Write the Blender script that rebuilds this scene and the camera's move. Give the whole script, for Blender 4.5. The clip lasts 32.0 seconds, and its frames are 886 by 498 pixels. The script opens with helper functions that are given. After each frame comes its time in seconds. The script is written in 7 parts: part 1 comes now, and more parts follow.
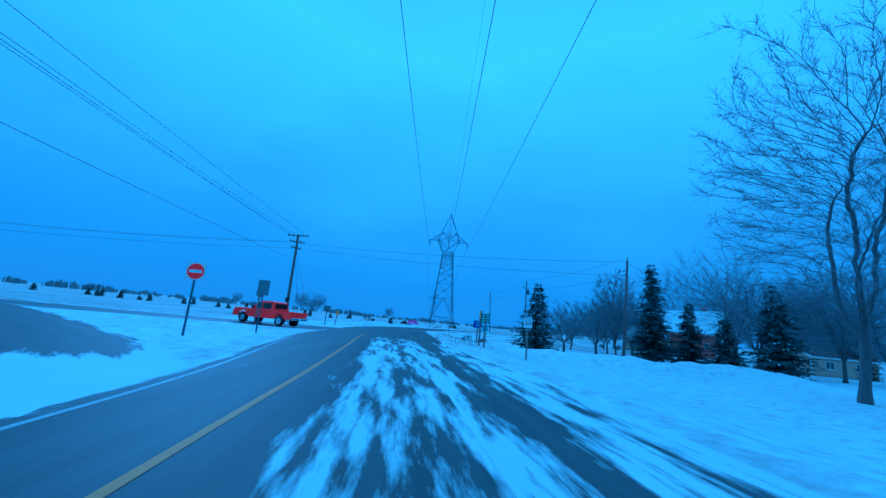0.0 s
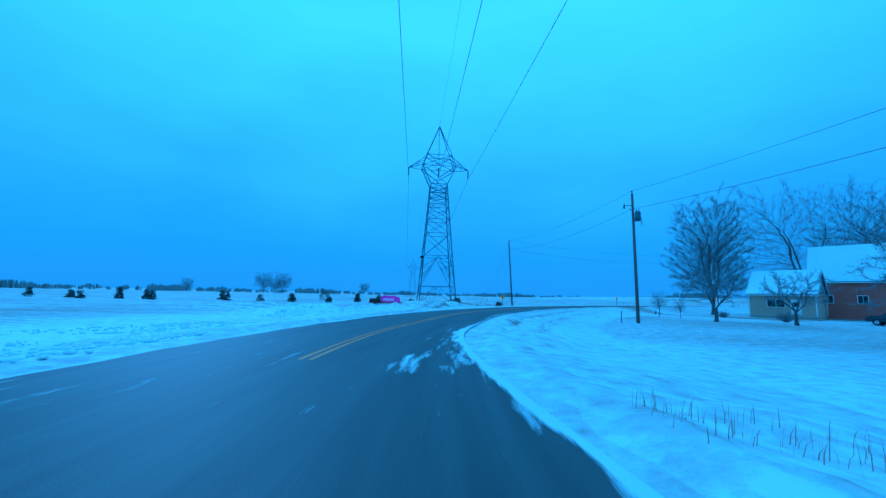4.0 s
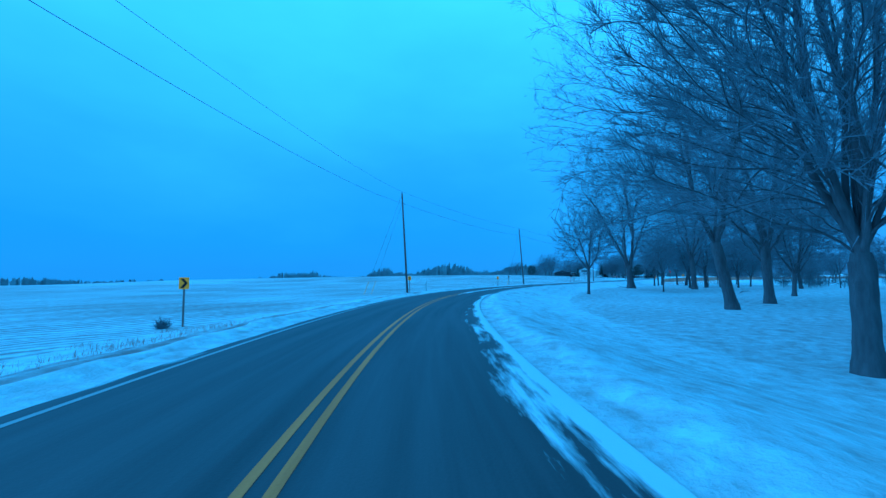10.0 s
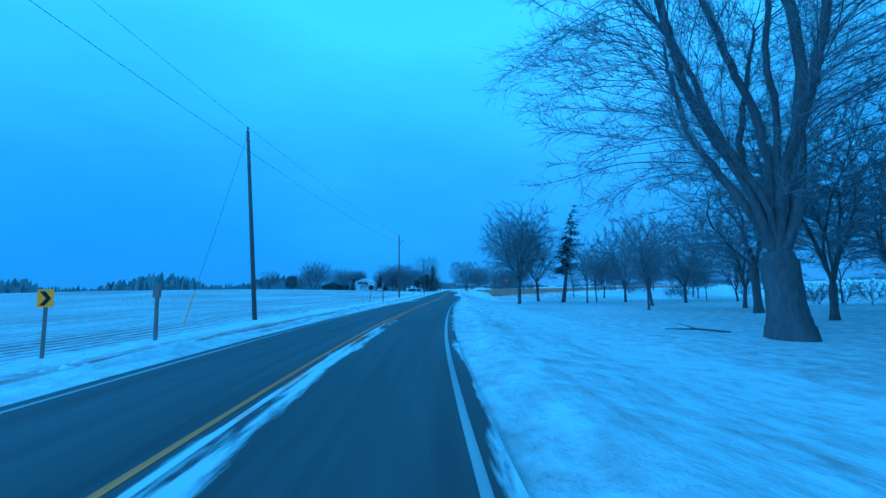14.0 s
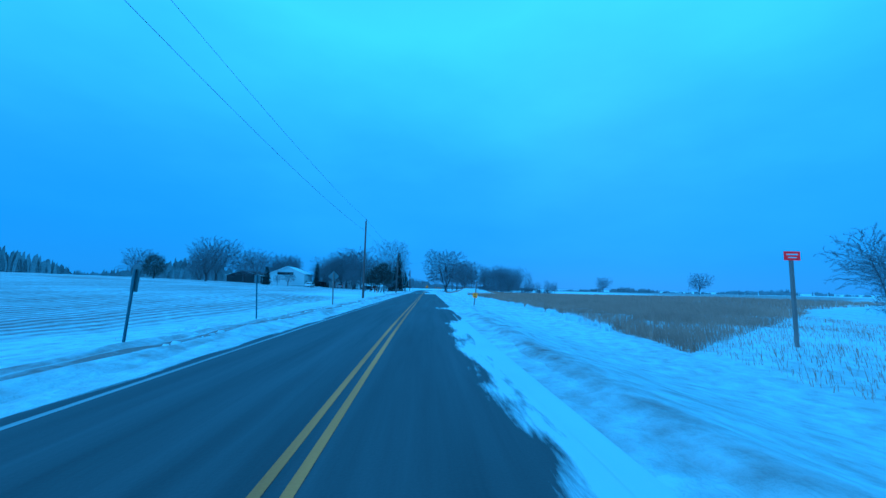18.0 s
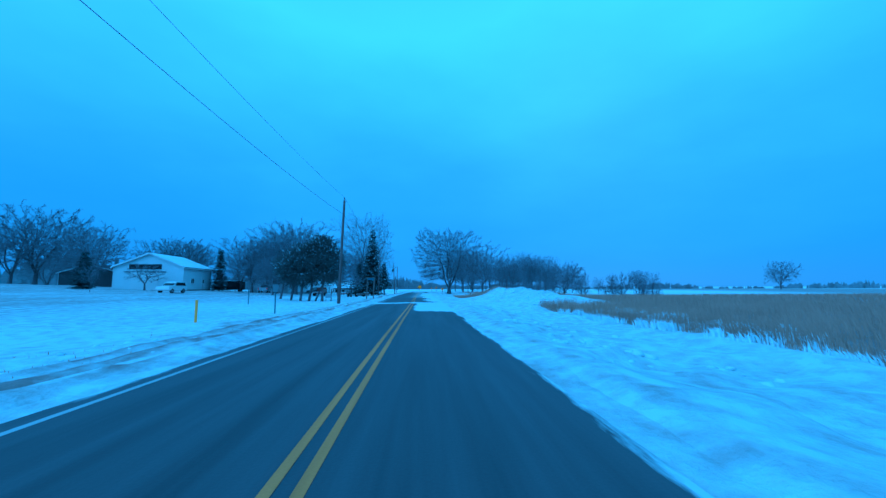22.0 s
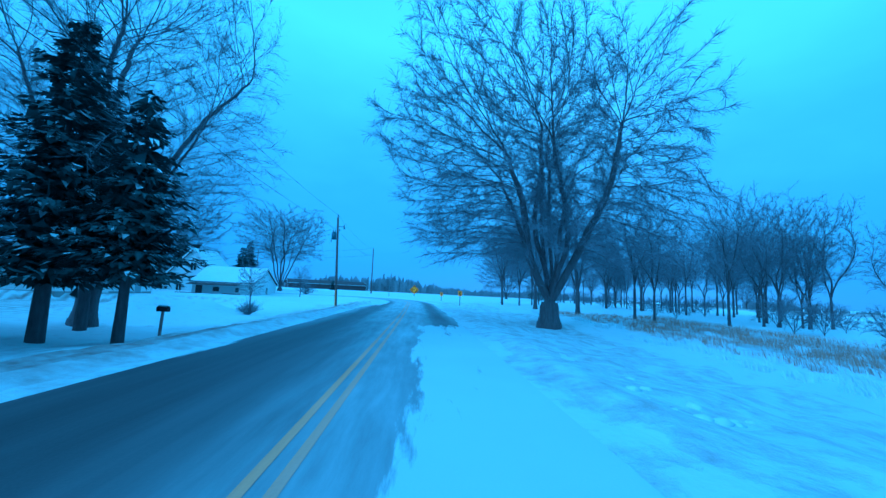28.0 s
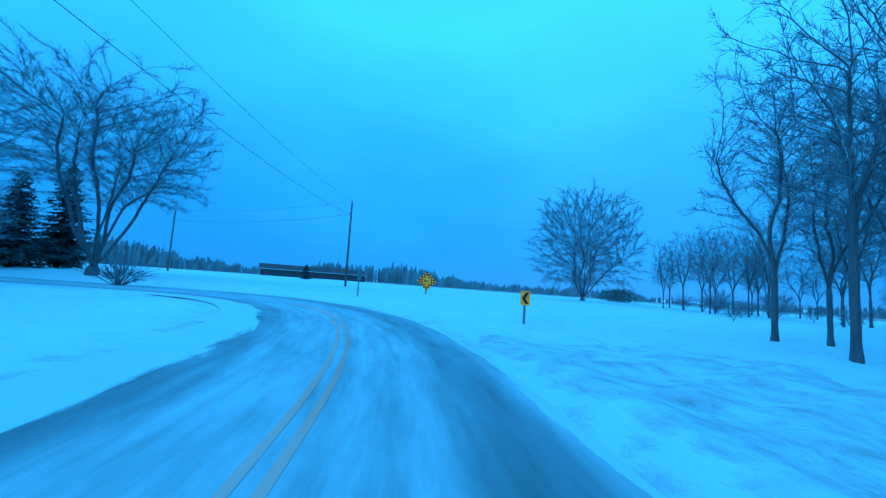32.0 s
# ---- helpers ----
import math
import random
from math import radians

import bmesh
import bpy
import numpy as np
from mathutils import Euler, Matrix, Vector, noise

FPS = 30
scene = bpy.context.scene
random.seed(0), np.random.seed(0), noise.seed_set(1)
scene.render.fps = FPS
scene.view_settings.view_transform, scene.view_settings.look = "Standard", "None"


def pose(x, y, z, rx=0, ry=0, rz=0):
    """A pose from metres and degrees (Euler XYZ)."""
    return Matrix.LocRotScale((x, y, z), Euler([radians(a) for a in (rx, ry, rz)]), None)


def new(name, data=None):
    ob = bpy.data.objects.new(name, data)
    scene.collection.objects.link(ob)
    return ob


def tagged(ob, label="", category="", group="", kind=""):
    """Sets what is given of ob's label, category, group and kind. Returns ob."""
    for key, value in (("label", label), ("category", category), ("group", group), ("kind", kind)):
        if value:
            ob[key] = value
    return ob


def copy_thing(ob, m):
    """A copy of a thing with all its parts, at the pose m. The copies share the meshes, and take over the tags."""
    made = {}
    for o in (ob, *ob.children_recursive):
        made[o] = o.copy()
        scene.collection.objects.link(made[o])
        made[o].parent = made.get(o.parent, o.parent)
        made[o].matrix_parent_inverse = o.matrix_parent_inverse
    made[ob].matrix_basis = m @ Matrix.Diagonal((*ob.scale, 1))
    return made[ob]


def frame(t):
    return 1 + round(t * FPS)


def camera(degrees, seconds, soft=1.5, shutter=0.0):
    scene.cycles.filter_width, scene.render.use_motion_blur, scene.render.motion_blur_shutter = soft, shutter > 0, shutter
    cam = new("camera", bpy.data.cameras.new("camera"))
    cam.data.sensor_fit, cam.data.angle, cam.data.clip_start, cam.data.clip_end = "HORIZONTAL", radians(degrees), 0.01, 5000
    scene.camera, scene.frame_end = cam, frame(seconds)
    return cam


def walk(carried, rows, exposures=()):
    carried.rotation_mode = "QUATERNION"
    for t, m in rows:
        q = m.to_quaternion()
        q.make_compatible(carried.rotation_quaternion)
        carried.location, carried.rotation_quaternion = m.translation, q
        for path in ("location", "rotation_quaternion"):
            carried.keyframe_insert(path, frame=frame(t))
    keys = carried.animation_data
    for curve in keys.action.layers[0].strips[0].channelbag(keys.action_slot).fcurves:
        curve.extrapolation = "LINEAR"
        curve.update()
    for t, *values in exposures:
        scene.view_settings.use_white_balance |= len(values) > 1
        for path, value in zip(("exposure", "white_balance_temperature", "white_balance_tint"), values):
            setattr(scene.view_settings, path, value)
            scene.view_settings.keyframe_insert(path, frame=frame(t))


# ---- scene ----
cam = camera(98.2, 32.0, soft=1.45)
PATH = [
    (0, 0.010, 0.004, 1.491, 100.83, -5.48, -1.15),
    (0.5, -0.479, 5.316, 1.503, 100.28, -4.55, -0.89),
    (1, -0.983, 10.582, 1.543, 100.06, -3.60, -0.44),
    (1.5, -1.440, 15.922, 1.515, 99.96, -3.58, 0.10),
    (2, -2.017, 21.363, 1.517, 98.88, -2.39, 0.14),
    (2.4, -2.479, 25.662, 1.503, 98.21, -2.30, 0.04),
    (4.5, -2.531, 52.067, 1.508, 96.48, -0.54, -7.77),
    (5, -1.878, 58.220, 1.510, 96.08, 0.14, -12.41),
    (5.5, -0.633, 64.196, 1.502, 95.21, 0.48, -17.95),
    (6, 1.247, 70.200, 1.504, 94.54, 1.14, -23.50),
    (6.5, 3.537, 76.358, 1.502, 93.97, 1.14, -29.31),
    (7, 6.299, 82.380, 1.511, 94.51, 2.17, -34.49),
    (7.5, 9.753, 88.203, 1.500, 94.69, 1.20, -39.32),
    (8, 13.467, 93.886, 1.567, 94.72, 1.51, -43.75),
    (8.5, 18.266, 99.655, 1.501, 94.97, 1.14, -48.56),
    (9, 23.804, 105.221, 1.523, 94.76, 1.20, -52.90),
    (9.5, 30.134, 110.430, 1.514, 94.29, 0.63, -56.53),
    (10, 37.124, 115.837, 1.540, 94.37, 0.67, -59.26),
    (10.5, 44.546, 120.540, 1.492, 93.98, 0.37, -62.59),
    (11, 52.043, 124.781, 1.500, 93.85, 1.21, -67.15),
    (11.5, 59.808, 128.499, 1.506, 93.79, 1.31, -72.50),
    (12, 67.766, 131.421, 1.566, 94.04, 1.44, -77.49),
    (12.5, 75.991, 133.599, 1.509, 94.39, 0.83, -82.03),
    (13, 84.363, 135.186, 1.564, 94.78, 0.67, -86.40),
    (13.5, 92.552, 136.108, 1.530, 95.58, 0.87, -90.56),
    (15.5, 132.209, 134.621, 1.500, 95.20, 1.11, -98.63),
    (16, 141.279, 133.696, 1.522, 95.59, -1.02, -99.04),
    (16.5, 149.912, 132.583, 1.515, 95.42, -1.68, -98.67),
    (17, 158.618, 131.651, 1.552, 95.50, -1.84, -98.00),
    (17.5, 167.049, 130.951, 1.500, 95.52, -1.72, -97.64),
    (18, 175.578, 130.217, 1.576, 95.73, -1.03, -97.68),
    (18.5, 183.856, 129.496, 1.518, 95.54, 0.10, -97.95),
    (19, 191.974, 128.793, 1.511, 95.26, -0.50, -98.16),
    (19.5, 200.187, 128.082, 1.502, 95.70, -0.22, -98.43),
    (20, 208.454, 127.265, 1.515, 95.45, -0.38, -98.49),
    (20.5, 216.462, 126.530, 1.503, 95.28, -0.73, -98.99),
    (21, 224.212, 125.756, 1.503, 95.99, 0.09, -98.96),
    (21.5, 231.762, 125.030, 1.502, 96.09, -0.01, -98.92),
    (22, 239.109, 124.436, 1.500, 95.75, 0.23, -98.80),
    (22.5, 246.505, 123.806, 1.515, 95.91, 0.63, -98.89),
    (23, 254.061, 123.184, 1.518, 96.14, 0.62, -99.02),
    (23.5, 261.507, 122.502, 1.503, 96.43, 0.66, -99.11),
    (24, 268.771, 121.656, 1.452, 96.63, 0.86, -98.71),
    (24.5, 276.235, 120.870, 1.499, 96.72, 1.42, -98.44),
    (25, 283.900, 120.148, 1.498, 97.07, 0.26, -98.14),
    (25.5, 291.674, 119.509, 1.500, 96.49, 0.09, -98.22),
    (27.5, 323.648, 115.953, 1.510, 96.59, -2.89, -99.08),
    (28, 330.216, 115.258, 1.512, 96.43, -2.59, -99.20),
    (28.5, 336.695, 114.764, 1.532, 96.69, -2.53, -99.67),
    (29, 342.987, 114.223, 1.511, 96.57, -2.36, -99.76),
    (29.5, 349.117, 113.646, 1.506, 96.69, -2.50, -100.25),
    (30, 355.079, 112.869, 1.525, 96.32, -2.50, -100.43),
    (30.5, 360.736, 112.196, 1.514, 96.35, -2.36, -100.28),
    (31, 366.295, 111.658, 1.497, 96.12, -2.60, -99.71),
    (31.5, 371.756, 111.140, 1.501, 95.96, -3.02, -98.79),
    (32, 377.138, 110.807, 1.504, 95.31, -3.95, -96.86),
]
walk(cam, [(t, pose(*row)) for t, *row in PATH], [(0, -0.05, 2800, -7), (2, 0.12, 2810, -10), (7, 0.2, 2810, -11), (12, 0.15, 2810, -10), (16, 0.1, 2810, -9), (25, 0.2, 2820, -11), (28, 0.42, 2840, -12), (30, 0.32, 2830, -12), (32, 0.2, 2820, -11)])

# ---- overcast winter daylight; the white balance gives the strong blue cast ----
world = bpy.data.worlds.new("overcast_sky")
scene.world = world
world.use_nodes = True
wn, wl = world.node_tree.nodes, world.node_tree.links
wn.clear()
w_out = wn.new("ShaderNodeOutputWorld")
w_bg = wn.new("ShaderNodeBackground")
w_sky = wn.new("ShaderNodeTexSky")
w_sky.sky_type, w_sky.sun_disc = "NISHITA", False
w_sky.sun_elevation, w_sky.sun_rotation = radians(28), radians(120)
w_co = wn.new("ShaderNodeTexCoord")
w_sep = wn.new("ShaderNodeSeparateXYZ")
w_ramp = wn.new("ShaderNodeValToRGB")
w_map = wn.new("ShaderNodeMapping")
w_map.inputs["Scale"].default_value = (1.3, 1.3, 3.2)
w_noise = wn.new("ShaderNodeTexNoise")
w_noise.inputs["Scale"].default_value, w_noise.inputs["Detail"].default_value, w_noise.inputs["Roughness"].default_value = 1.4, 5, 0.5
w_add = wn.new("ShaderNodeMath")
w_add.operation = "MULTIPLY_ADD"
w_add.inputs[1].default_value, w_add.inputs[2].default_value = 0.34, -0.17
w_sum = wn.new("ShaderNodeMath")
w_sum.operation = "ADD"
w_mix = wn.new("ShaderNodeMixRGB")
w_mix.blend_type, w_mix.inputs[0].default_value = "ADD", 0.002
wl.new(w_co.outputs["Generated"], w_sep.inputs[0])
wl.new(w_co.outputs["Generated"], w_map.inputs[0])
wl.new(w_map.outputs[0], w_noise.inputs[0])
wl.new(w_noise.outputs[0], w_add.inputs[0])
wl.new(w_sep.outputs[2], w_sum.inputs[0])
wl.new(w_add.outputs[0], w_sum.inputs[1])
wl.new(w_sum.outputs[0], w_ramp.inputs[0])
e = w_ramp.color_ramp.elements
e[0].position, e[0].color = 0.0, (0.205, 0.240, 0.284, 1)
e[1].position, e[1].color = 1.0, (0.34, 0.38, 0.38, 1)
for p, c in ((0.10, (0.222, 0.262, 0.300, 1)), (0.25, (0.276, 0.321, 0.338, 1)), (0.43, (0.385, 0.445, 0.430, 1)), (0.60, (0.50, 0.575, 0.53, 1)), (0.76, (0.45, 0.51, 0.48, 1))):
    x = e.new(p)
    x.color = c
wl.new(w_ramp.outputs[0], w_mix.inputs[1])
wl.new(w_sky.outputs[0], w_mix.inputs[2])
wl.new(w_mix.outputs[0], w_bg.inputs[0])
w_bg.inputs[1].default_value = 1.0
wl.new(w_bg.outputs[0], w_out.inputs[0])

sun = new("sun", bpy.data.lights.new("sun", "SUN"))
sun.data.energy, sun.data.angle, sun.data.color = 0.5, radians(20), (1.0, 0.98, 0.95)
sun.rotation_euler = (radians(62), 0, radians(-150))

# ---- materials ----
def mat(name, color, rough=0.8, metal=0.0, vary=0.25, scale=6.0, bump=0.0, bscale=30.0, spec=0.3, dark=None, stretch=None, obj_random=0.0):
    m = bpy.data.materials.new(name)
    m.use_nodes = True
    n, l = m.node_tree.nodes, m.node_tree.links
    b = n["Principled BSDF"]
    b.inputs["Roughness"].default_value, b.inputs["Metallic"].default_value = rough, metal
    b.inputs["Specular IOR Level"].default_value = spec
    co = n.new("ShaderNodeTexCoord")
    mp = n.new("ShaderNodeMapping")
    mp.inputs["Scale"].default_value = stretch or (1, 1, 1)
    l.new(co.outputs["Object"], mp.inputs[0])
    a, c = n.new("ShaderNodeTexNoise"), n.new("ShaderNodeTexNoise")
    a.inputs["Scale"].default_value, a.inputs["Detail"].default_value = scale, 6
    c.inputs["Scale"].default_value, c.inputs["Detail"].default_value = scale * 0.13, 3
    l.new(mp.outputs[0], a.inputs[0])
    l.new(mp.outputs[0], c.inputs[0])
    s = n.new("ShaderNodeMath")
    s.operation = "ADD"
    l.new(a.outputs[0], s.inputs[0])
    l.new(c.outputs[0], s.inputs[1])
    r = n.new("ShaderNodeMapRange")
    r.inputs[1].default_value, r.inputs[2].default_value = 0.7, 1.3
    l.new(s.outputs[0], r.inputs[0])
    x = n.new("ShaderNodeMixRGB")
    lo = dark or tuple(v * (1 - vary) for v in color)
    x.inputs[1].default_value, x.inputs[2].default_value = (*lo, 1), (*color, 1)
    l.new(r.outputs[0], x.inputs[0])
    l.new(x.outputs[0], b.inputs["Base Color"])
    if bump:
        bn = n.new("ShaderNodeTexNoise")
        bn.inputs["Scale"].default_value, bn.inputs["Detail"].default_value = bscale, 4
        l.new(mp.outputs[0], bn.inputs[0])
        bp = n.new("ShaderNodeBump")
        bp.inputs["Strength"].default_value, bp.inputs["Distance"].default_value = bump, 0.05
        l.new(bn.outputs[0], bp.inputs["Height"])
        l.new(bp.outputs[0], b.inputs["Normal"])
    return m


M_SNOW = mat("snow", (0.86, 0.88, 0.90), 0.65, vary=0.10, scale=2.5, bump=0.35, bscale=9)
M_BARK = mat("bark", (0.15, 0.145, 0.15), 0.9, vary=0.45, scale=9, bump=0.6, bscale=25, stretch=(1, 1, 0.25))
M_TWIG = mat("frosted_twig", (0.27, 0.27, 0.295), 0.9, vary=0.35, scale=3)
M_NEEDLE = mat("spruce_needles", (0.125, 0.14, 0.14), 0.8, vary=0.5, scale=3)
M_CEDAR = mat("cedar_foliage", (0.15, 0.155, 0.145), 0.8, vary=0.5, scale=3)
M_LEAF = mat("dead_leaves", (0.12, 0.10, 0.08), 0.8, vary=0.4)
M_POLE = mat("weathered_pole_wood", (0.17, 0.15, 0.14), 0.85, vary=0.4, scale=10, bump=0.3, bscale=40, stretch=(1, 1, 0.1))
M_WOOD = mat("grey_post_wood", (0.26, 0.23, 0.20), 0.85, vary=0.35, scale=12, bump=0.2, stretch=(1, 1, 0.15))
M_STEEL = mat("galvanised_steel", (0.17, 0.19, 0.22), 0.55, 0.6, vary=0.25, scale=5)
M_DARK = mat("dark_metal", (0.03, 0.03, 0.035), 0.6, 0.3, vary=0.3)
M_WIRE = mat("wire", (0.03, 0.03, 0.035), 0.6, 0.3, vary=0.2)
M_GLASSY = mat("insulator_porcelain", (0.05, 0.05, 0.06), 0.3, vary=0.2)
M_YELLOW = mat("yellow_sheeting", (1.0, 0.46, 0.0), 0.5, vary=0.08)
M_BLACK = mat("black_sheeting", (0.02, 0.02, 0.02), 0.6, vary=0.2)
M_WHITE = mat("white_sheeting", (0.75, 0.75, 0.75), 0.5, vary=0.08)
M_GREEN = mat("green_sheeting", (0.03, 0.26, 0.24), 0.5, vary=0.1)
M_BLUE = mat("blue_sheeting", (0.02, 0.06, 0.35), 0.5, vary=0.1)
M_RED = mat("red_sheeting", (0.9, 0.02, 0.03), 0.5, vary=0.1)
M_SIGNBACK = mat("bare_sign_back", (0.22, 0.23, 0.24), 0.6, 0.2, vary=0.15)
M_YPAINT = mat("yellow_plastic", (0.75, 0.48, 0.05), 0.6, vary=0.3, scale=1.2)
M_TRUCK = mat("red_car_paint", (0.95, 0.02, 0.02), 0.3, 0.0, vary=0.1, spec=0.5)
M_CHROME = mat("chrome", (0.6, 0.6, 0.62), 0.25, 0.9, vary=0.1)
M_TYRE = mat("tyre_rubber", (0.02, 0.02, 0.02), 0.85, vary=0.3)
M_CARGLASS = mat("tinted_car_glass", (0.012, 0.014, 0.016), 0.12, vary=0.1, spec=0.6)
M_TAIL = mat("tail_light_red", (1.0, 0.03, 0.02), 0.25, vary=0.1)
M_CARWHITE = mat("white_car_paint", (0.7, 0.7, 0.7), 0.35, vary=0.1, spec=0.5)
M_CARDARK = mat("dark_car_paint", (0.03, 0.035, 0.045), 0.35, vary=0.1, spec=0.5)
M_SIDING = mat("tan_siding", (0.42, 0.37, 0.28), 0.75, vary=0.1, scale=3)
M_WSIDING = mat("white_siding", (0.74, 0.75, 0.75), 0.7, vary=0.07, scale=3)
M_GSIDING = mat("grey_siding", (0.35, 0.36, 0.38), 0.75, vary=0.12, scale=3)
M_TRIM = mat("white_trim", (0.75, 0.75, 0.74), 0.6, vary=0.06)
M_PANE = mat("window_glass", (0.02, 0.024, 0.03), 0.06, vary=0.1, spec=0.7)
M_SHINGLE = mat("dark_shingles", (0.10, 0.09, 0.09), 0.9, vary=0.35, scale=8, bump=0.3)
M_CONC = mat("concrete", (0.33, 0.33, 0.32), 0.9, vary=0.2, bump=0.2)
M_RUST = mat("rusty_steel", (0.14, 0.07, 0.05), 0.85, vary=0.5, scale=10)
M_PURPLE = mat("purple_tarp", (0.55, 0.06, 0.55), 0.7, vary=0.25, scale=4, bump=0.3, bscale=8)
M_GRASS = mat("dry_grass", (0.42, 0.33, 0.23), 0.9, vary=0.45, scale=2)
M_REED = mat("dry_weeds", (0.36, 0.29, 0.22), 0.9, vary=0.4, scale=2)
# paler and bluer than the near trees: distance haze is put into this base colour
M_HAZED_FARWOOD = mat("far_woods", (0.36, 0.365, 0.38), 0.95, vary=0.35, scale=1.5)
M_BOARD = mat("faded_blue_board", (0.09, 0.20, 0.30), 0.6, vary=0.2)
M_LAMP = mat("lit_lamp", (0.9, 0.75, 0.4), 0.4)
M_LAMP.node_tree.nodes["Principled BSDF"].inputs["Emission Color"].default_value = (1.0, 0.62, 0.22, 1)
M_LAMP.node_tree.nodes["Principled BSDF"].inputs["Emission Strength"].default_value = 6.0


def brick_material():
    m = mat("red_brick", (0.26, 0.11, 0.08), 0.85, vary=0.35, scale=9, bump=0.25)
    n, l = m.node_tree.nodes, m.node_tree.links
    b = n["Principled BSDF"]
    src = b.inputs["Base Color"].links[0].from_socket
    br = n.new("ShaderNodeTexBrick")
    br.inputs["Scale"].default_value = 4.6
    br.inputs["Mortar Size"].default_value = 0.025
    br.inputs["Color1"].default_value, br.inputs["Color2"].default_value = (0.26, 0.10, 0.07, 1), (0.18, 0.075, 0.055, 1)
    br.inputs["Mortar"].default_value = (0.30, 0.26, 0.23, 1)
    co = n.new("ShaderNodeTexCoord")
    mp = n.new("ShaderNodeMapping")
    mp.inputs["Rotation"].default_value = (radians(90), 0, 0)
    l.new(co.outputs["Object"], mp.inputs[0])
    l.new(mp.outputs[0], br.inputs[0])
    mx = n.new("ShaderNodeMixRGB")
    mx.inputs[0].default_value = 0.7
    l.new(src, mx.inputs[1])
    l.new(br.outputs[0], mx.inputs[2])
    l.new(mx.outputs[0], b.inputs["Base Color"])
    return m


M_BRICK = brick_material()


def covered(name, under, over, stretch, scale, rough_u, rough_o, bump=0.3, fine=40.0, lo=0.93, hi=1.12, streak=0.0, lumps=0.06, furrows=0.0):
    """A surface under drifted snow; the attribute 'cover' says how much of it lies under."""
    m = bpy.data.materials.new(name)
    m.use_nodes = True
    n, l = m.node_tree.nodes, m.node_tree.links
    b = n["Principled BSDF"]
    b.inputs["Specular IOR Level"].default_value = 0.25
    at = n.new("ShaderNodeAttribute")
    at.attribute_name = "cover"
    uv = n.new("ShaderNodeUVMap")
    mp = n.new("ShaderNodeMapping")
    mp.inputs["Scale"].default_value = stretch
    l.new(uv.outputs[0], mp.inputs[0])
    a, f, g = (n.new("ShaderNodeTexNoise") for _ in range(3))
    for tex, sc, de in ((a, scale, 7), (f, fine, 8), (g, scale * 0.15, 3)):
        tex.inputs["Scale"].default_value, tex.inputs["Detail"].default_value = sc, de
        l.new((mp if tex is a else uv).outputs[0], tex.inputs[0])
    a.inputs["Roughness"].default_value = 0.62
    # snow lies where noise + cover passes a threshold
    s = n.new("ShaderNodeMath")
    s.operation = "ADD"
    l.new(a.outputs[0], s.inputs[0])
    l.new(at.outputs["Fac"], s.inputs[1])
    if furrows:
        # drilled rows show where the attribute 'rows' says so
        rw, dot, sn, am, su = n.new("ShaderNodeAttribute"), n.new("ShaderNodeVectorMath"), n.new("ShaderNodeMath"), n.new("ShaderNodeMath"), n.new("ShaderNodeMath")
        rw.attribute_name, dot.operation, sn.operation, am.operation, su.operation = "rows", "DOT_PRODUCT", "SINE", "MULTIPLY", "ADD"
        dot.inputs[1].default_value = (0.10 * furrows, 0.995 * furrows, 0)
        l.new(uv.outputs[0], dot.inputs[0])
        l.new(dot.outputs["Value"], sn.inputs[0])
        l.new(sn.outputs[0], am.inputs[0])
        l.new(rw.outputs["Fac"], am.inputs[1])
        l.new(s.outputs[0], su.inputs[0])
        l.new(am.outputs[0], su.inputs[1])
        s = su
    r = n.new("ShaderNodeMapRange")
    r.inputs[1].default_value, r.inputs[2].default_value = lo, hi
    l.new(s.outputs[0], r.inputs[0])
    # a thin packed film of snow, worn off by wheels
    fm, fn, r0 = n.new("ShaderNodeAttribute"), n.new("ShaderNodeMath"), r
    fm.attribute_name = "film"
    fw = n.new("ShaderNodeMapRange")
    fw.inputs[1].default_value, fw.inputs[2].default_value, fw.inputs[3].default_value, fw.inputs[4].default_value = 0.32, 0.68, 0.6, 1.25
    l.new(a.outputs[0], fw.inputs[0])
    fn.operation = "MULTIPLY"
    l.new(fm.outputs["Fac"], fn.inputs[0])
    l.new(fw.outputs[0], fn.inputs[1])
    r = n.new("ShaderNodeMath")
    r.operation, r.use_clamp = "MAXIMUM", True
    l.new(r0.outputs[0], r.inputs[0])
    l.new(fn.outputs[0], r.inputs[1])
    ux = n.new("ShaderNodeMixRGB")
    ux.inputs[1].default_value, ux.inputs[2].default_value = (*(v * 0.6 for v in under), 1), (*(v * 1.3 for v in under), 1)
    l.new(f.outputs[0], ux.inputs[0])
    if streak:
        # long worn and salted streaks along the way, and broad patches across them
        sm, st, sr = n.new("ShaderNodeMapping"), n.new("ShaderNodeTexNoise"), n.new("ShaderNodeMapRange")
        sm.inputs["Scale"].default_value = (1.0, 0.045, 1)
        st.inputs["Scale"].default_value, st.inputs["Detail"].default_value, st.inputs["Roughness"].default_value = 1.9, 6, 0.6
        l.new(uv.outputs[0], sm.inputs[0])
        l.new(sm.outputs[0], st.inputs[0])
        sr.inputs[1].default_value, sr.inputs[2].default_value = 0.3, 0.72
        l.new(st.outputs[0], sr.inputs[0])
        tint = n.new("ShaderNodeMixRGB")
        tint.inputs[1].default_value, tint.inputs[2].default_value = (*(v * (1 - streak) for v in under), 1), (*(v * (1 + 1.4 * streak) for v in under), 1)
        l.new(sr.outputs[0], tint.inputs[0])
        half = n.new("ShaderNodeMixRGB")
        half.inputs[0].default_value = 0.6
        l.new(ux.outputs[0], half.inputs[1])
        l.new(tint.outputs[0], half.inputs[2])
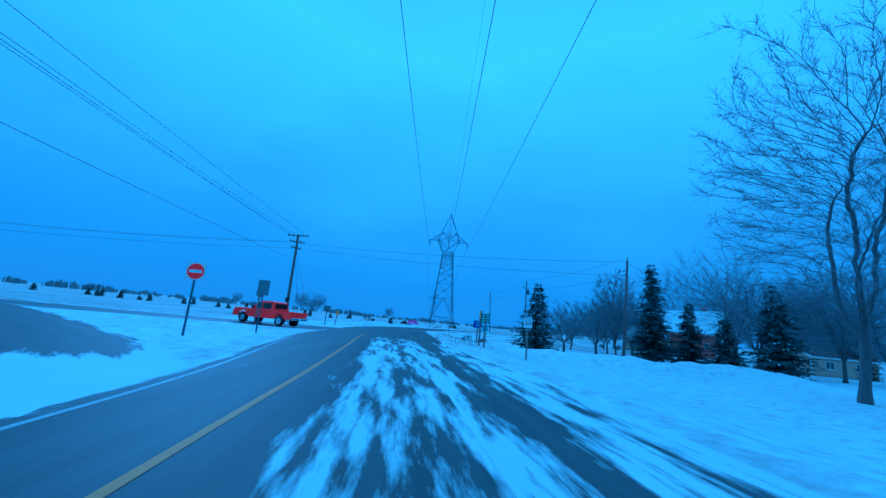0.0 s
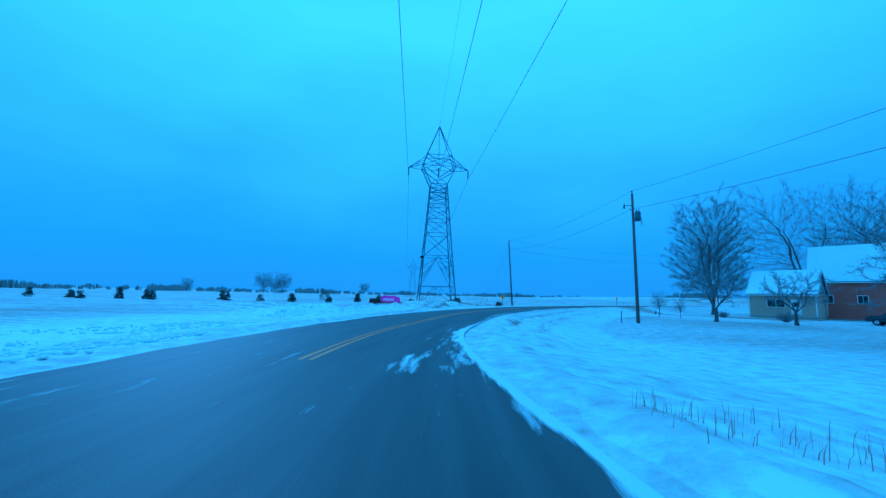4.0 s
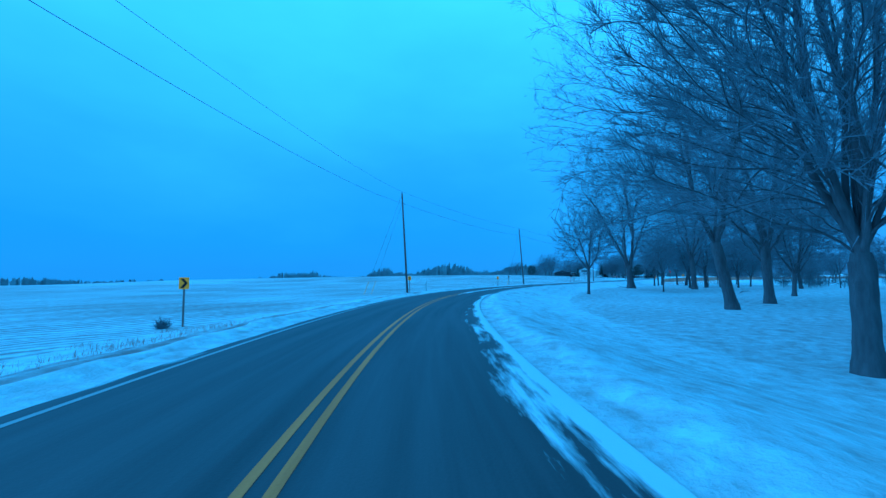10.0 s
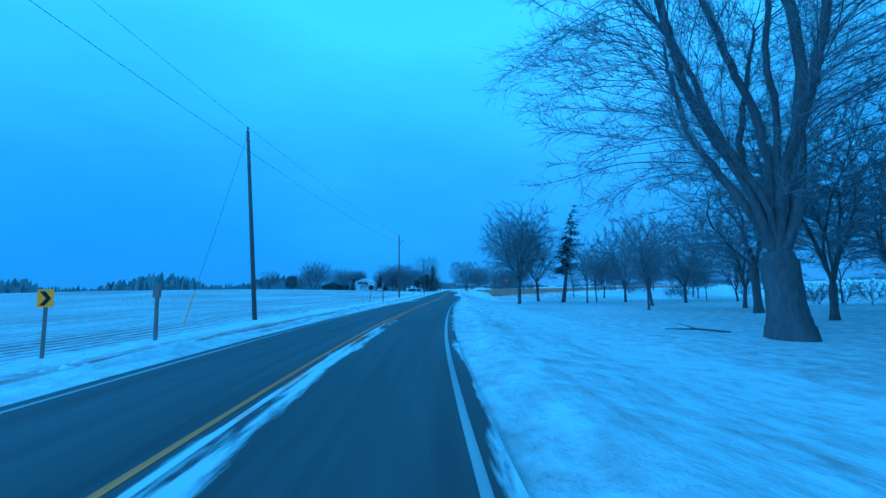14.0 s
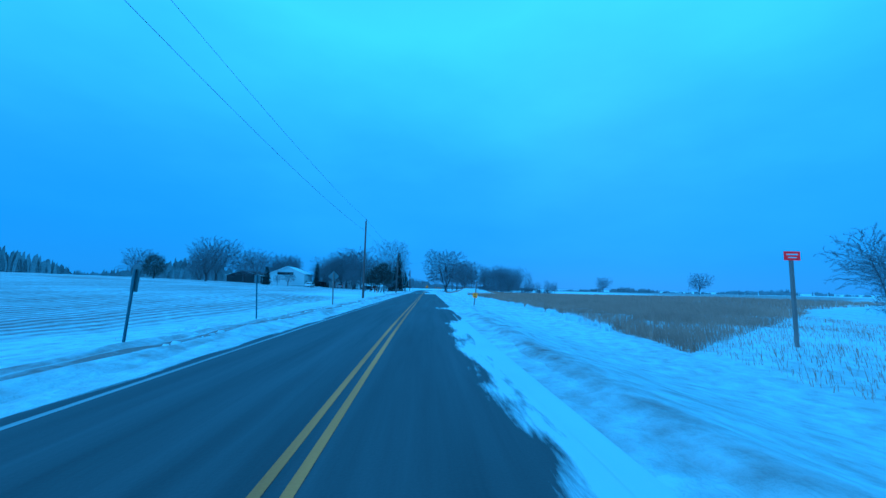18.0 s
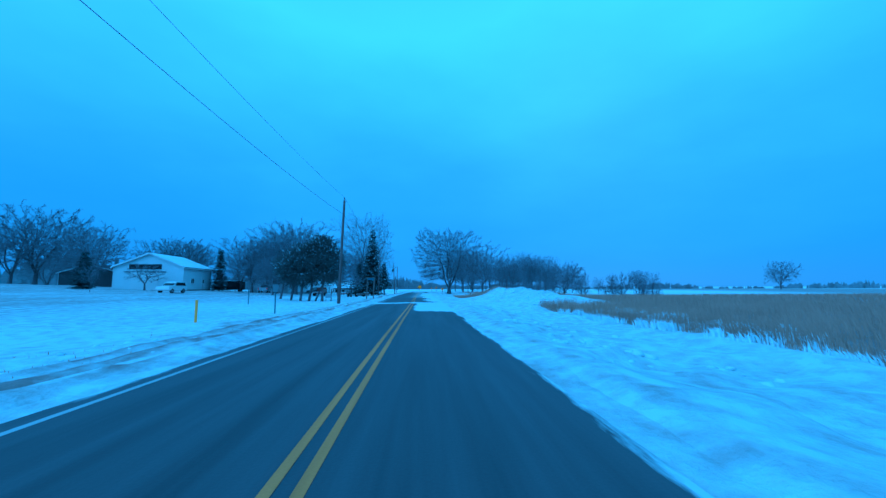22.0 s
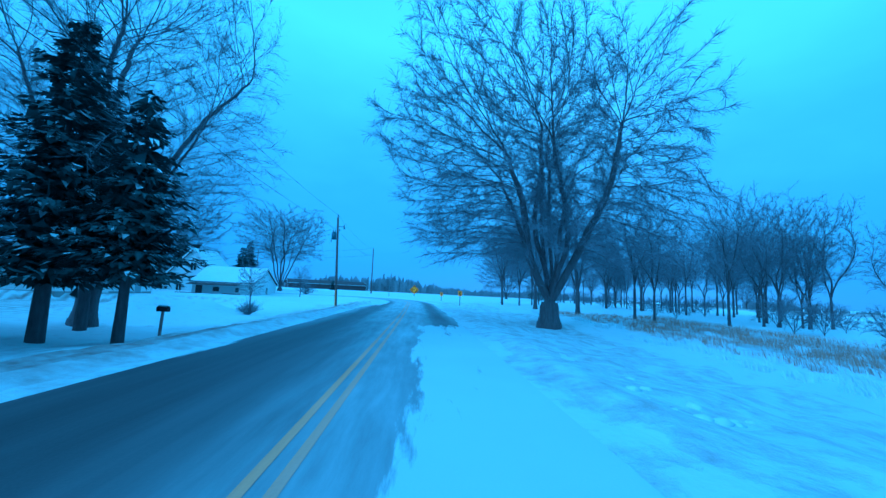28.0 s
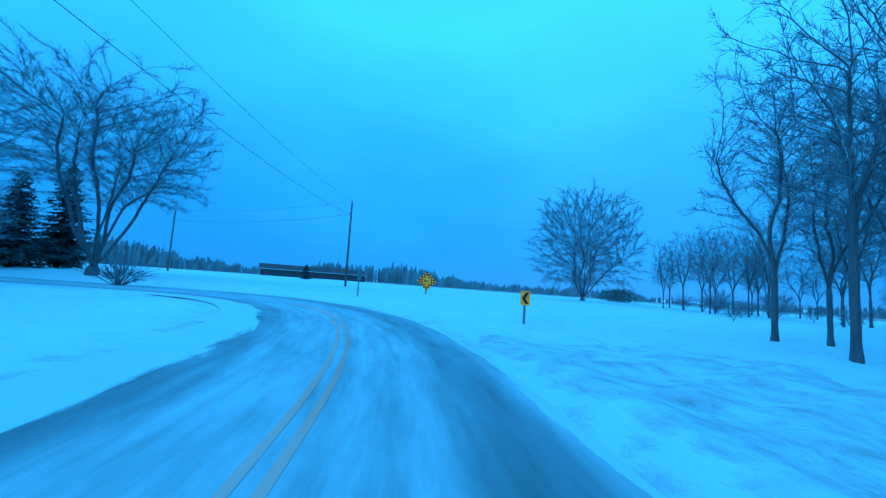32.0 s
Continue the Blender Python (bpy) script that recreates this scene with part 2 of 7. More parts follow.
        ux = half
    ox = n.new("ShaderNodeMixRGB")
    ox.inputs[1].default_value, ox.inputs[2].default_value = (*(v * 0.86 for v in over), 1), (*over, 1)
    l.new(g.outputs[0], ox.inputs[0])
    x = n.new("ShaderNodeMixRGB")
    l.new(r.outputs[0], x.inputs[0])
    l.new(ux.outputs[0], x.inputs[1])
    l.new(ox.outputs[0], x.inputs[2])
    l.new(x.outputs[0], b.inputs["Base Color"])
    rr = n.new("ShaderNodeMapRange")
    rr.inputs[3].default_value, rr.inputs[4].default_value = rough_u, rough_o
    l.new(r.outputs[0], rr.inputs[0])
    l.new(rr.outputs[0], b.inputs["Roughness"])
    hs = n.new("ShaderNodeMath")
    hs.operation = "MULTIPLY_ADD"
    hs.inputs[1].default_value = 0.25
    l.new(f.outputs[0], hs.inputs[0])
    l.new(r.outputs[0], hs.inputs[2])
    bp = n.new("ShaderNodeBump")
    bp.inputs["Strength"].default_value, bp.inputs["Distance"].default_value = bump, lumps
    l.new(hs.outputs[0], bp.inputs["Height"])
    l.new(bp.outputs[0], b.inputs["Normal"])
    return m


M_ROAD = covered("salted_asphalt_with_snow", (0.075, 0.075, 0.078), (0.80, 0.82, 0.84), (1.0, 0.13, 1), 2.6, 0.6, 0.75, 0.2, 30, 0.93, 1.07, 0.5)
M_GROUND = covered("snow_over_dead_grass", (0.26, 0.235, 0.21), (0.86, 0.88, 0.90), (1, 1, 1), 1.7, 0.9, 0.7, 0.75, 5.0, 0.72, 1.28, 0.0, 0.14, 6.6)

M_YLINE = covered("yellow_line_paint", (0.38, 0.225, 0.045), (0.80, 0.82, 0.84), (1.0, 0.13, 1), 2.6, 0.6, 0.75, 0.2, 30, 0.93, 1.07, 0.5)
M_WLINE = covered("white_line_paint", (0.40, 0.40, 0.40), (0.80, 0.82, 0.84), (1.0, 0.13, 1), 2.6, 0.6, 0.75, 0.2, 30, 0.93, 1.07, 0.5)

# ---- mesh helpers ----
class MB:
    """Collects vertices and faces of one mesh."""

    def __init__(self):
        self.v, self.f = [], []

    def add(self, vs, fs):
        k = len(self.v)
        self.v += [tuple(p) for p in vs]
        self.f += [tuple(i + k for i in f) for f in fs]
        return self

    def box(self, c, s, m=None, bevel=0.0):
        x, y, z = (v / 2 for v in s)
        b = min(bevel, x * 0.9, y * 0.9, z * 0.9)
        if b <= 0:
            vs = [Vector((i * x, j * y, k * z)) for k in (-1, 1) for j in (-1, 1) for i in (-1, 1)]
            fs = [(0, 2, 3, 1), (4, 5, 7, 6), (0, 1, 5, 4), (2, 6, 7, 3), (0, 4, 6, 2), (1, 3, 7, 5)]
        else:
            ring = [(-x + b, -y), (x - b, -y), (x, -y + b), (x, y - b), (x - b, y), (-x + b, y), (-x, y - b), (-x, -y + b)]
            t = [((1 - b / x) * p, (1 - b / y) * q) for p, q in ring]
            vs = [Vector((p, q, -z)) for p, q in t] + [Vector((p, q, -z + b)) for p, q in ring]
            vs += [Vector((p, q, z - b)) for p, q in ring] + [Vector((p, q, z)) for p, q in t]
            fs = [tuple(range(7, -1, -1)), tuple(range(24, 32))]
            fs += [(8 * k + i, 8 * k + (i + 1) % 8, 8 * k + 8 + (i + 1) % 8, 8 * k + 8 + i) for k in range(3) for i in range(8)]
        vs = [(m @ p if m else p) + Vector(c) for p in vs]
        return self.add(vs, fs)

    def tube(self, p0, p1, r0, r1=None, n=8, caps=True):
        p0, p1, r1 = Vector(p0), Vector(p1), r0 if r1 is None else r1
        d = (p1 - p0).normalized()
        a = d.orthogonal().normalized()
        b = d.cross(a)
        vs = [p + (a * math.cos(2 * math.pi * i / n) + b * math.sin(2 * math.pi * i / n)) * r for p, r in ((p0, r0), (p1, r1)) for i in range(n)]
        fs = [(i, (i + 1) % n, n + (i + 1) % n, n + i) for i in range(n)]
        if caps:
            fs += [tuple(range(n - 1, -1, -1)), tuple(range(n, 2 * n))]
        return self.add(vs, fs)

    def bar(self, p0, p1, w):
        """A square beam between two points."""
        return self.tube(p0, p1, w * 0.707, None, 4, False)

    def rail(self, pts, widths):
        """One square beam along several points, bent at each."""
        vs, fs = [], []
        for k, (p, w) in enumerate(zip(pts, widths)):
            d = (pts[min(k + 1, len(pts) - 1)] - pts[max(k - 1, 0)]).normalized()
            a = Vector((0, 1, 0)).cross(d).normalized()
            b = d.cross(a)
            vs += [p + (a * i + b * j) * w * 0.5 for i, j in ((-1, -1), (1, -1), (1, 1), (-1, 1))]
            if k:
                fs += [(4 * k - 4 + i, 4 * k - 4 + (i + 1) % 4, 4 * k + (i + 1) % 4, 4 * k + i) for i in range(4)]
        return self.add(vs, fs)

    def prism(self, outline, y0, y1):
        """An outline in x and z, drawn out along y."""
        k = len(outline)
        vs = [(x, y0, z) for x, z in outline] + [(x, y1, z) for x, z in outline]
        fs = [tuple(range(k)), tuple(range(2 * k - 1, k - 1, -1))]
        fs += [(i, k + i, k + (i + 1) % k, (i + 1) % k) for i in range(k)]
        return self.add(vs, fs)

    def mesh(self, name, material, smooth=False):
        me = bpy.data.meshes.new(name)
        me.from_pydata(self.v, [], self.f)
        me.materials.append(material)
        bm = bmesh.new()
        bm.from_mesh(me)
        bmesh.ops.recalc_face_normals(bm, faces=bm.faces)
        bm.to_mesh(me)
        bm.free()
        if smooth:
            me.polygons.foreach_set("use_smooth", [True] * len(me.polygons))
        return me


def part(name, mb, material, parent=None, label="", smooth=False):
    ob = new(name, mb.mesh(name, material, smooth))
    ob.parent = parent
    if label:
        ob["label"] = label
    return ob


def thing(name, m, label, category, group="", kind=""):
    ob = new(name)
    ob.empty_display_size = 0.2
    ob.matrix_basis = m
    return tagged(ob, label, category, group, kind)


def raw_mesh(name, verts, faces, material, smooth=False):
    me = bpy.data.meshes.new(name)
    me.from_pydata(verts, [], faces)
    me.materials.append(material)
    if smooth:
        me.polygons.foreach_set("use_smooth", [True] * len(me.polygons))
    return me


def quick_mesh(name, v, loops, k, material, smooth=False):
    """A mesh of many faces with k corners each, from arrays."""
    me = bpy.data.meshes.new(name)
    v, loops = np.asarray(v, np.float32), np.asarray(loops, np.int32).ravel()
    n = len(loops) // k
    me.vertices.add(len(v))
    me.vertices.foreach_set("co", v.ravel())
    me.loops.add(len(loops))
    me.loops.foreach_set("vertex_index", loops)
    me.polygons.add(n)
    me.polygons.foreach_set("loop_start", np.arange(n, dtype=np.int32) * k)
    if smooth:
        me.polygons.foreach_set("use_smooth", np.ones(n, bool))
    me.materials.append(material)
    me.update(calc_edges=True)
    return me


def tubes(segs, n):
    """Vertices and quads of many open tapered tubes, from rows of p0, p1, r0, r1."""
    s = np.asarray(segs, float)
    p0, p1, r0, r1 = s[:, :3], s[:, 3:6], s[:, 6], s[:, 7]
    d = p1 - p0
    d /= np.linalg.norm(d, axis=1)[:, None] + 1e-9
    up = np.where(np.abs(d[:, 2:3]) > 0.9, [[1.0, 0, 0]], [[0, 0, 1.0]])
    a = np.cross(d, up)
    a /= np.linalg.norm(a, axis=1)[:, None]
    b = np.cross(d, a)
    ang = 2 * np.pi * np.arange(n) / n
    ring = a[:, None] * np.cos(ang)[None, :, None] + b[:, None] * np.sin(ang)[None, :, None]
    v = np.concatenate([p0[:, None] + ring * r0[:, None, None], p1[:, None] + ring * r1[:, None, None]], 1).reshape(-1, 3)
    i = np.arange(n)
    q = np.stack([i, (i + 1) % n, n + (i + 1) % n, n + i], -1)
    f = (q[None] + (np.arange(len(s)) * 2 * n)[:, None, None]).reshape(-1, 4)
    return v, f


# ---- plan: the road's centre line ----
CONTROL = [(6, -70), (2.0, -35), (-1.85, 0), (-2.9, 10.2), (-4.05, 20), (-4.9, 27), (-5.6, 38), (-5.4, 48), (-4.3, 58.5), (-2.2, 66.6),
           (2.0, 78.4), (9.2, 90.5), (17.8, 100.8), (29.2, 111.2), (43.4, 121.4), (59.5, 129.8), (76.2, 135.3), (93.8, 138.0),
           (110, 138.2), (130, 136.6), (149.3, 134.1), (166.6, 132.1), (191, 130), (216, 127.6), (246.7, 124.7), (278, 121.5),
           (305, 119), (350, 114.3), (366, 112.8), (377.8, 111.8), (386, 111.9), (393, 113.4), (398.5, 116.6), (401.6, 121), (402.8, 127),
           (403.6, 140), (405, 180), (408, 260)]


def spline(points, step):
    p = [Vector((*q, 0)) for q in points]
    p = [p[0] * 2 - p[1], *p, p[-1] * 2 - p[-2]]
    out = []
    for a, b, c, d in zip(p, p[1:], p[2:], p[3:]):
        k = max(2, int((c - b).length / step))
        for i in range(k):
            t = i / k
            out.append(0.5 * (2 * b + (c - a) * t + (2 * a - 5 * b + 4 * c - d) * t * t + (3 * b - a - 3 * c + d) * t ** 3))
    out.append(p[-2])
    return np.array([(v.x, v.y) for v in out])


CL = spline(CONTROL, 1.0)
CS = np.r_[0, np.cumsum(np.linalg.norm(np.diff(CL, axis=0), axis=1))]
TAN = np.gradient(CL, axis=0)
TAN /= np.linalg.norm(TAN, axis=1)[:, None]
RIGHT = np.stack([TAN[:, 1], -TAN[:, 0]], -1)
CS -= CS[np.abs(CL - (-1.85, 0)).sum(1).argmin()]


def step(a, b, x):
    t = np.clip((np.asarray(x, float) - a) / (b - a), 0, 1)
    return t * t * (3 - 2 * t)


def half_right(s):
    """The pavement's width right of its centre line; there is a turning lane at the start."""
    return 3.1 + 2.9 * (1 - step(36, 66, s)) + 1.0 * (1 - step(10, 30, s))


def half_left(s):
    return 3.75 - 1.35 * (1 - step(5, 24, s)) + 0.5 * step(36, 46, s) * (1 - step(70, 80, s))


def frame_of(x, y):
    """Distance along the road, offset to the right of its centre line."""
    p = np.stack([np.ravel(x), np.ravel(y)], -1).astype(float)
    js = np.empty(len(p), int)
    for k in range(0, len(p), 20000):
        d = ((p[k:k + 20000, None, :] - CL[None]) ** 2).sum(-1)
        js[k:k + 20000] = d.argmin(1)
    off = ((p - CL[js]) * RIGHT[js]).sum(-1)
    far = np.linalg.norm(p - CL[js], axis=1)
    off = np.where(np.abs(off) < far * 0.98, np.sign(off + 1e-9) * far, off)
    return CS[js], off


SIDE = spline([(-4.5, 38), (-11, 34.6), (-19, 31.6), (-40, 26), (-110, 12)], 1.5)
SLIP = spline([(-2.0, 1.5), (-7.5, 8.2), (-13.5, 13.8), (-30, 25), (-44, 27)], 1.5)


def from_line(x, y, line):
    p = np.stack([np.ravel(x), np.ravel(y)], -1).astype(float)
    out = np.full(len(p), 1e3)
    near = np.where((p[:, 0] < 20) & (p[:, 1] < 80) & (p[:, 0] > -160) & (p[:, 1] > -40))[0]
    if len(near):
        out[near] = np.sqrt(((p[near, None] - line[None]) ** 2).sum(-1)).min(1)
    return out


def waves(x, y, size, seed):
    """Smooth uneven ground: a few crossed sines."""
    rng = np.random.RandomState(seed)
    z = np.zeros_like(np.asarray(x, float))
    for i in range(5):
        a, ph, k = rng.uniform(0, 2 * np.pi), rng.uniform(0, 6.28), rng.uniform(0.6, 1.7) * 2 * np.pi / size
        z = z + np.sin(k * (x * np.cos(a) + y * np.sin(a)) + ph + 0.8 * np.sin(k * 0.6 * (y * np.cos(a) - x * np.sin(a))))
    return z / 5


MOUNDS = [(-4, 88, 7, 2.2, 1.3), (-12, 84, 6, 2.0, 1.2), (1, 97, 5, 2.0, 1.15), (-20, 92, 8, 3, 1.0), (-3, 108, 5, 2.5, 1.0), (5, 104, 4, 2, 0.7),
          (-2.0, 96.5, 3.5, 2.2, 0.75), (3.0, 101.0, 4.0, 2.0, 0.8), (9.0, 107.5, 4.5, 1.8, 0.7), (3.0, 108.5, 2.0, 3.0, 0.75), (4.6, 114.5, 1.8, 3.6, 0.7), (9, 33, 3.5, 2.5, 0.7), (14, 31, 4, 2.5, 0.8), (20, 30, 5, 3, 0.8), (6.5, 37, 3, 2, 0.5), (26, 33, 5, 3, 0.9),
          (306, 104.5, 6, 3, 1.1), (300, 106, 5, 2.5, 0.9), (313, 104, 5, 3, 0.9), (320, 104, 6, 3, 0.8), (295, 103.5, 8, 4.5, 1.4), (286, 105, 7, 4, 0.9), (278, 105.5, 6, 4, 0.6), (327, 103.5, 5, 2.5, 0.6),
          (365, 131, 4, 2.5, 1.3), (360, 133, 4, 2.5, 1.0), (358, 103, 5, 3, 0.5)]


def ground_z(x, y):
    x, y = np.asarray(x, float), np.asarray(y, float)
    shape = x.shape
    x, y = x.ravel(), y.ravel()
    s, off = frame_of(x, y)
    d = np.where(off < 0, -off - half_left(s), off - half_right(s))
    ds, dl = from_line(x, y, SIDE) - 3.9, from_line(x, y, SLIP) - 2.2
    d = np.minimum(np.minimum(d, ds), dl)
    left = np.interp(s, [0, 60, 150, 240, 330, 375, 420, 440, 455, 520], [0.35, 0.55, 0.7, 0.35, 0.22, 0.12, 0.15, 0.6, 1.15, 0.2])
    right = np.interp(s, [0, 40, 70, 110, 140, 195, 212, 225, 250, 290, 305, 430, 460, 520], [0.5, 0.5, 0.7, 0.75, 1.0, 0.9, 0.6, 0.7, 1.25, 1.1, 0.7, 0.7, 0.3, -0.6])
    drop = np.where(off < 0, left, right)
    bank = 0.55 + 0.45 * waves(x, y, 9, 3)
    z = -0.07 - drop * step(0.6, 7, d)
    z += 0.20 * bank * np.exp(-((d - 1.1) / 0.7) ** 2) * step(0.0, 0.5, d)
    z += step(1, 6, d) * (0.10 * waves(x, y, 14, 5) + 0.05 * waves(x, y, 4.5, 8))
    z += step(60, 400, d) * (0.9 * waves(x, y, 900, 4) - 0.3)
    grass = step(276, 292, s) * (1 - step(395, 420, s)) * step(6.0, 11.5, off)
    z += grass * (0.55 + 0.12 * waves(x, y, 7, 11))
    z += 0.16 * waves(x, y, 2.6, 21) * step(1.0, 3, d) * (1 - step(14, 22, d)) * step(300, 330, s) * np.where(off > 0, 1, 0.4)
    # the stubble field climbs gently away from the road
    z += np.where(off < 0, 0.042 * np.clip(d - 8, 0, 84), 0) * step(165, 225, x) * (1 - step(345, 380, x)) * (1 - step(260, 600, d))
    for mx, my, rx, ry, h in MOUNDS:
        z += h * np.exp(-((x - mx) / rx) ** 2 - ((y - my) / ry) ** 2) * (0.8 + 0.35 * waves(x, y, 3.2, 17)) * step(0.5, 2.5, d)
    return z.reshape(shape)


def gz(x, y):
    return float(ground_z(np.array([x]), np.array([y]))[0])


# ---- ground sheet ----
def axis_points(lo, hi, fine, far):
    mid = list(np.arange(lo, hi + 0.01, fine))
    grow, a, b = [], fine, 0.0
    while b < far:
        a *= 1.22
        b += a
        grow.append(b)
    return np.array([lo - g for g in reversed(grow)] + mid + [hi + g for g in grow])


def ploughed(x, y):
    """Driveways scraped down to a thin grey film: how much less snow lies there."""
    along, across = (x - 38.2) * 0.70 - (y - 106.3) * 0.71, (x - 38.2) * 0.71 + (y - 106.3) * 0.70
    drive = step(-8, -6, along) * (1 - step(14, 22, along)) * np.exp(-(across / 3.3) ** 6)
    apron = 0.9 * np.exp(-((along + 5) / 3.0) ** 4 - (across / 5.0) ** 4)
    farm = 0.85 * np.exp(-((x - 366) / 5.5) ** 4 - ((y - 120.6) / 2.8) ** 4)
    layby = 0.6 * np.exp(-((x - 342) / 6) ** 4 - ((y - 121.4) / 1.5) ** 4)
    return 0.38 * np.maximum(np.maximum(drive, apron), np.maximum(farm, layby))


def build_ground():
    xs, ys = axis_points(-30, 440, 0.85, 4200), axis_points(-6, 172, 0.85, 4200)
    gx, gy = np.meshgrid(xs, ys, indexing="ij")
    z = ground_z(gx, gy)
    s, off = frame_of(gx, gy)
    s, off = s.reshape(gx.shape), off.reshape(gx.shape)
    nx, ny = len(xs), len(ys)
    i, j = np.meshgrid(np.arange(nx - 1), np.arange(ny - 1), indexing="ij")
    a = (i * ny + j).ravel()
    quads = np.stack([a, a + ny, a + ny + 1, a + 1], -1)
    me = quick_mesh("ground", np.stack([gx, gy, z], -1).reshape(-1, 3), quads, 4, M_GROUND, True)
    d = np.where(off < 0, -off - half_left(s), off - half_right(s))
    cover = 0.72 + 0 * s
    field = step(5.5, 9.5, d + 1.5 * waves(gx, gy, 9, 15)) * np.where(off < 0, 1, 0) * step(95, 125, s) * (1 - step(330, 345, s)) + step(12, 25, d) * np.where(off < 0, 1, 0) * (1 - step(95, 125, s) * (1 - step(330, 345, s)))
    cover -= 0.24 * field
    lawn = step(3, 6, d) * (1 - step(28, 40, d)) * np.where(off > 0, 1, 0) * step(66, 74, s) * (1 - step(118, 130, s))
    cover -= 0.22 * lawn + 0.17 * step(5, 9, d) * (1 - step(50, 80, d)) * np.where(off > 0, 1, 0) * step(130, 150, s) * (1 - step(262, 274, s))
    cover -= 0.22 * step(1.6, 2.2, d) * (1 - step(2.6, 3.4, d)) * np.where(off < 0, 1, 0) * step(95, 110, s) * (1 - step(380, 400, s))
    cover -= 0.16 * np.exp(-((d - 0.25) / 0.35) ** 2)
    cover += 0.12 * step(420, 440, s)
    rough = step(287, 298, s - 0.8 * (off - 9)) * (1 - step(412, 425, s) * (1 - step(90, 140, off))) * step(10.5, 13.5, off + 1.2 * waves(gx, gy, 5, 77)) * (1 - step(372, 375, s) * (1 - step(401, 404, s)) * (1 - step(19, 21, off))) * (1 - step(900, 1500, off))
    cover -= 0.5 * rough
    cover -= 0.35 * step(424, 434, s) * (1 - step(464, 472, s)) * step(15, 18, off) * (1 - step(24, 28, off))
    cover += 0.05 * np.sin((gx * 0.10 + gy * 0.995) * 1.1) * field
    rw = me.attributes.new("rows", "FLOAT", "POINT")
    rw.data.foreach_set("value", (0.17 * field).ravel().astype(np.float32))
    cover -= ploughed(gx, gy) * step(0.2, 1.0, d)
    cover += 0.14 * waves(gx, gy, 22, 31) * step(2, 6, d) * (1 - step(380, 410, s))
    at = me.attributes.new("cover", "FLOAT", "POINT")
    at.data.foreach_set("value", cover.ravel().astype(np.float32))
    uv = me.uv_layers.new(name="UVMap")
    lv = quads.ravel()
    uv.data.foreach_set("uv", np.stack([gx.ravel()[lv], gy.ravel()[lv]], -1).astype(np.float32).ravel())
    return tagged(new("ground", me), "snow-covered fields and verges with dead grass poking through", "ground", kind="structure")


build_ground()


# ---- ploughed verges beside the lanes ----
TABLE = np.random.RandomState(99).rand(256, 256)


def value_noise(x, y, size, seed=0):
    u, w = np.asarray(x) / size + seed * 17.3, np.asarray(y) / size + seed * 9.1
    i, j = np.floor(u).astype(int), np.floor(w).astype(int)
    a, b = u - i, w - j
    a, b = a * a * (3 - 2 * a), b * b * (3 - 2 * b)
    t = lambda p, q: TABLE[p % 256, q % 256]
    return (t(i, j) * (1 - a) + t(i + 1, j) * a) * (1 - b) + (t(i, j + 1) * (1 - a) + t(i + 1, j + 1) * a) * b


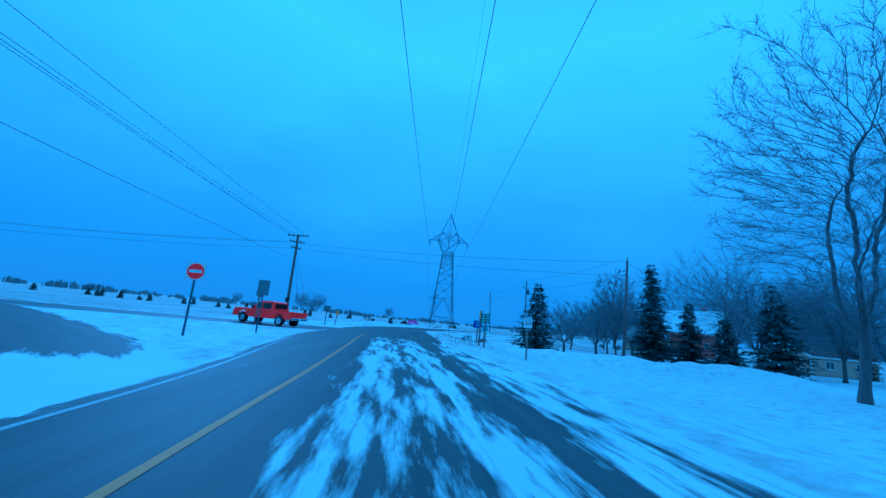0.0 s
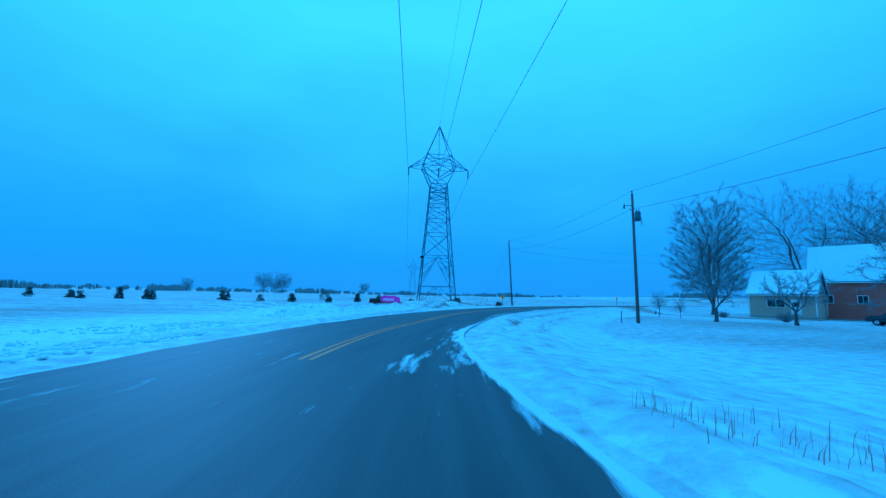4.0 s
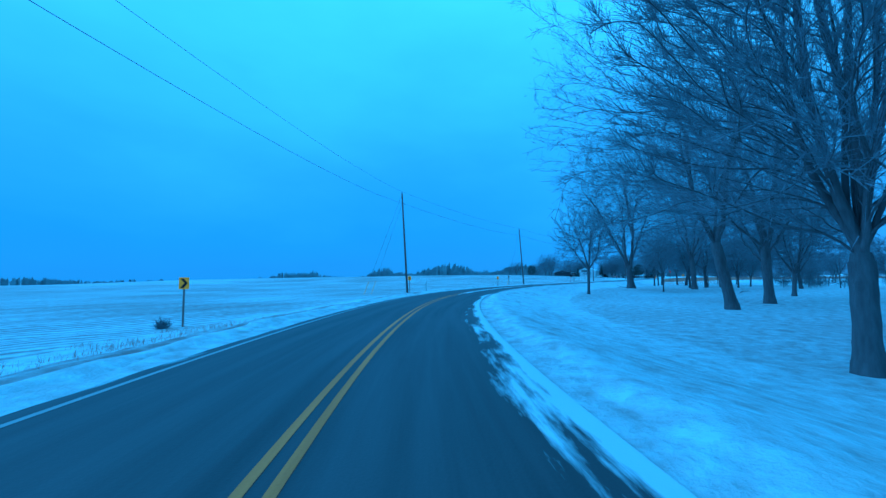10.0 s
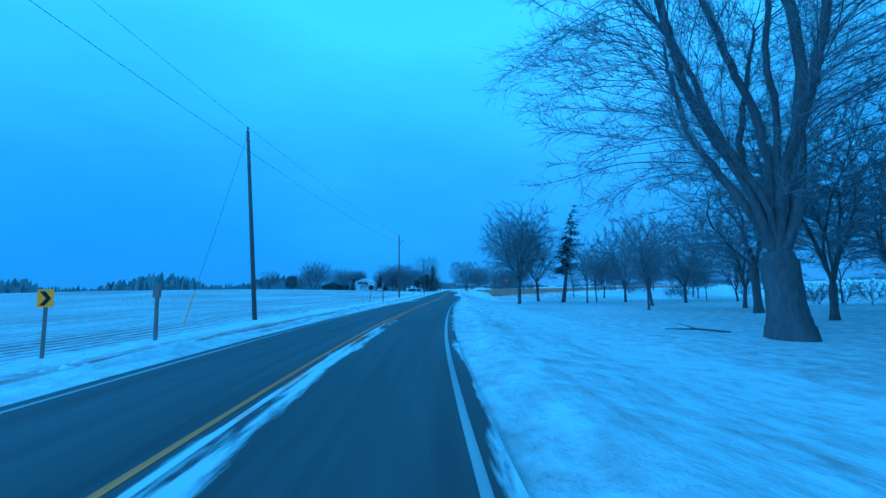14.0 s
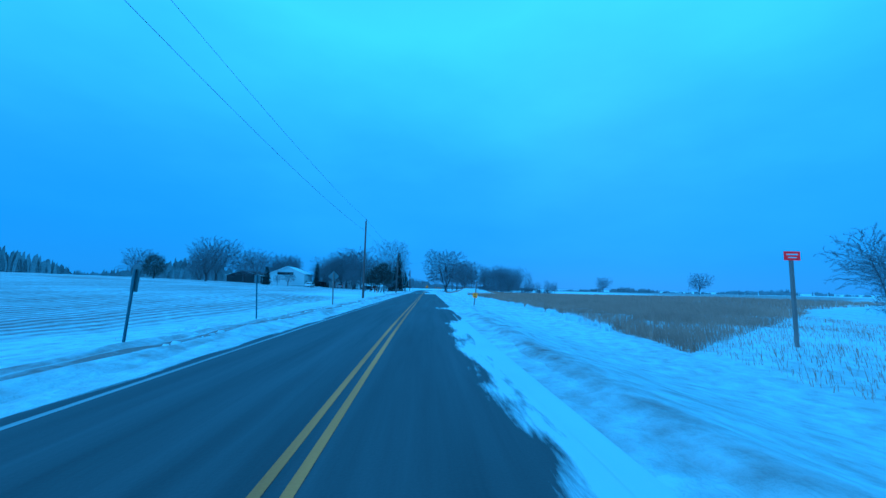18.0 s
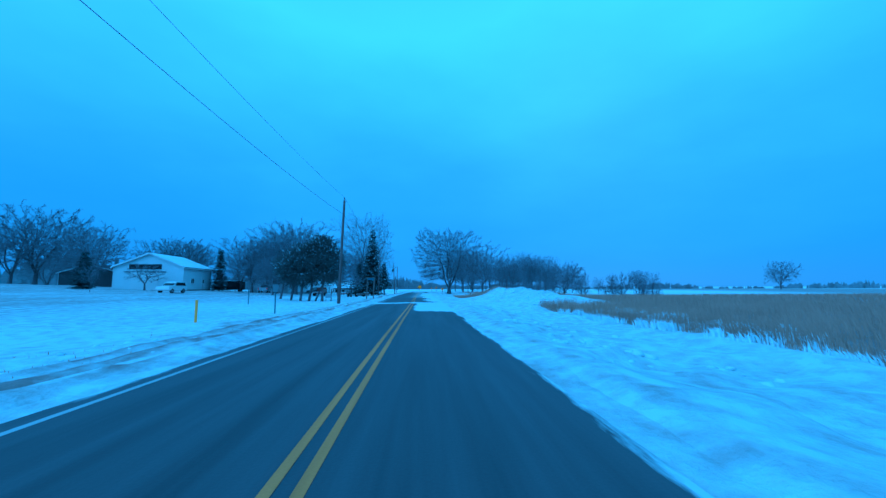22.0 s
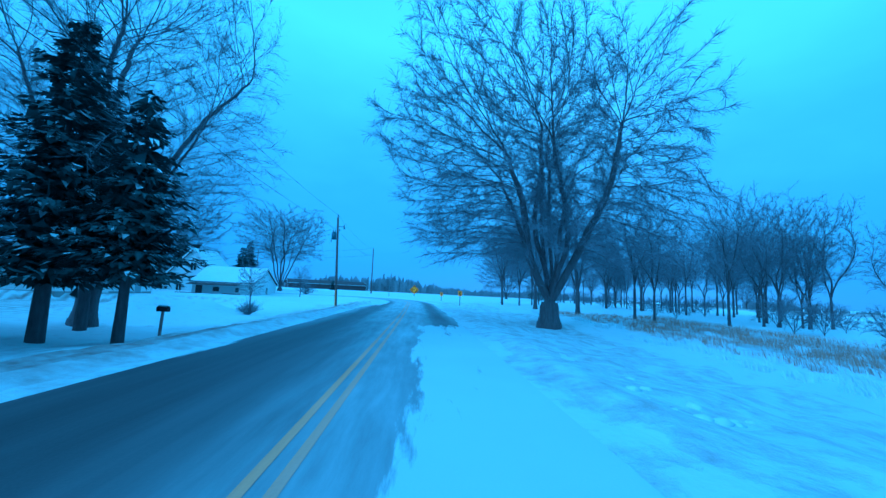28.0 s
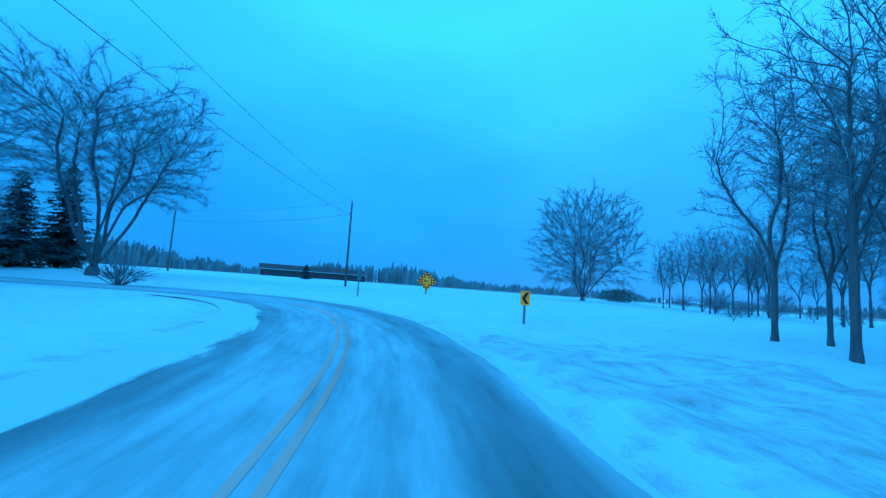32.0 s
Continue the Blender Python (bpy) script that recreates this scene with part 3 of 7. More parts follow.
def build_verge(side, s0, s1, label):
    """Lumpy ploughed snow along one edge of the pavement; side is 1 for the right, -1 for the left."""
    st = np.arange(s0, s1, 0.45)
    cx, cy = np.interp(st, CS, CL[:, 0]), np.interp(st, CS, CL[:, 1])
    rx, ry = np.interp(st, CS, RIGHT[:, 0]), np.interp(st, CS, RIGHT[:, 1])
    d1 = np.r_[np.arange(-0.6, 3.2, 0.17), np.arange(3.3, 8.6, 0.36)]
    s, d = np.meshgrid(st, d1, indexing="ij")
    off = side * (d + (half_right(s) if side > 0 else half_left(s)))
    x, y = cx[:, None] + rx[:, None] * off, cy[:, None] + ry[:, None] * off
    wig = 0.55 * (value_noise(s, d * 0, 2.3, 1) - 0.5) + 0.30 * (value_noise(s, d * 0, 0.8, 2) - 0.5) + 0.5 * (value_noise(s, d * 0, 9, 3) - 0.5)
    n1, n2, n3 = value_noise(x, y, 0.55, 4), value_noise(x, y, 1.5, 5), value_noise(x, y, 4.0, 6)
    ends = step(s0, s0 + 4, s) * (1 - step(s1 - 4, s1, s))
    near = step(0.2, 0.8, d) * (1 - step(2.2, 4.2, d))
    z = ground_z(x, y) * step(0.2, 0.9, d) - 0.06 * (1 - step(0.2, 0.9, d))
    chunks = np.clip(n1 - 0.55, 0, 1) * np.clip(n3 * 2.0 - 0.5, 0, 1)
    z += 0.085 * step(-0.35, 0.9, d + wig) - 0.045
    z += near * (0.16 * chunks + 0.10 * (n2 - 0.45)) + step(2, 4, d) * (0.06 * (n2 - 0.5) + 0.05 * chunks)
    if side < 0:
        z += 0.055 * np.sin(2 * np.pi * (d + 0.5 * value_noise(s, d * 0, 11, 7)) / 0.95) * step(0.7, 1.2, d) * (1 - step(2.8, 4.0, d))
    drift = step(300, 325, s) * (1 - step(425, 445, s)) if side > 0 else 0 * s
    z += drift * step(1.0, 3.0, d) * (0.16 * (n2 - 0.45) + 0.18 * (n3 - 0.4) + 0.10 * chunks)
    arc = [np.exp(-((d - k - 0.9 * np.sin((s - 66) / 15)) / 0.24) ** 2) * step(62, 68, s) * (1 - step(98, 108, s)) for k in (1.7, 3.3)] if side > 0 else [0 * s]
    wheel = np.clip(sum(arc), 0, 1)
    z -= 0.07 * wheel
    z -= (0.13 + 0.10 * drift) * step(7.0, 8.3, d) + 0.2 * (1 - ends)
    ks, kd = s.shape
    i, j = np.meshgrid(np.arange(ks - 1), np.arange(kd - 1), indexing="ij")
    a = (i * kd + j).ravel()
    q = np.stack([a, a + 1, a + kd + 1, a + kd] if side > 0 else [a, a + kd, a + kd + 1, a + 1], -1)
    me = quick_mesh("verge", np.stack([x, y, z], -1).reshape(-1, 3), q, 4, M_GROUND, True)
    cover = 0.70 + 0.12 * (n3 - 0.5) - (0.16 if side < 0 else 0.08) * np.exp(-((d - 0.15 + 0.5 * wig) / 0.28) ** 2) * (1 - step(405, 425, s))
    if side < 0:
        dirty = step(66, 80, s) * (1 - 0.5 * step(420, 440, s))
        cover -= dirty * 0.34 * np.exp(-((d - 1.75 - 0.5 * (n3 - 0.5)) / 0.30) ** 2) + dirty * 0.22 * np.exp(-((d - 2.75) / 0.25) ** 2)
    else:
        cover -= 0.14 * np.exp(-((d - 1.3) / 0.35) ** 2) * step(70, 80, s) * (1 - step(125, 140, s)) + 0.2 * np.exp(-((d - 1.0) / 0.4) ** 2) * step(255, 265, s) * (1 - step(290, 305, s))
    cover -= 0.26 * wheel
    crust = value_noise(s, d * 13, 4.0, 8) * 0.6 + value_noise(s, d * 9, 1.1, 9) * 0.4
    cover -= 0.9 * np.clip(crust - 0.52, 0, 1) * step(0.2, 0.7, d) * (1 - step(3.6, 5.5, d)) * (0.9 if side < 0 else 0.5) * (1 - 0.7 * step(410, 430, s))
    cover -= 0.5 * chunks * near + 0.9 * ploughed(x, y) * step(0.3, 0.9, d)
    at = me.attributes.new("cover", "FLOAT", "POINT")
    at.data.foreach_set("value", cover.ravel().astype(np.float32))
    uv = me.uv_layers.new(name="UVMap")
    lv = q.ravel()
    uv.data.foreach_set("uv", np.stack([x.ravel()[lv], y.ravel()[lv]], -1).astype(np.float32).ravel())
    return tagged(new("verge", me), label, "snowbank", kind="structure")


build_verge(1, 30, 492, "ploughed snowy verge with lumps and old wheel tracks")
build_verge(-1, 56, 486, "ploughed snowy verge with dirty grey bands and lumps")


def snow_lumps(label, n, s0, s1, o0, o1, size, seed):
    """Broken lumps of ploughed snow lying on the banks."""
    rng = np.random.RandomState(seed)
    t = (1 + 5 ** 0.5) / 2
    base = np.array([(-1, t, 0), (1, t, 0), (-1, -t, 0), (1, -t, 0), (0, -1, t), (0, 1, t), (0, -1, -t), (0, 1, -t), (t, 0, -1), (t, 0, 1), (-t, 0, -1), (-t, 0, 1)]) / 1.9
    tri = np.array([(0, 11, 5), (0, 5, 1), (0, 1, 7), (0, 7, 10), (0, 10, 11), (1, 5, 9), (5, 11, 4), (11, 10, 2), (10, 7, 6), (7, 1, 8), (3, 9, 4), (3, 4, 2), (3, 2, 6), (3, 6, 8), (3, 8, 9), (4, 9, 5), (2, 4, 11), (6, 2, 10), (8, 6, 7), (9, 8, 1)])
    st = rng.uniform(s0, s1, n)
    off = o0 + (o1 - o0) * rng.rand(n)
    x = np.interp(st, CS, CL[:, 0]) + np.interp(st, CS, RIGHT[:, 0]) * off
    y = np.interp(st, CS, CL[:, 1]) + np.interp(st, CS, RIGHT[:, 1]) * off
    keep = value_noise(x, y, 3.0, 12) > 0.42
    x, y = x[keep], y[keep]
    n = len(x)
    r = size * rng.uniform(0.35, 1.0, n) ** 1.6
    z = ground_z(x, y) + 0.02
    v = base[None] * r[:, None, None] * rng.uniform(0.65, 1.25, (n, 12, 1)) * np.array([1.2, 1.2, 0.62])
    v = v + np.stack([x, y, z], -1)[:, None]
    f = tri[None] + (np.arange(n) * 12)[:, None, None]
    return tagged(new("snow_lump", quick_mesh("snow_lump", v.reshape(-1, 3), f.reshape(-1, 3), 3, M_SNOW, True)), label, "snow", kind="stuff")


snow_lumps("broken lumps of snow thrown up on the bank by a plough", 5600, 366, 424, 6.2, 20, 0.15, 1)
snow_lumps("small lumps of ploughed snow along the verge", 2200, 84, 430, -8.4, -5.2, 0.13, 2)
snow_lumps("small lumps of ploughed snow along the verge", 1200, 300, 440, 4.6, 8.5, 0.15, 3)
snow_lumps("crusted clods of old snow beside the bend", 3200, 42, 84, -17, -5.2, 0.13, 6)
snow_lumps("lumps of snow round the junction's banks", 500, 60, 110, -14, -5.5, 0.22, 4)


def ribbon(name, line, offs, z, material, cover=None, s0=0.0, label="", category="road"):
    """A sheet along a line: at each station a row of offsets to the right."""
    t = np.gradient(line, axis=0)
    t /= np.linalg.norm(t, axis=1)[:, None]
    r = np.stack([t[:, 1], -t[:, 0]], -1)
    s = np.r_[0, np.cumsum(np.linalg.norm(np.diff(line, axis=0), axis=1))] + s0
    o = np.array([offs(v) for v in s])
    n, k = o.shape
    xy = line[:, None] + r[:, None] * o[..., None]
    v = np.concatenate([xy, np.full((n, k, 1), z)], -1)
    crown = -0.012 * np.abs(o)
    v[..., 2] += crown
    i, j = np.meshgrid(np.arange(n - 1), np.arange(k - 1), indexing="ij")
    a = (i * k + j).ravel()
    q = np.stack([a, a + 1, a + k + 1, a + k], -1)
    me = quick_mesh(name, v.reshape(-1, 3), q, 4, material, True)
    ss = np.repeat(s[:, None], k, 1)
    if cover is not None:
        at = me.attributes.new("cover", "FLOAT", "POINT")
        at.data.foreach_set("value", cover(ss, o).ravel().astype(np.float32))
        if cover in (road_cover, line_cover):
            at = me.attributes.new("film", "FLOAT", "POINT")
            at.data.foreach_set("value", (road_film(ss, o) * (1.0 if cover is road_cover else 0.62)).ravel().astype(np.float32))
        uv = me.uv_layers.new(name="UVMap")
        lv = q.ravel()
        uv.data.foreach_set("uv", np.stack([o.ravel()[lv], ss.ravel()[lv]], -1).astype(np.float32).ravel())
    return tagged(new(name, me), label, category, kind="structure")


def band(a, b, x, soft=3.0):
    return step(a, a + soft, x) * (1 - step(b - soft, b, x))


def road_cover(s, o):
    c = 0.10 + 0.06 * np.sin(s * 0.11)
    edge_r = half_right(s) - o
    edge_l = o + half_left(s)
    c = c + 0.45 * (1 - step(0.0, 0.4, edge_r)) + 0.4 * (1 - step(0.0, 0.4, edge_l))
    # slush streaks in the approach lane, wheel tracks swept clear
    c = c + band(-60, 31, s, 4) * step(0.4, 1.2, o) * (0.27 - 0.22 * np.exp(-((o - 4.3) / 0.5) ** 2) - 0.10 * np.exp(-((o - 2.3) / 0.4) ** 2))
    c = c + band(-60, 70, s, 4) * 0.13
    c = c + band(28, 62, s, 8) * 0.10 + 0.12 * band(52, 66, s) * step(1.6, 2.6, o)
    c = c + band(105, 118, s) * 0.30 * np.exp(-((o - 0.6) / 0.8) ** 2) + band(160, 228, s, 12) * 0.52 * np.exp(-((o - 0.30) / 0.42) ** 2)
    c = c + band(128, 172, s, 8) * 0.32 * step(1.3, 2.6, o)
    c = c + band(276, 296, s, 2) * 0.5 * step(1.5, 2.5, o) + band(303, 308, s, 1.5) * 0.35 * step(1.0, 2.4, o)
    c = c + band(363, 378, s, 2.5) * 0.60 * step(-0.2, 0.8, o) + band(376, 380.5, s, 1.3) * 0.62 + band(379, 425, s, 3) * 0.6 * step(0.0, 1.5, o - 0.45 - 0.35 * np.sin(0.5 * s) - 0.2 * np.sin(1.37 * s))
    c = c + band(418, 447, s, 4) * (0.08 + 0.06 * np.sin(s * 0.7)) + band(404, 452, s, 5) * 0.58 * step(0.1, 1.6, o)
    late = step(443, 450, s)
    c = c + late * 0.06 + step(474, 486, s) * 0.10 + step(462, 476, s) * 0.6 * step(1.9, 2.9, -o)
    # tongues of drift blown over the edges
    c = c + 0.8 * np.exp(-((s - 251.8 - 0.2 * o) / 1.1) ** 2) * (1 - step(-2.7, -1.6, o)) + 0.6 * np.exp(-((s - 271.5 - 2.2 * (o - 0.8)) / 2.6) ** 2) * step(0.9, 2.2, o)
    return c


def road_film(s, o):
    tracks = np.exp(-((o + 2.5) / 0.85) ** 4) + np.exp(-((o - 2.15) / 0.6) ** 4)
    return step(438, 460, s) * (0.70 - 0.56 * np.clip(tracks, 0, 1) * (1 - 0.45 * step(476, 488, s))) + 0.5 * band(392, 456, s, 12) * np.exp(-((o - 0.6) / 1.3) ** 2)


def line_cover(s, o):
    return road_cover(s, o) * 1.25 - 0.03


def road_offsets(s):
    return np.concatenate([np.linspace(-float(half_left(s)), float(half_right(s)), 31)])


ribbon("road", CL, road_offsets, 0.03, M_ROAD, road_cover, CS[0], "two-lane asphalt road, wet and salted, with drifted snow patches", "road")
ribbon("side_road", SIDE, lambda s: np.linspace(-4.6 - 6 * max(0, 1 - s / 9), 3.9 + 5 * max(0, 1 - s / 9), 19), 0.012, M_ROAD,
       lambda s, o: 0.22 + 0.3 * step(2.6, 3.9, np.abs(o)) + 0.08 * np.sin(o * 3), 0, "side road with snow-streaked asphalt joining from the west", "road")
ribbon("slip_lane", SLIP, lambda s: np.linspace(-2.2, 2.2, 9), 0.004, M_ROAD,
       lambda s, o: 0.12 + 0.6 * (1 - step(8, 12, s)) + 0.5 * step(0.9, 2.0, np.abs(o)), 0, "slip lane of dark wet asphalt edged with snow", "road")


def stripe(name, s_from, s_to, off, width, material, label):
    keep = (CS >= s_from) & (CS <= s_to)
    o = off if callable(off) else (lambda s: off)
    base = CS[keep][0]
    return ribbon(name, CL[keep], lambda s: np.array([o(s) - width / 2, o(s) + width / 2]), 0.034, material, line_cover, base, label, "road marking")


stripe("centre_line", -60, 30, -0.11, 0.12, M_YLINE, "worn solid yellow centre line")
stripe("centre_line", 54, 500, -0.12, 0.10, M_YLINE, "worn solid yellow centre line")
stripe("centre_line", 54, 500, 0.12, 0.10, M_YLINE, "worn solid yellow centre line")
stripe("edge_line", 76, 398, lambda s: -3.38, 0.11, M_WLINE, "worn white edge line beside the snow")
stripe("edge_line", -60, 22, lambda s: 0.45 - float(half_left(s)), 0.10, M_WLINE, "worn white edge line beside the snow")
stripe("edge_line", 76, 128, lambda s: 2.85, 0.10, M_WLINE, "worn white edge line half under snow")
stripe("edge_line", 176, 300, lambda s: 2.80, 0.10, M_WLINE, "worn white edge line half under snow")
stripe("lane_line", -50, 26, lambda s: 3.2, 0.10, M_WLINE, "worn white lane line under slush")

# ---- trees ----
def grow_tree(seed, h, width, base=0.10, trunk=0.15, peak=0.42, lift=0.3, droop=0.0, wind=0.0, thick=0.014, gnarl=0.2, fine=3, forks=4, open_=0.45, shoot_r=0.011, round_=0.55, reach=0.55, points=1300, lean=(0.0, 0.0), flat_=1.0):
    """A bare tree that grows from its trunk and lead limbs towards points spread through a rounded crown.
    Gives rows of tapered segments (p0, p1, r0, r1) and the finest shoots."""
    rng = np.random.RandomState(seed)
    zb, R = h * base, width * 0.5

    def profile(u):
        return np.where(u < peak, (np.clip(u, 0, 1) / peak) ** round_, (np.clip(1 - u, 0, 1) / (1 - peak)) ** round_)

    u = rng.rand(points * 6)
    f = profile(u)
    u, f = (v[rng.rand(len(u)) < f ** 2][:points] for v in (u, f))
    a = rng.rand(len(u)) * 2 * np.pi
    bulge = 1 + 0.12 * np.sin(3 * a + seed) + 0.10 * np.sin(9 * u + 4 * a + seed) + 0.05 * np.sin(17 * u - 7 * a)
    rad = R * f * bulge * rng.rand(len(u)) ** 0.42
    aim = np.stack([rad * np.cos(a) + wind * 0.1 * width * u + lean[0] * u, rad * np.sin(a) * flat_ + lean[1] * u, zb + (h - zb) * u], -1)
    D = max(0.14, h / 84)
    big = 16000
    pos, way, par, kids = np.zeros((big, 3)), np.zeros((big, 3)), np.full(big, -1), np.zeros(big, int)
    n = 0

    def add(p, d, q):
        nonlocal n
        pos[n], way[n], par[n] = p, d, q
        if q >= 0:
            kids[q] += 1
        n += 1
        return n - 1

    th = h * trunk
    bend = np.array([rng.normal(0, 0.04) + lean[0] / h, rng.normal(0, 0.04) + lean[1] / h, 1.0])
    k = add(np.array([0, 0, -0.4]), bend, -1)
    stem = [k]
    for i in range(max(3, int(th / D))):
        z = th * (i + 1) / max(3, int(th / D))
        k = add(bend * z + np.r_[rng.normal(0, 0.02 * D, 2), 0], bend, k)
        stem.append(k)
    for j in range(forks):
        g = 2 * np.pi * j / forks + rng.uniform(-0.5, 0.5)
        tilt = 0.0 if forks == 1 else open_ * rng.uniform(0.35, 1.3)
        d = np.array([np.cos(g) * tilt, np.sin(g) * tilt * flat_, 1.0])
        d /= np.linalg.norm(d)
        k = stem[-1 - (j % max(1, min(3, len(stem) - 2)))] if forks > 1 else stem[-1]
        ln = (h - pos[k, 2]) * reach * rng.uniform(0.75, 1.15)
        for i in range(int(ln / D)):
            d = d + rng.normal(0, gnarl * 0.40, 3) + np.array([wind * 0.03, 0, lift * 0.07])
            d /= np.linalg.norm(d)
            k = add(pos[k] + d * D, d, k)
    near, dist, stale = np.zeros(len(aim), int), np.full(len(aim), 1e9), np.zeros(len(aim), int)
    s0 = 0
    for _ in range(170):
        fresh = np.arange(s0, n)
        s0 = n
        if len(fresh):
            dd = np.sqrt(((aim[:, None] - pos[None, fresh]) ** 2).sum(-1))
            b = dd.argmin(1)
            m = dd[np.arange(len(aim)), b]
            take = m < dist
            stale = np.where(take, 0, stale + 1)
            near, dist = np.where(take, fresh[b], near), np.where(take, m, dist)
        keep = (dist > 2.0 * D) & (kids[near] < 4) & (stale < 6)
        aim, near, dist, stale = aim[keep], near[keep], dist[keep], stale[keep]
        if not len(aim) or n > big - 1500:
            break
        idx, inv = np.unique(near, return_inverse=True)
        pull = np.zeros((len(idx), 3))
        np.add.at(pull, inv, (aim - pos[near]) / dist[:, None])
        pull /= np.linalg.norm(pull, axis=1)[:, None] + 1e-9
        d = pull + 1.35 * way[idx] + np.array([0, 0, lift * 1.05 - droop * 0.3]) + rng.normal(0, gnarl * 0.6 * math.sqrt(D), pull.shape)
        d /= np.linalg.norm(d, axis=1)[:, None]
        ok = (d * way[idx]).sum(1) > np.where(kids[idx] == 0, 0.86, 0.48)
        idx, d = idx[ok], d[ok]
        c = len(idx)
        pos[n:n + c], way[n:n + c], par[n:n + c] = pos[idx] + d * D, d, idx
        kids[idx] += 1
        n += c
    # limbs straighten as they grow
    i = np.arange(len(stem), n)
    for _ in range(5):
        kid = np.zeros((n, 3))
        np.add.at(kid, par[1:n], pos[1:n])
        soft = i[kids[i] > 0]
        pos[soft] = 0.5 * pos[soft] + 0.25 * pos[par[soft]] + 0.25 * kid[soft] / kids[soft][:, None]
    way[i] = pos[i] - pos[par[i]]
    way[i] /= np.linalg.norm(way[i], axis=1)[:, None] + 1e-9
    # thickness grows from the tips down
    tip, p = 0.006, 2.3
    acc = np.zeros(n)
    for i in range(n - 1, 0, -1):
        if kids[i] == 0:
            acc[i] = 1.0
        acc[par[i]] += acc[i]
    # thin ends run on straight instead of curling
    rise = np.array([wind * 0.05, 0, lift * 0.10 - droop * 0.10])
    for j in range(len(stem), n):
        if acc[j] <= 4:
            k = par[j]
            e = way[j] + 2.6 * way[k] + rise if acc[k] <= 4 else way[j] + 0.5 * way[k]
            way[j] = e / math.sqrt(e @ e)
            pos[j] = pos[k] + way[j] * D
    r = tip * np.maximum(acc, 1) ** (1 / p)
    r = tip * (r / tip) ** (math.log(h * thick / tip) / math.log(r[0] / tip))
    i = np.arange(1, n)
    q = par[i]
    # a limb leaves its parent at its own thickness
    r0 = np.where(acc[i] > 0.45 * acc[q], r[q], np.minimum(r[q], r[i] * 1.25))
    foot = np.ones(n)
    foot[:4] = 1.55, 1.28, 1.12, 1.04
    d = (pos[i] - pos[q]) / (np.linalg.norm(pos[i] - pos[q], axis=1)[:, None] + 1e-9)
    segs = np.concatenate([pos[q] - d * (0.25 * r[i])[:, None], pos[i] + d * (0.25 * r[i])[:, None], (r0 * foot[q])[:, None], (r[i] * foot[i])[:, None]], 1)
    # twigs on the thin wood, and finer shoots on each
    thin = i[r[i] < tip * 2.4]
    t = np.repeat(thin, fine)
    m = len(t)
    e = way[t] + rng.normal(0, 0.46, (m, 3)) + np.array([wind * 0.22, 0, lift * 0.5 - droop * 0.8])
    e /= np.linalg.norm(e, axis=1)[:, None]
    ln = np.minimum(D, 0.5) * rng.uniform(1.0, 3.9, (m, 1))
    p0 = pos[t] - way[t] * D * rng.rand(m, 1)
    tw = np.concatenate([p0, p0 + e * ln, np.full((m, 1), shoot_r)], 1)
    w = np.repeat(np.arange(m), 2)
    g = len(w)
    e2 = e[w] + rng.normal(0, 0.36, (g, 3)) + np.array([wind * 0.15, 0, lift * 0.15 - droop * 0.5])
    e2 /= np.linalg.norm(e2, axis=1)[:, None]
    p2 = p0[w] + e[w] * ln[w] * rng.uniform(0.25, 1.0, (g, 1))
    sh = np.concatenate([p2, p2 + e2 * ln[w] * rng.uniform(0.3, 0.75, (g, 1)), np.full((g, 1), shoot_r * 0.8)], 1)
    rr = r[i]
    return segs[rr >= 0.05], segs[(rr < 0.05) & (rr >= tip * 1.8)], segs[rr < tip * 1.8], np.concatenate([tw, sh])


def bare_tree(m, label, group="bare trees", leaves=0, sides=8, **shape):
    big, mid, small, hr = grow_tree(**shape)
    t = thing("bare_tree", m, label, "tree", group)
    v, f = tubes(big, sides)
    ob = new("trunk", quick_mesh("trunk", v, f, 4, M_BARK, True))
    ob.parent = t
    v, f = tubes(mid, 4 if sides > 5 else 3)
    ob = tagged(new("branchwork", quick_mesh("branchwork", v, f, 4, M_BARK, True)), kind="stuff")
    ob.parent = t
    v, f = tubes(small, 3)
    rng = np.random.RandomState(shape["seed"])
    d = hr[:, 3:6] - hr[:, :3]
    w = np.cross(d, rng.normal(0, 1, d.shape))
    w *= (hr[:, 6] / (np.linalg.norm(w, axis=1) + 1e-9))[:, None]
    blade = np.stack([hr[:, :3] - w, hr[:, :3] + w, hr[:, 3:6]], 1).reshape(-1, 3)
    k = len(v)
    v = np.concatenate([v, blade])
    f = np.concatenate([f[:, [0, 1, 2]], f[:, [0, 2, 3]], k + np.arange(len(blade)).reshape(-1, 3)])
    ob = tagged(new("crown", quick_mesh("crown", v, f, 3, M_TWIG)), kind="stuff")
    ob.parent, ob["label"] = t, "fine bare twigs with a trace of frost"
    if leaves:
        tips = hr[:, 3:6]
        p = tips[rng.randint(0, len(tips), leaves)] + rng.normal(0, 0.05, (leaves, 3))
        a, b = rng.normal(0, 0.04, (2, leaves, 3))
        v = np.stack([p, p + a, p + a + b, p + b], 1).reshape(-1, 3)
        ob = tagged(new("dead_foliage", quick_mesh("dead_foliage", v, np.arange(len(v)), 4, M_LEAF)), kind="stuff")
        ob.parent = t
    return t


def spot(x, y, turn=0.0, size=1.0, lean=0.0, dz=0.0):
    m = pose(x, y, gz(x, y) + dz, 0, lean, turn)
    return m @ Matrix.Scale(size, 4)


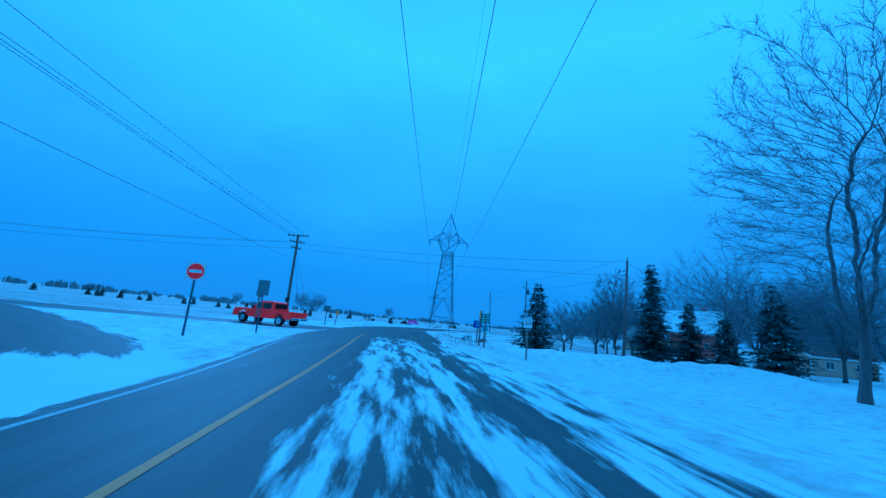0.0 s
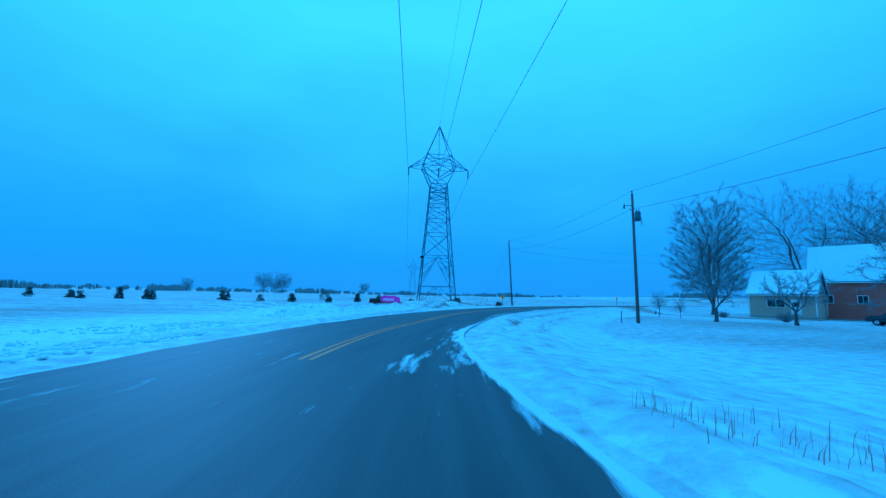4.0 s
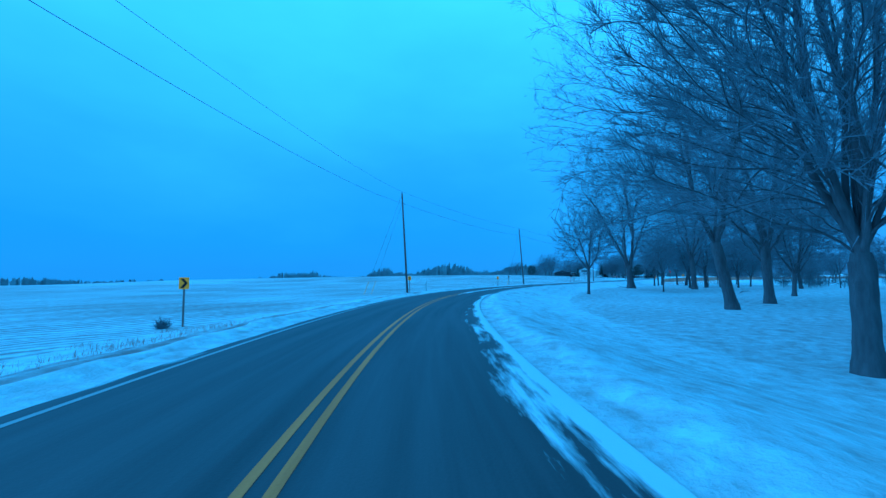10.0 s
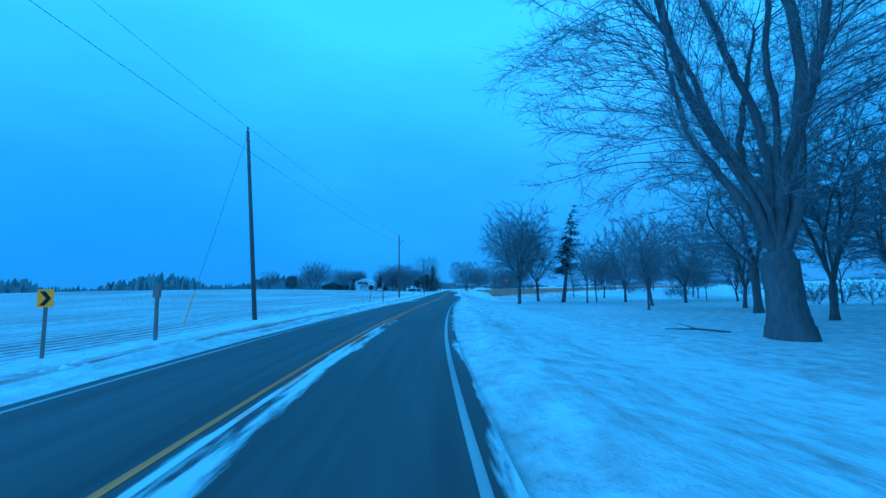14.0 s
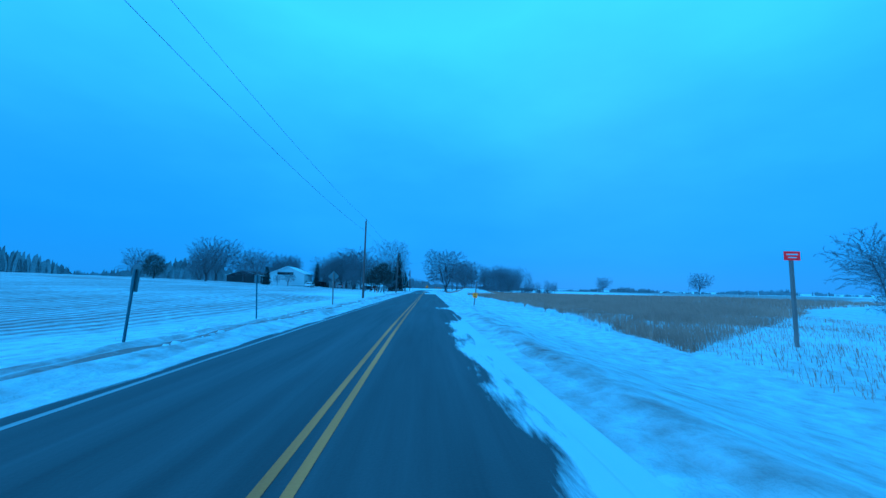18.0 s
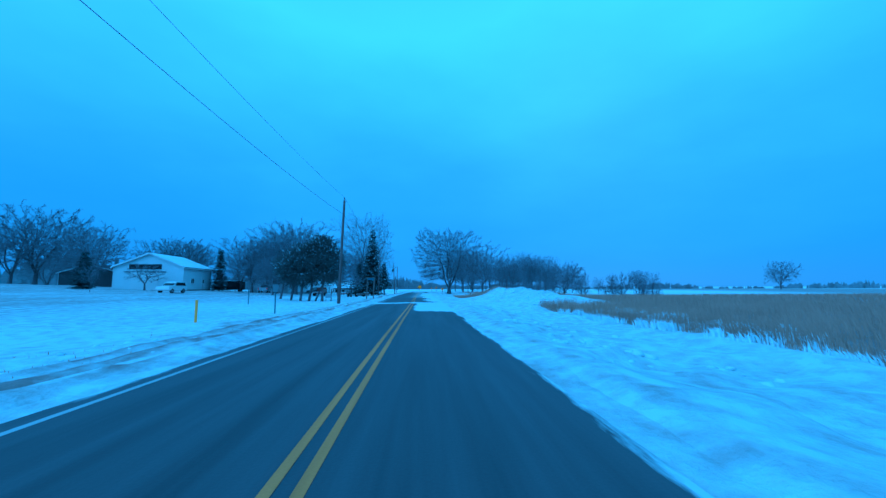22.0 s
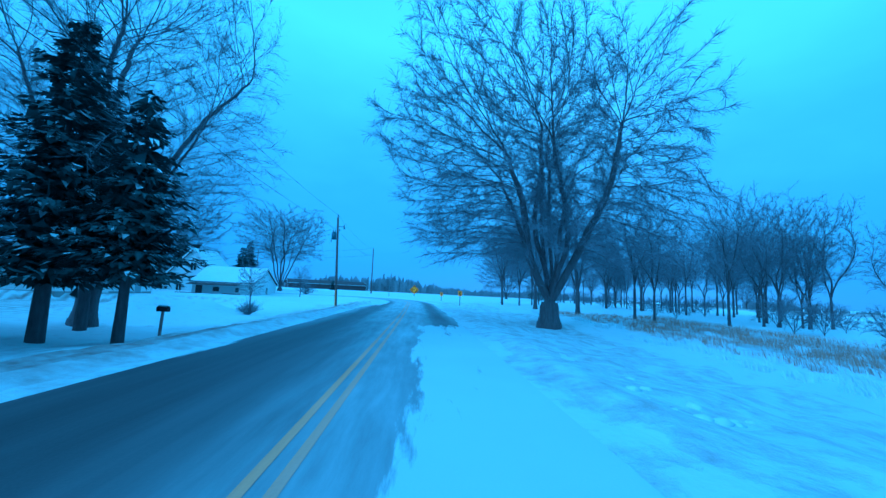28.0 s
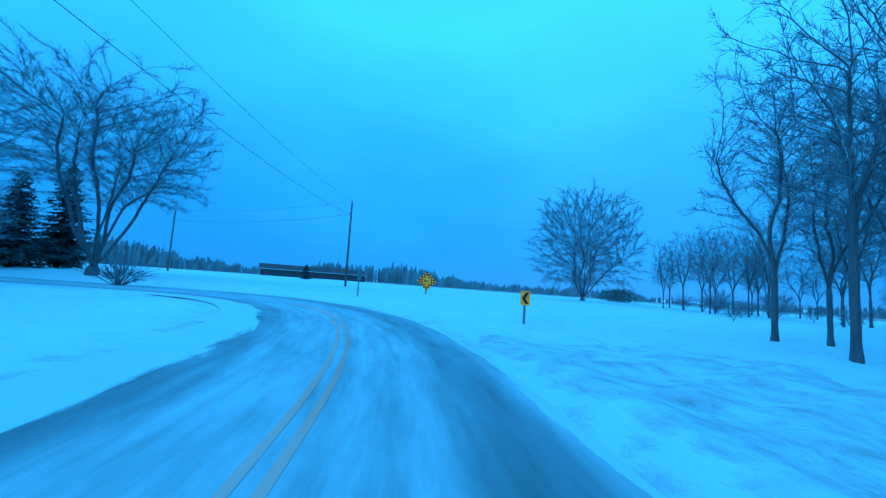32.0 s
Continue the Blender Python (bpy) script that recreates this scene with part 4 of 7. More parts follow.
def conifer(m, label, seed, h, width, bare=0.06, wind=0.0, material=None, snowy=0, stems=1, category="spruce tree", name="spruce_tree", ragged=0.3):
    rng = np.random.RandomState(seed)
    t = thing(name, m, label, category, "conifers")
    mb = MB()
    for k in range(stems):
        a = 6.28 * k / max(1, stems)
        o = 0.0 if stems == 1 else 0.35
        mb.tube((o * math.cos(a), o * math.sin(a), -0.3), (o * 1.5 * math.cos(a) + wind * h * 0.10, o * 1.5 * math.sin(a), h * 0.9), 0.022 * h / (1 if stems == 1 else 1.5), 0.01, 8)
    part("trunk", mb, M_BARK, t, "", True)
    tiers = int(h * 3.4)
    vs, snow = [], []
    # the dark inner mass of old needles
    for i in range(int(h * 26) if ragged < 1 else 0):
        u = rng.rand() ** 1.3 * 0.93
        a, rr = rng.rand() * 6.283, (width * 0.33 * (1 - u) ** 0.85 + 0.05) * rng.rand() ** 0.5 * (1 - 0.35 * ragged)
        p = np.array([rr * math.cos(a) + wind * h * 0.10 * u, rr * math.sin(a), h * (bare + 0.02 + (0.97 - bare) * u)])
        e1, e2 = rng.normal(0, 0.26, (2, 3))
        vs += [p, p + e1, p + e2]
    for i in range(tiers):
        u = (i + rng.rand() * 0.6) / tiers
        z0 = h * (bare + (0.99 - bare) * u)
        reach = width * 0.5 * (1 - u) ** 0.85 * (1.0 if u > 0.08 else 0.8) + 0.12
        nb = max(5, int(11 * (1 - u) + 5))
        for _ in range(nb):
            if rng.rand() < ragged * 0.35:
                continue
            a = rng.rand() * 6.283
            ln = reach * rng.uniform(0.6, 1.12)
            bx, by = math.cos(a), math.sin(a)
            k = max(4, int(ln * 8))
            for j in range(k):
                f = (j + 0.7) / k
                p = np.array([bx * ln * f + wind * h * 0.10 * u + wind * f * 0.5, by * ln * f, z0 - ln * 0.28 * f + ln * 0.20 * f * f + rng.normal(0, 0.05)])
                for sgn in (-1, 1):
                    side_l = (0.15 + 0.24 * (1 - f)) * rng.uniform(0.6, 1.4)
                    e1 = np.array([bx * 0.7 - sgn * by, by * 0.7 + sgn * bx, -0.25 + rng.normal(0, 0.2)]) * side_l
                    e2 = np.array([bx * 0.26, by * 0.26, -0.10 + rng.normal(0, 0.09)]) * rng.uniform(0.5, 1.3)
                    dst = snow if snowy and rng.rand() < 0.1 * snowy and f > 0.3 else vs
                    up = np.array([0, 0, 0.03]) if dst is snow else 0
                    dst += [p + up, p + e1 + up, p + e1 * 0.55 + e2 + up]
    ob = tagged(new("foliage", quick_mesh("foliage", np.array(vs), np.arange(len(vs)), 3, material or M_NEEDLE)), kind="stuff")
    ob.parent, ob["label"] = t, "dark drooping needle branches"
    if snow:
        ob = tagged(new("snow_load", quick_mesh("snow_load", np.array(snow), np.arange(len(snow)), 3, M_SNOW)), kind="stuff")
        ob.parent, ob["label"] = t, "snow caught on the branches"
    return t


def puff_tree(m, label, seed, blobs, stems, material, tufts=5200, name="cedar_tree", category="cedar tree", snowy=0.0):
    """Dense evergreen crown of small sprays inside some overlapping rounded masses, on one or more stems."""
    rng = np.random.RandomState(seed)
    t = thing(name, m, label, category, "conifers")
    for p0, p1, r in stems:
        mb = MB()
        mid = Vector(p0).lerp(Vector(p1), 0.5) + Vector((0.1, -0.05, 0))
        mb.tube(p0, mid, r, r * 0.75, 7).tube(mid, p1, r * 0.75, r * 0.35, 7)
        part("trunk", mb, M_BARK, t, "", True)
    vol = np.array([b[3] * b[4] for b in blobs])
    pick = rng.choice(len(blobs), tufts, p=vol / vol.sum())
    b = np.array(blobs)[pick]
    d = rng.normal(0, 1, (tufts, 3))
    d /= np.linalg.norm(d, axis=1)[:, None]
    rad = rng.uniform(0.35, 1.0, tufts) ** 0.5
    lump = 1 + 0.22 * np.sin(d[:, 0] * 7 + seed) * np.sin(d[:, 2] * 6) + 0.12 * np.sin(d[:, 1] * 13 + d[:, 2] * 9)
    p = b[:, :3] + d * (rad * lump)[:, None] * np.stack([b[:, 3], b[:, 3], b[:, 4]], -1)
    out = d * rng.uniform(0.10, 0.26, tufts)[:, None] + rng.normal(0, 0.09, (tufts, 3)) + np.array([0, 0, 0.06])
    w = np.cross(out, rng.normal(0, 1, (tufts, 3)))
    w *= (rng.uniform(0.02, 0.055, tufts) / (np.linalg.norm(w, axis=1) + 1e-6))[:, None]
    v = np.stack([p - w, p + w, p + out + w * 0.4, p + out - w * 0.4], 1)
    load = (rng.rand(tufts) < snowy) & (d[:, 2] > -0.1)
    for nm, mk, mt in (("foliage", ~load, material), ("snow_load", load, M_SNOW)):
        if mk.any():
            q = v[mk].reshape(-1, 3)
            ob = tagged(new(nm, quick_mesh(nm, q, np.arange(len(q)), 4, mt)), kind="stuff")
            ob.parent = t
    return t


# ---- poles, wires, tower ----
def utility_pole(x, y, top, lean=(0, 0), fittings="plain", label="weathered wooden utility pole standing in roadside snow", turn=0.0, base=None):
    z = gz(x, y) if base is None else base
    t = thing("utility_pole", pose(x, y, z), label, "utility pole", "utility poles")
    h = top - z
    foot, head = Vector((0, 0, -0.4)), Vector((lean[0], lean[1], h))
    part("pole", MB().tube(foot, head, 0.17, 0.11, 12), M_POLE, t, "", True)
    rot = Matrix.Rotation(turn, 3, "Z")
    pin = MB().tube(head - Vector((0, 0, 0.1)), head + Vector((0, 0, 0.22)), 0.035, 0.02, 6).tube(head + Vector((0, 0, 0.12)), head + Vector((0, 0, 0.32)), 0.07, 0.05, 8)
    part("top_insulator", pin, M_GLASSY, t, "", True)
    low = foot.lerp(head, (h - 1.55 + 0.4) / (h + 0.4))
    part("neutral_bracket", MB().tube(low, low + rot @ Vector((0.25, 0, 0)), 0.03, 0.03, 6).tube(low + rot @ Vector((0.25, 0, -0.07)), low + rot @ Vector((0.25, 0, 0.08)), 0.05, 0.04, 8), M_GLASSY, t)
    if fittings in ("transformer", "arm"):
        p = foot.lerp(head, (h - 1.15 + 0.4) / (h + 0.4))
        q = p + rot @ Vector((0.75, 0, 0.05))
        part("standoff_arm", MB().tube(p, q, 0.035, 0.03, 6), M_STEEL, t)
        part("cutout", MB().tube(q + Vector((0, 0, -0.32)), q + Vector((0, 0, 0.2)), 0.06, 0.05, 8).tube(q, q + rot @ Vector((0.16, 0, -0.3)), 0.03, 0.03, 6), M_GLASSY, t)
    if fittings == "transformer":
        c = foot.lerp(head, (h - 2.3 + 0.4) / (h + 0.4)) + rot @ Vector((-0.42, 0, 0))
        part("transformer_can", MB().tube(c + Vector((0, 0, -0.45)), c + Vector((0, 0, 0.40)), 0.27, 0.27, 16).tube(c + Vector((0, 0, 0.40)), c + Vector((0, 0, 0.48)), 0.27, 0.15, 16), M_STEEL, t, "grey transformer can", True)
        for k in (-0.12, 0.12):
            b = c + rot @ Vector((k, 0, 0.48))
            part("bushing", MB().tube(b, b + Vector((0, 0, 0.28)), 0.045, 0.025, 7), M_GLASSY, t)
        for k in range(3):
            b = c + rot @ Vector((-0.3 + 0.06 * k, 0.1 * k - 0.1, -0.2))
            part("lead_wire", MB().tube(b, b + rot @ Vector((-0.1, 0.1, -0.75)), 0.012, 0.012, 4), M_WIRE, t)
    return t, Vector((x, y, z)) + head




def wire(a, b, sag=0.5, r=0.012, label="overhead power wire strung between poles"):
    a, b = Vector(a), Vector(b)
    k = 22
    pts = [a.lerp(b, i / k) - Vector((0, 0, 4 * sag * (i / k) * (1 - i / k))) for i in range(k + 1)]
    v = tubes([(*p, *q, r, r) for p, q in zip(pts, pts[1:])], 4)[0].reshape(k, 2, 4, 3)
    v = np.concatenate([v[:, 0], v[-1:, 1]]).reshape(-1, 3)
    i = np.arange(4)
    q = np.stack([i, (i + 1) % 4, 4 + (i + 1) % 4, 4 + i], -1)
    f = (q[None] + 4 * np.arange(k)[:, None, None]).reshape(-1, 4)
    return tagged(new("power_line", quick_mesh("power_line", v, f, 4, M_WIRE)), label, "wire", "overhead wires")


POLES = {}
for key, x, y, top, lean, fit_kind, turn in (
        ("R", 19.5, 40.2, 9.8, (0.3, -0.1), "arm", 2.6), ("B", 18.5, 80.6, 11.7, (0.0, 0.25), "transformer", 2.4), ("C", 17.2, 121.9, 12.5, (-0.65, 0.3), "plain", 0.6),
        ("D", 84.8, 150.5, 14.7, (-0.5, 0.6), "plain", 0.0), ("E", 130.8, 147.9, 13.7, (-0.2, 0.8), "plain", 0.0),
        ("F", 184.2, 140.2, 13.0, (0.2, -0.15), "arm", -1.6), ("G", 232.6, 134.2, 11.1, (-0.15, -0.05), "plain", 0.0), ("H", 279.4, 128.9, 10.5, (-0.25, -0.4), "plain", 0.0),
        ("I", 333.8, 125.6, 10.4, (0, -0.1), "plain", 0.0), ("J", 377.9, 120.4, 10.0, (-0.2, 0.5), "transformer", -1.5), ("K", 430, 117.6, 11.7, (0, 0.1), "plain", 0.0),
        ("L", 452, 152, 11.5, (0.3, 0.2), "plain", 0.0)):
    base = {"J": -1.06, "K": 0.45}.get(key)
    POLES[key] = utility_pole(x, y, top, lean, fit_kind, turn=turn, base=base,
                              label="leaning wooden utility pole with a grey transformer can" if fit_kind == "transformer" else "weathered wooden utility pole standing in roadside snow")[1]


def span(a, b, sag=0.55):
    a, b = POLES[a], POLES[b]
    wire(a + Vector((0, 0, 0.3)), b + Vector((0, 0, 0.3)), sag)
    wire(a - Vector((0, 0, 1.5)), b - Vector((0, 0, 1.5)), sag * 1.1, 0.014)


for a, b in ("RB", "BC", "CD", "DE", "EF", "FG", "GH", "HI", "IJ", "JK", "KL"):
    span(a, b, {"RB": 0.5, "BC": 0.9, "CD": 1.6, "JK": 0.9, "KL": 0.7}.get(a + b, 0.6))


def guy(pole, low, dx, dy, label="steel guy wire with a yellow guard anchored in snow"):
    p = POLES[pole] - Vector((0, 0, low))
    q = Vector((p.x + dx, p.y + dy, gz(p.x + dx, p.y + dy)))
    t = thing("guy_wire", pose(*q), label, "guy wire", "guy wires")
    part("cable", MB().tube((0, 0, 0), p - q, 0.010, 0.010, 4), M_WIRE, t)
    d = (p - q).normalized()
    part("guard", MB().tube((0, 0, 0), d * 2.0, 0.035, 0.035, 7), M_YPAINT, t, "yellow plastic guard")


guy("C", 0.3, -5.5, 2.5), guy("C", 1.7, -4.6, 2.0), guy("D", 0.2, -5.2, 3.0), guy("D", 1.6, -4.2, 2.5), guy("E", 0.3, -2.5, 2.6), guy("J", 1.6, -3.6, -0.8)


def crossarm_pole():
    """The heavy corner pole at the junction."""
    x, y = -17.9, 47.0
    z = gz(x, y)
    t = thing("utility_pole", pose(x, y, z), "tall wooden corner pole with crossarms, cutouts and guy wires", "utility pole", "utility poles")
    h = 10.5 - z
    top = Vector((-0.15, 0.1, h))
    part("pole", MB().tube((0, 0, -0.4), top, 0.2, 0.13, 12), M_POLE, t, "", True)
    rx = Matrix.Rotation(radians(-8), 3, "Z")
    for k, (dz, half, turn) in enumerate(((0.15, 1.35, -8), (0.95, 0.9, 35), (1.75, 0.7, 60))):
        r = Matrix.Rotation(radians(turn), 3, "Z")
        c = top - Vector((0, 0, dz))
        part("crossarm", MB().box(c, (half * 2, 0.10, 0.12), r, 0.01), M_POLE, t)
        for e_ in (-0.95, -0.45, 0.45, 0.95):
            p = c + r @ Vector((half * e_, 0, 0.06))
            part("insulator", MB().tube(p, p + Vector((0, 0, 0.2)), 0.05, 0.035, 7), M_GLASSY, t)
    c = Vector((-0.05, -0.2, 2.9))
    part("junction_box", MB().box(c, (0.42, 0.25, 0.34), None, 0.02), M_DARK, t, "dark metal box")
    part("birdhouse_roof", MB().box(c + Vector((0, 0, 0.21)), (0.62, 0.4, 0.06), None, 0.01), M_DARK, t)
    part("brace", MB().tube((0.45, 0.0, -0.3), (0.02, -0.02, 3.2), 0.09, 0.07, 8), M_POLE, t)
    w = Vector((x, y, z)) + top
    for k, (dx, zz) in enumerate(((-1.1, -0.05), (-0.5, -0.05), (0.6, -0.9), (1.1, -0.05))):
        wire(w + rx @ Vector((dx, 0, zz)), Vector((-12.5 + dx * 1.2, -22, 9.9 + zz)), 0.4)
    wire(w + Vector((0, 0, -3.2)), Vector((-11.8, -22, 6.6)), 0.4)
    for zz in (-0.9, -1.0, -1.75):
        wire(w + Vector((0.0, 0, zz)), Vector((-75, 42, 9.2 + zz)), 0.9)
    r_ = POLES["R"]
    wire(w + Vector((0, 0, -1.1)), r_ + Vector((0, 0, -0.1)), 0.5)
    wire(w + Vector((0, 0, -1.75)), r_ + Vector((0, 0, -1.6)), 0.5)
    for dx, dy, zz in ((2.6, 1.3, -1.6), (1.4, 0.9, -2.6), (1.3, 0.8, -1.2)):
        p = w + Vector((0, 0, zz))
        q = Vector((x + dx, y + dy, gz(x + dx, y + dy)))
        g = thing("guy_wire", pose(*q), "thin steel guy wire of the corner pole", "guy wire", "guy wires")
        part("cable", MB().tube((0, 0, 0), p - q, 0.010, 0.010, 4), M_WIRE, g)


crossarm_pole()
wire(POLES["R"] + Vector((0, 0, -0.2)), Vector((48, 56, 5.2)), 0.7)
wire(POLES["J"] + Vector((0, 0, -1.2)), Vector((393, 142, 4.6)), 0.8)


def lattice_tower(x, y, z, turn, h, label, full=True):
    """A steel transmission tower: tapered body, flared head, peak and two arms."""
    t = thing("transmission_tower", pose(x, y, z, 0, 0, turn), label, "transmission tower", "transmission towers")
    k = h / 35.7
    zb, zw, za, zk = 0.0, 23.3 * k, 27.0 * k, 29.4 * k
    wb, ww, wa, wk = 3.5 * k, 1.6 * k, 3.35 * k, 2.1 * k
    L = 0.11 * max(k, 0.8)

    def ring(zz):
        if zz <= zw:
            f = zz / zw
            return wb + (ww - wb) * f ** 0.92, wb + (ww - wb) * f ** 0.92
        if zz <= za:
            f = (zz - zw) / (za - zw)
            return ww + (wa - ww) * f, ww
        f = (zz - za) / (h - za)
        return max(0.05, wa * (1 - f) ** 0.9 * (1.0 if f > 0.25 else 1.0)), max(0.05, ww * (1 - f))

    def corner(i, zz):
        a, b = ring(zz)
        return Vector((a * (1, 1, -1, -1)[i], b * (1, -1, -1, 1)[i], zz))

    levels = [0.0, 3.2, 9.0, 13.4, 16.2, 18.4, 20.1, 21.4, 22.4, 23.3]
    levels = [v * k for v in levels] + [za, zk, h]
    for i in range(4):
        part("leg", MB().rail([corner(i, a) for a in levels], [L * (1.4 if a <= zw else 0.9) for a in levels]), M_STEEL, t)
    for a, b in zip(levels, levels[1:]):
        mb = MB()
        for i in range(4):
            j = (i + 1) % 4
            mb.bar(corner(i, b), corner(j, b), L * 0.7)
            if full:
                if a == 0:
                    m_ = (corner(i, b) + corner(j, b)) / 2
                    mb.bar(corner(i, a), m_, L * 0.7).bar(corner(j, a), m_, L * 0.7)
                elif a == levels[1]:
                    m_ = (corner(i, b) + corner(j, b)) / 2
                    mb.bar(corner(i, a), m_, L * 0.8).bar(corner(j, a), m_, L * 0.8)
                    for f in (0.35, 0.65):
                        pi, pj = corner(i, a).lerp(corner(i, b), f), corner(j, a).lerp(corner(j, b), f)
                        mb.bar(pi, corner(i, a).lerp(m_, f), L * 0.5).bar(pj, corner(j, a).lerp(m_, f), L * 0.5)
                        mb.bar(pi, corner(i, a).lerp(m_, min(1, f + 0.3)), L * 0.5).bar(pj, corner(j, a).lerp(m_, min(1, f + 0.3)), L * 0.5)
                else:
                    mb.bar(corner(i, a), corner(j, b), L * 0.65).bar(corner(j, a), corner(i, b), L * 0.65)
        tagged(part("bracing", mb, M_STEEL, t), kind="stuff")
    tips = []
    for sx in (-1, 1):
        tip = Vector((sx * 6.0 * k, 0, za - 0.2 * k))
        mb = MB()
        for sy in (-1, 1):
            a = Vector((sx * wa, sy * ww, za))
            b = Vector((sx * wk * 1.0, sy * ww * 0.7, zk))
            mb.bar(a, tip, L * 0.8).bar(b, tip, L * 0.7).bar(a, b.lerp(tip, 0.5), L * 0.5).bar(a.lerp(tip, 0.5), b.lerp(tip, 0.5), L * 0.4)
        tagged(part("arm", mb, M_STEEL, t), kind="stuff")
        tips.append(tip)
    tips.append(Vector((0, 0, za - 0.1 * k)))
    mb = MB()
    for sy in (-1, 1):
        mb.bar((-wa, sy * ww, za), (0, sy * ww, za - 2.2 * k), L * 0.6).bar((wa, sy * ww, za), (0, sy * ww, za - 2.2 * k), L * 0.6)
        mb.bar((-wk, sy * ww * 0.7, zk), (0, sy * ww, za), L * 0.6).bar((wk, sy * ww * 0.7, zk), (0, sy * ww, za), L * 0.6)
        mb.bar((0, 0, h), (0, sy * ww, za), L * 0.5)
    tagged(part("head_bracing", mb, M_STEEL, t), kind="stuff")
    ends = []
    for tip in tips:
        mb = MB()
        n = 9 if full else 1
        ln = 1.75 * k
        for q in range(n):
            mb.tube(tip - Vector((0, 0, ln * q / n)), tip - Vector((0, 0, ln * (q + 0.7) / n)), 0.15 * k, 0.06 * k, 8)
        part("insulator_string", mb, M_GLASSY, t, "hanging disc insulators")
        ends.append(t.matrix_basis @ (tip - Vector((0, 0, ln))))
    part("lightning_spike", MB().tube((0, 0, h - 0.2), (0, 0, h + 1.3 * k), 0.05, 0.02, 5), M_STEEL, t)
    if full:
        part("tower_plate", MB().box((-wb * 0.85, -wb * 0.62, 9.0), (0.75, 0.06, 0.45), None, 0.01), M_DARK, t)
        for i in range(4):
            part("footing", MB().tube(corner(i, 0) - Vector((0, 0, 0.5)), corner(i, 0) + Vector((0, 0, 0.25)), 0.4, 0.35, 12), M_CONC, t)
    return ends, t.matrix_basis @ Vector((0, 0, h))


T1, P1 = lattice_tower(1.9, 123.2, -0.25, 3, 37.0, "tall grey steel lattice transmission tower beside the bend")
T2, P2 = lattice_tower(-4, 430, 0, -11, 35.9, "distant grey steel lattice transmission tower in haze", full=False)
T0 = [Vector(v) for v in ((-4.2, -140, 25.2), (7.6, -142, 25.2), (1.7, -141, 25.2))]
for a, b, c in zip(T1, T2, T0):
    wire(a, b, 7.0, 0.028, "high-voltage conductor hanging from the lattice towers")
    wire(a, c, 4.0, 0.028, "high-voltage conductor hanging from the lattice towers")
wire(P1, (1.7, -141, 34.5), 3.0, 0.013, "thin shield wire from the tower's peak")
wire(P1, P2, 5.0, 0.013, "thin shield wire from the tower's peak")


# ---- signs ----
def text_mesh(words, size):
    cu = bpy.data.curves.new("lettering", "FONT")
    cu.body, cu.size, cu.align_x, cu.align_y, cu.extrude = words, size, "CENTER", "CENTER", 0.002
    ob = bpy.data.objects.new("lettering", cu)
    scene.collection.objects.link(ob)
    me = bpy.data.meshes.new_from_object(ob.evaluated_get(bpy.context.evaluated_depsgraph_get()))
    bpy.data.objects.remove(ob)
    return me


def lettering(words, size, at, parent, material=None):
    me = text_mesh(words, size)
    me.materials.clear()
    me.materials.append(material or M_BLACK)
    ob = new("lettering", me)
    ob.parent = parent
    ob.matrix_basis = pose(*at, 90, 0, 0)
    return ob


def sign(x, y, facing, label, category="road sign", post_h=2.5, post=0.09, post_mat=None, lean=0.0, tilt=0.0, group="road signs", z=None, name="road_sign"):
    """A post at its base; facing: degrees by which its front turns from -y."""
    t = thing(name, pose(x, y, gz(x, y) if z is None else z, tilt, lean, facing), label, category, group)
    part("post", MB().box((0, 0.0, post_h / 2 - 0.2), (post, post, post_h + 0.4), None, 0.008), post_mat or M_WOOD, t)
    return t


def plate(t, w, h, z, material, back=None, name="plate", thick=0.012, x=0.0, dy=0.0):
    p = part(name, MB().box((x, -0.055 + dy, z), (w, thick, h), None, 0.004), material, t)
    part("plate_back", MB().box((x, -0.055 + dy + thick * 0.5 + 0.004, z), (w * 0.995, 0.004, h * 0.995)), back or M_SIGNBACK, t)
    return p


def flat(p_list, y, material, parent, name):
    """A thin raised shape on a sign's face: outline in x and z."""
    return part(name, MB().prism(p_list, y, y - 0.004), material, parent)


def chevron(x, y, facing, right=True, zc=1.5, tilt=0.0, lean=0.0, back_post=False, size=(0.45, 0.6)):
    z = gz(x, y)
    t = sign(x, y, facing, "yellow chevron curve sign with a black arrow on a wooden post", "chevron sign", zc - z + size[1] * 0.45, 0.085, None, lean, tilt, "chevron signs", z, "chevron_sign")
    plate(t, *size, zc - z, M_YELLOW)
    w, h = size[0] * 0.36, size[1] * 0.40
    s = 1 if right else -1
    c = zc - z
    flat([(-s * w, c + h), (-s * w * 0.05, c + h), (s * w, c), (-s * w * 0.05, c - h), (-s * w, c - h), (s * 0.02, c)], -0.062, M_BLACK, t, "chevron")
    return t


# facing: a traveller's sight at each place
s50 = sign(6.56, 27.6, 2, "white speed sign reading maximum 50 ends on a wooden post", "speed sign", 2.75, 0.10)
plate(s50, 0.6, 0.75, 2.62, M_WHITE)
plate(s50, 0.6, 0.2, 2.12, M_BLACK, name="ends_tab")
lettering("MAXIMUM", 0.125, (0, -0.066, 2.88), s50)
lettering("50", 0.46, (0, -0.066, 2.58), s50)
lettering("ENDS", 0.16, (0, -0.066, 2.12), s50, M_WHITE)

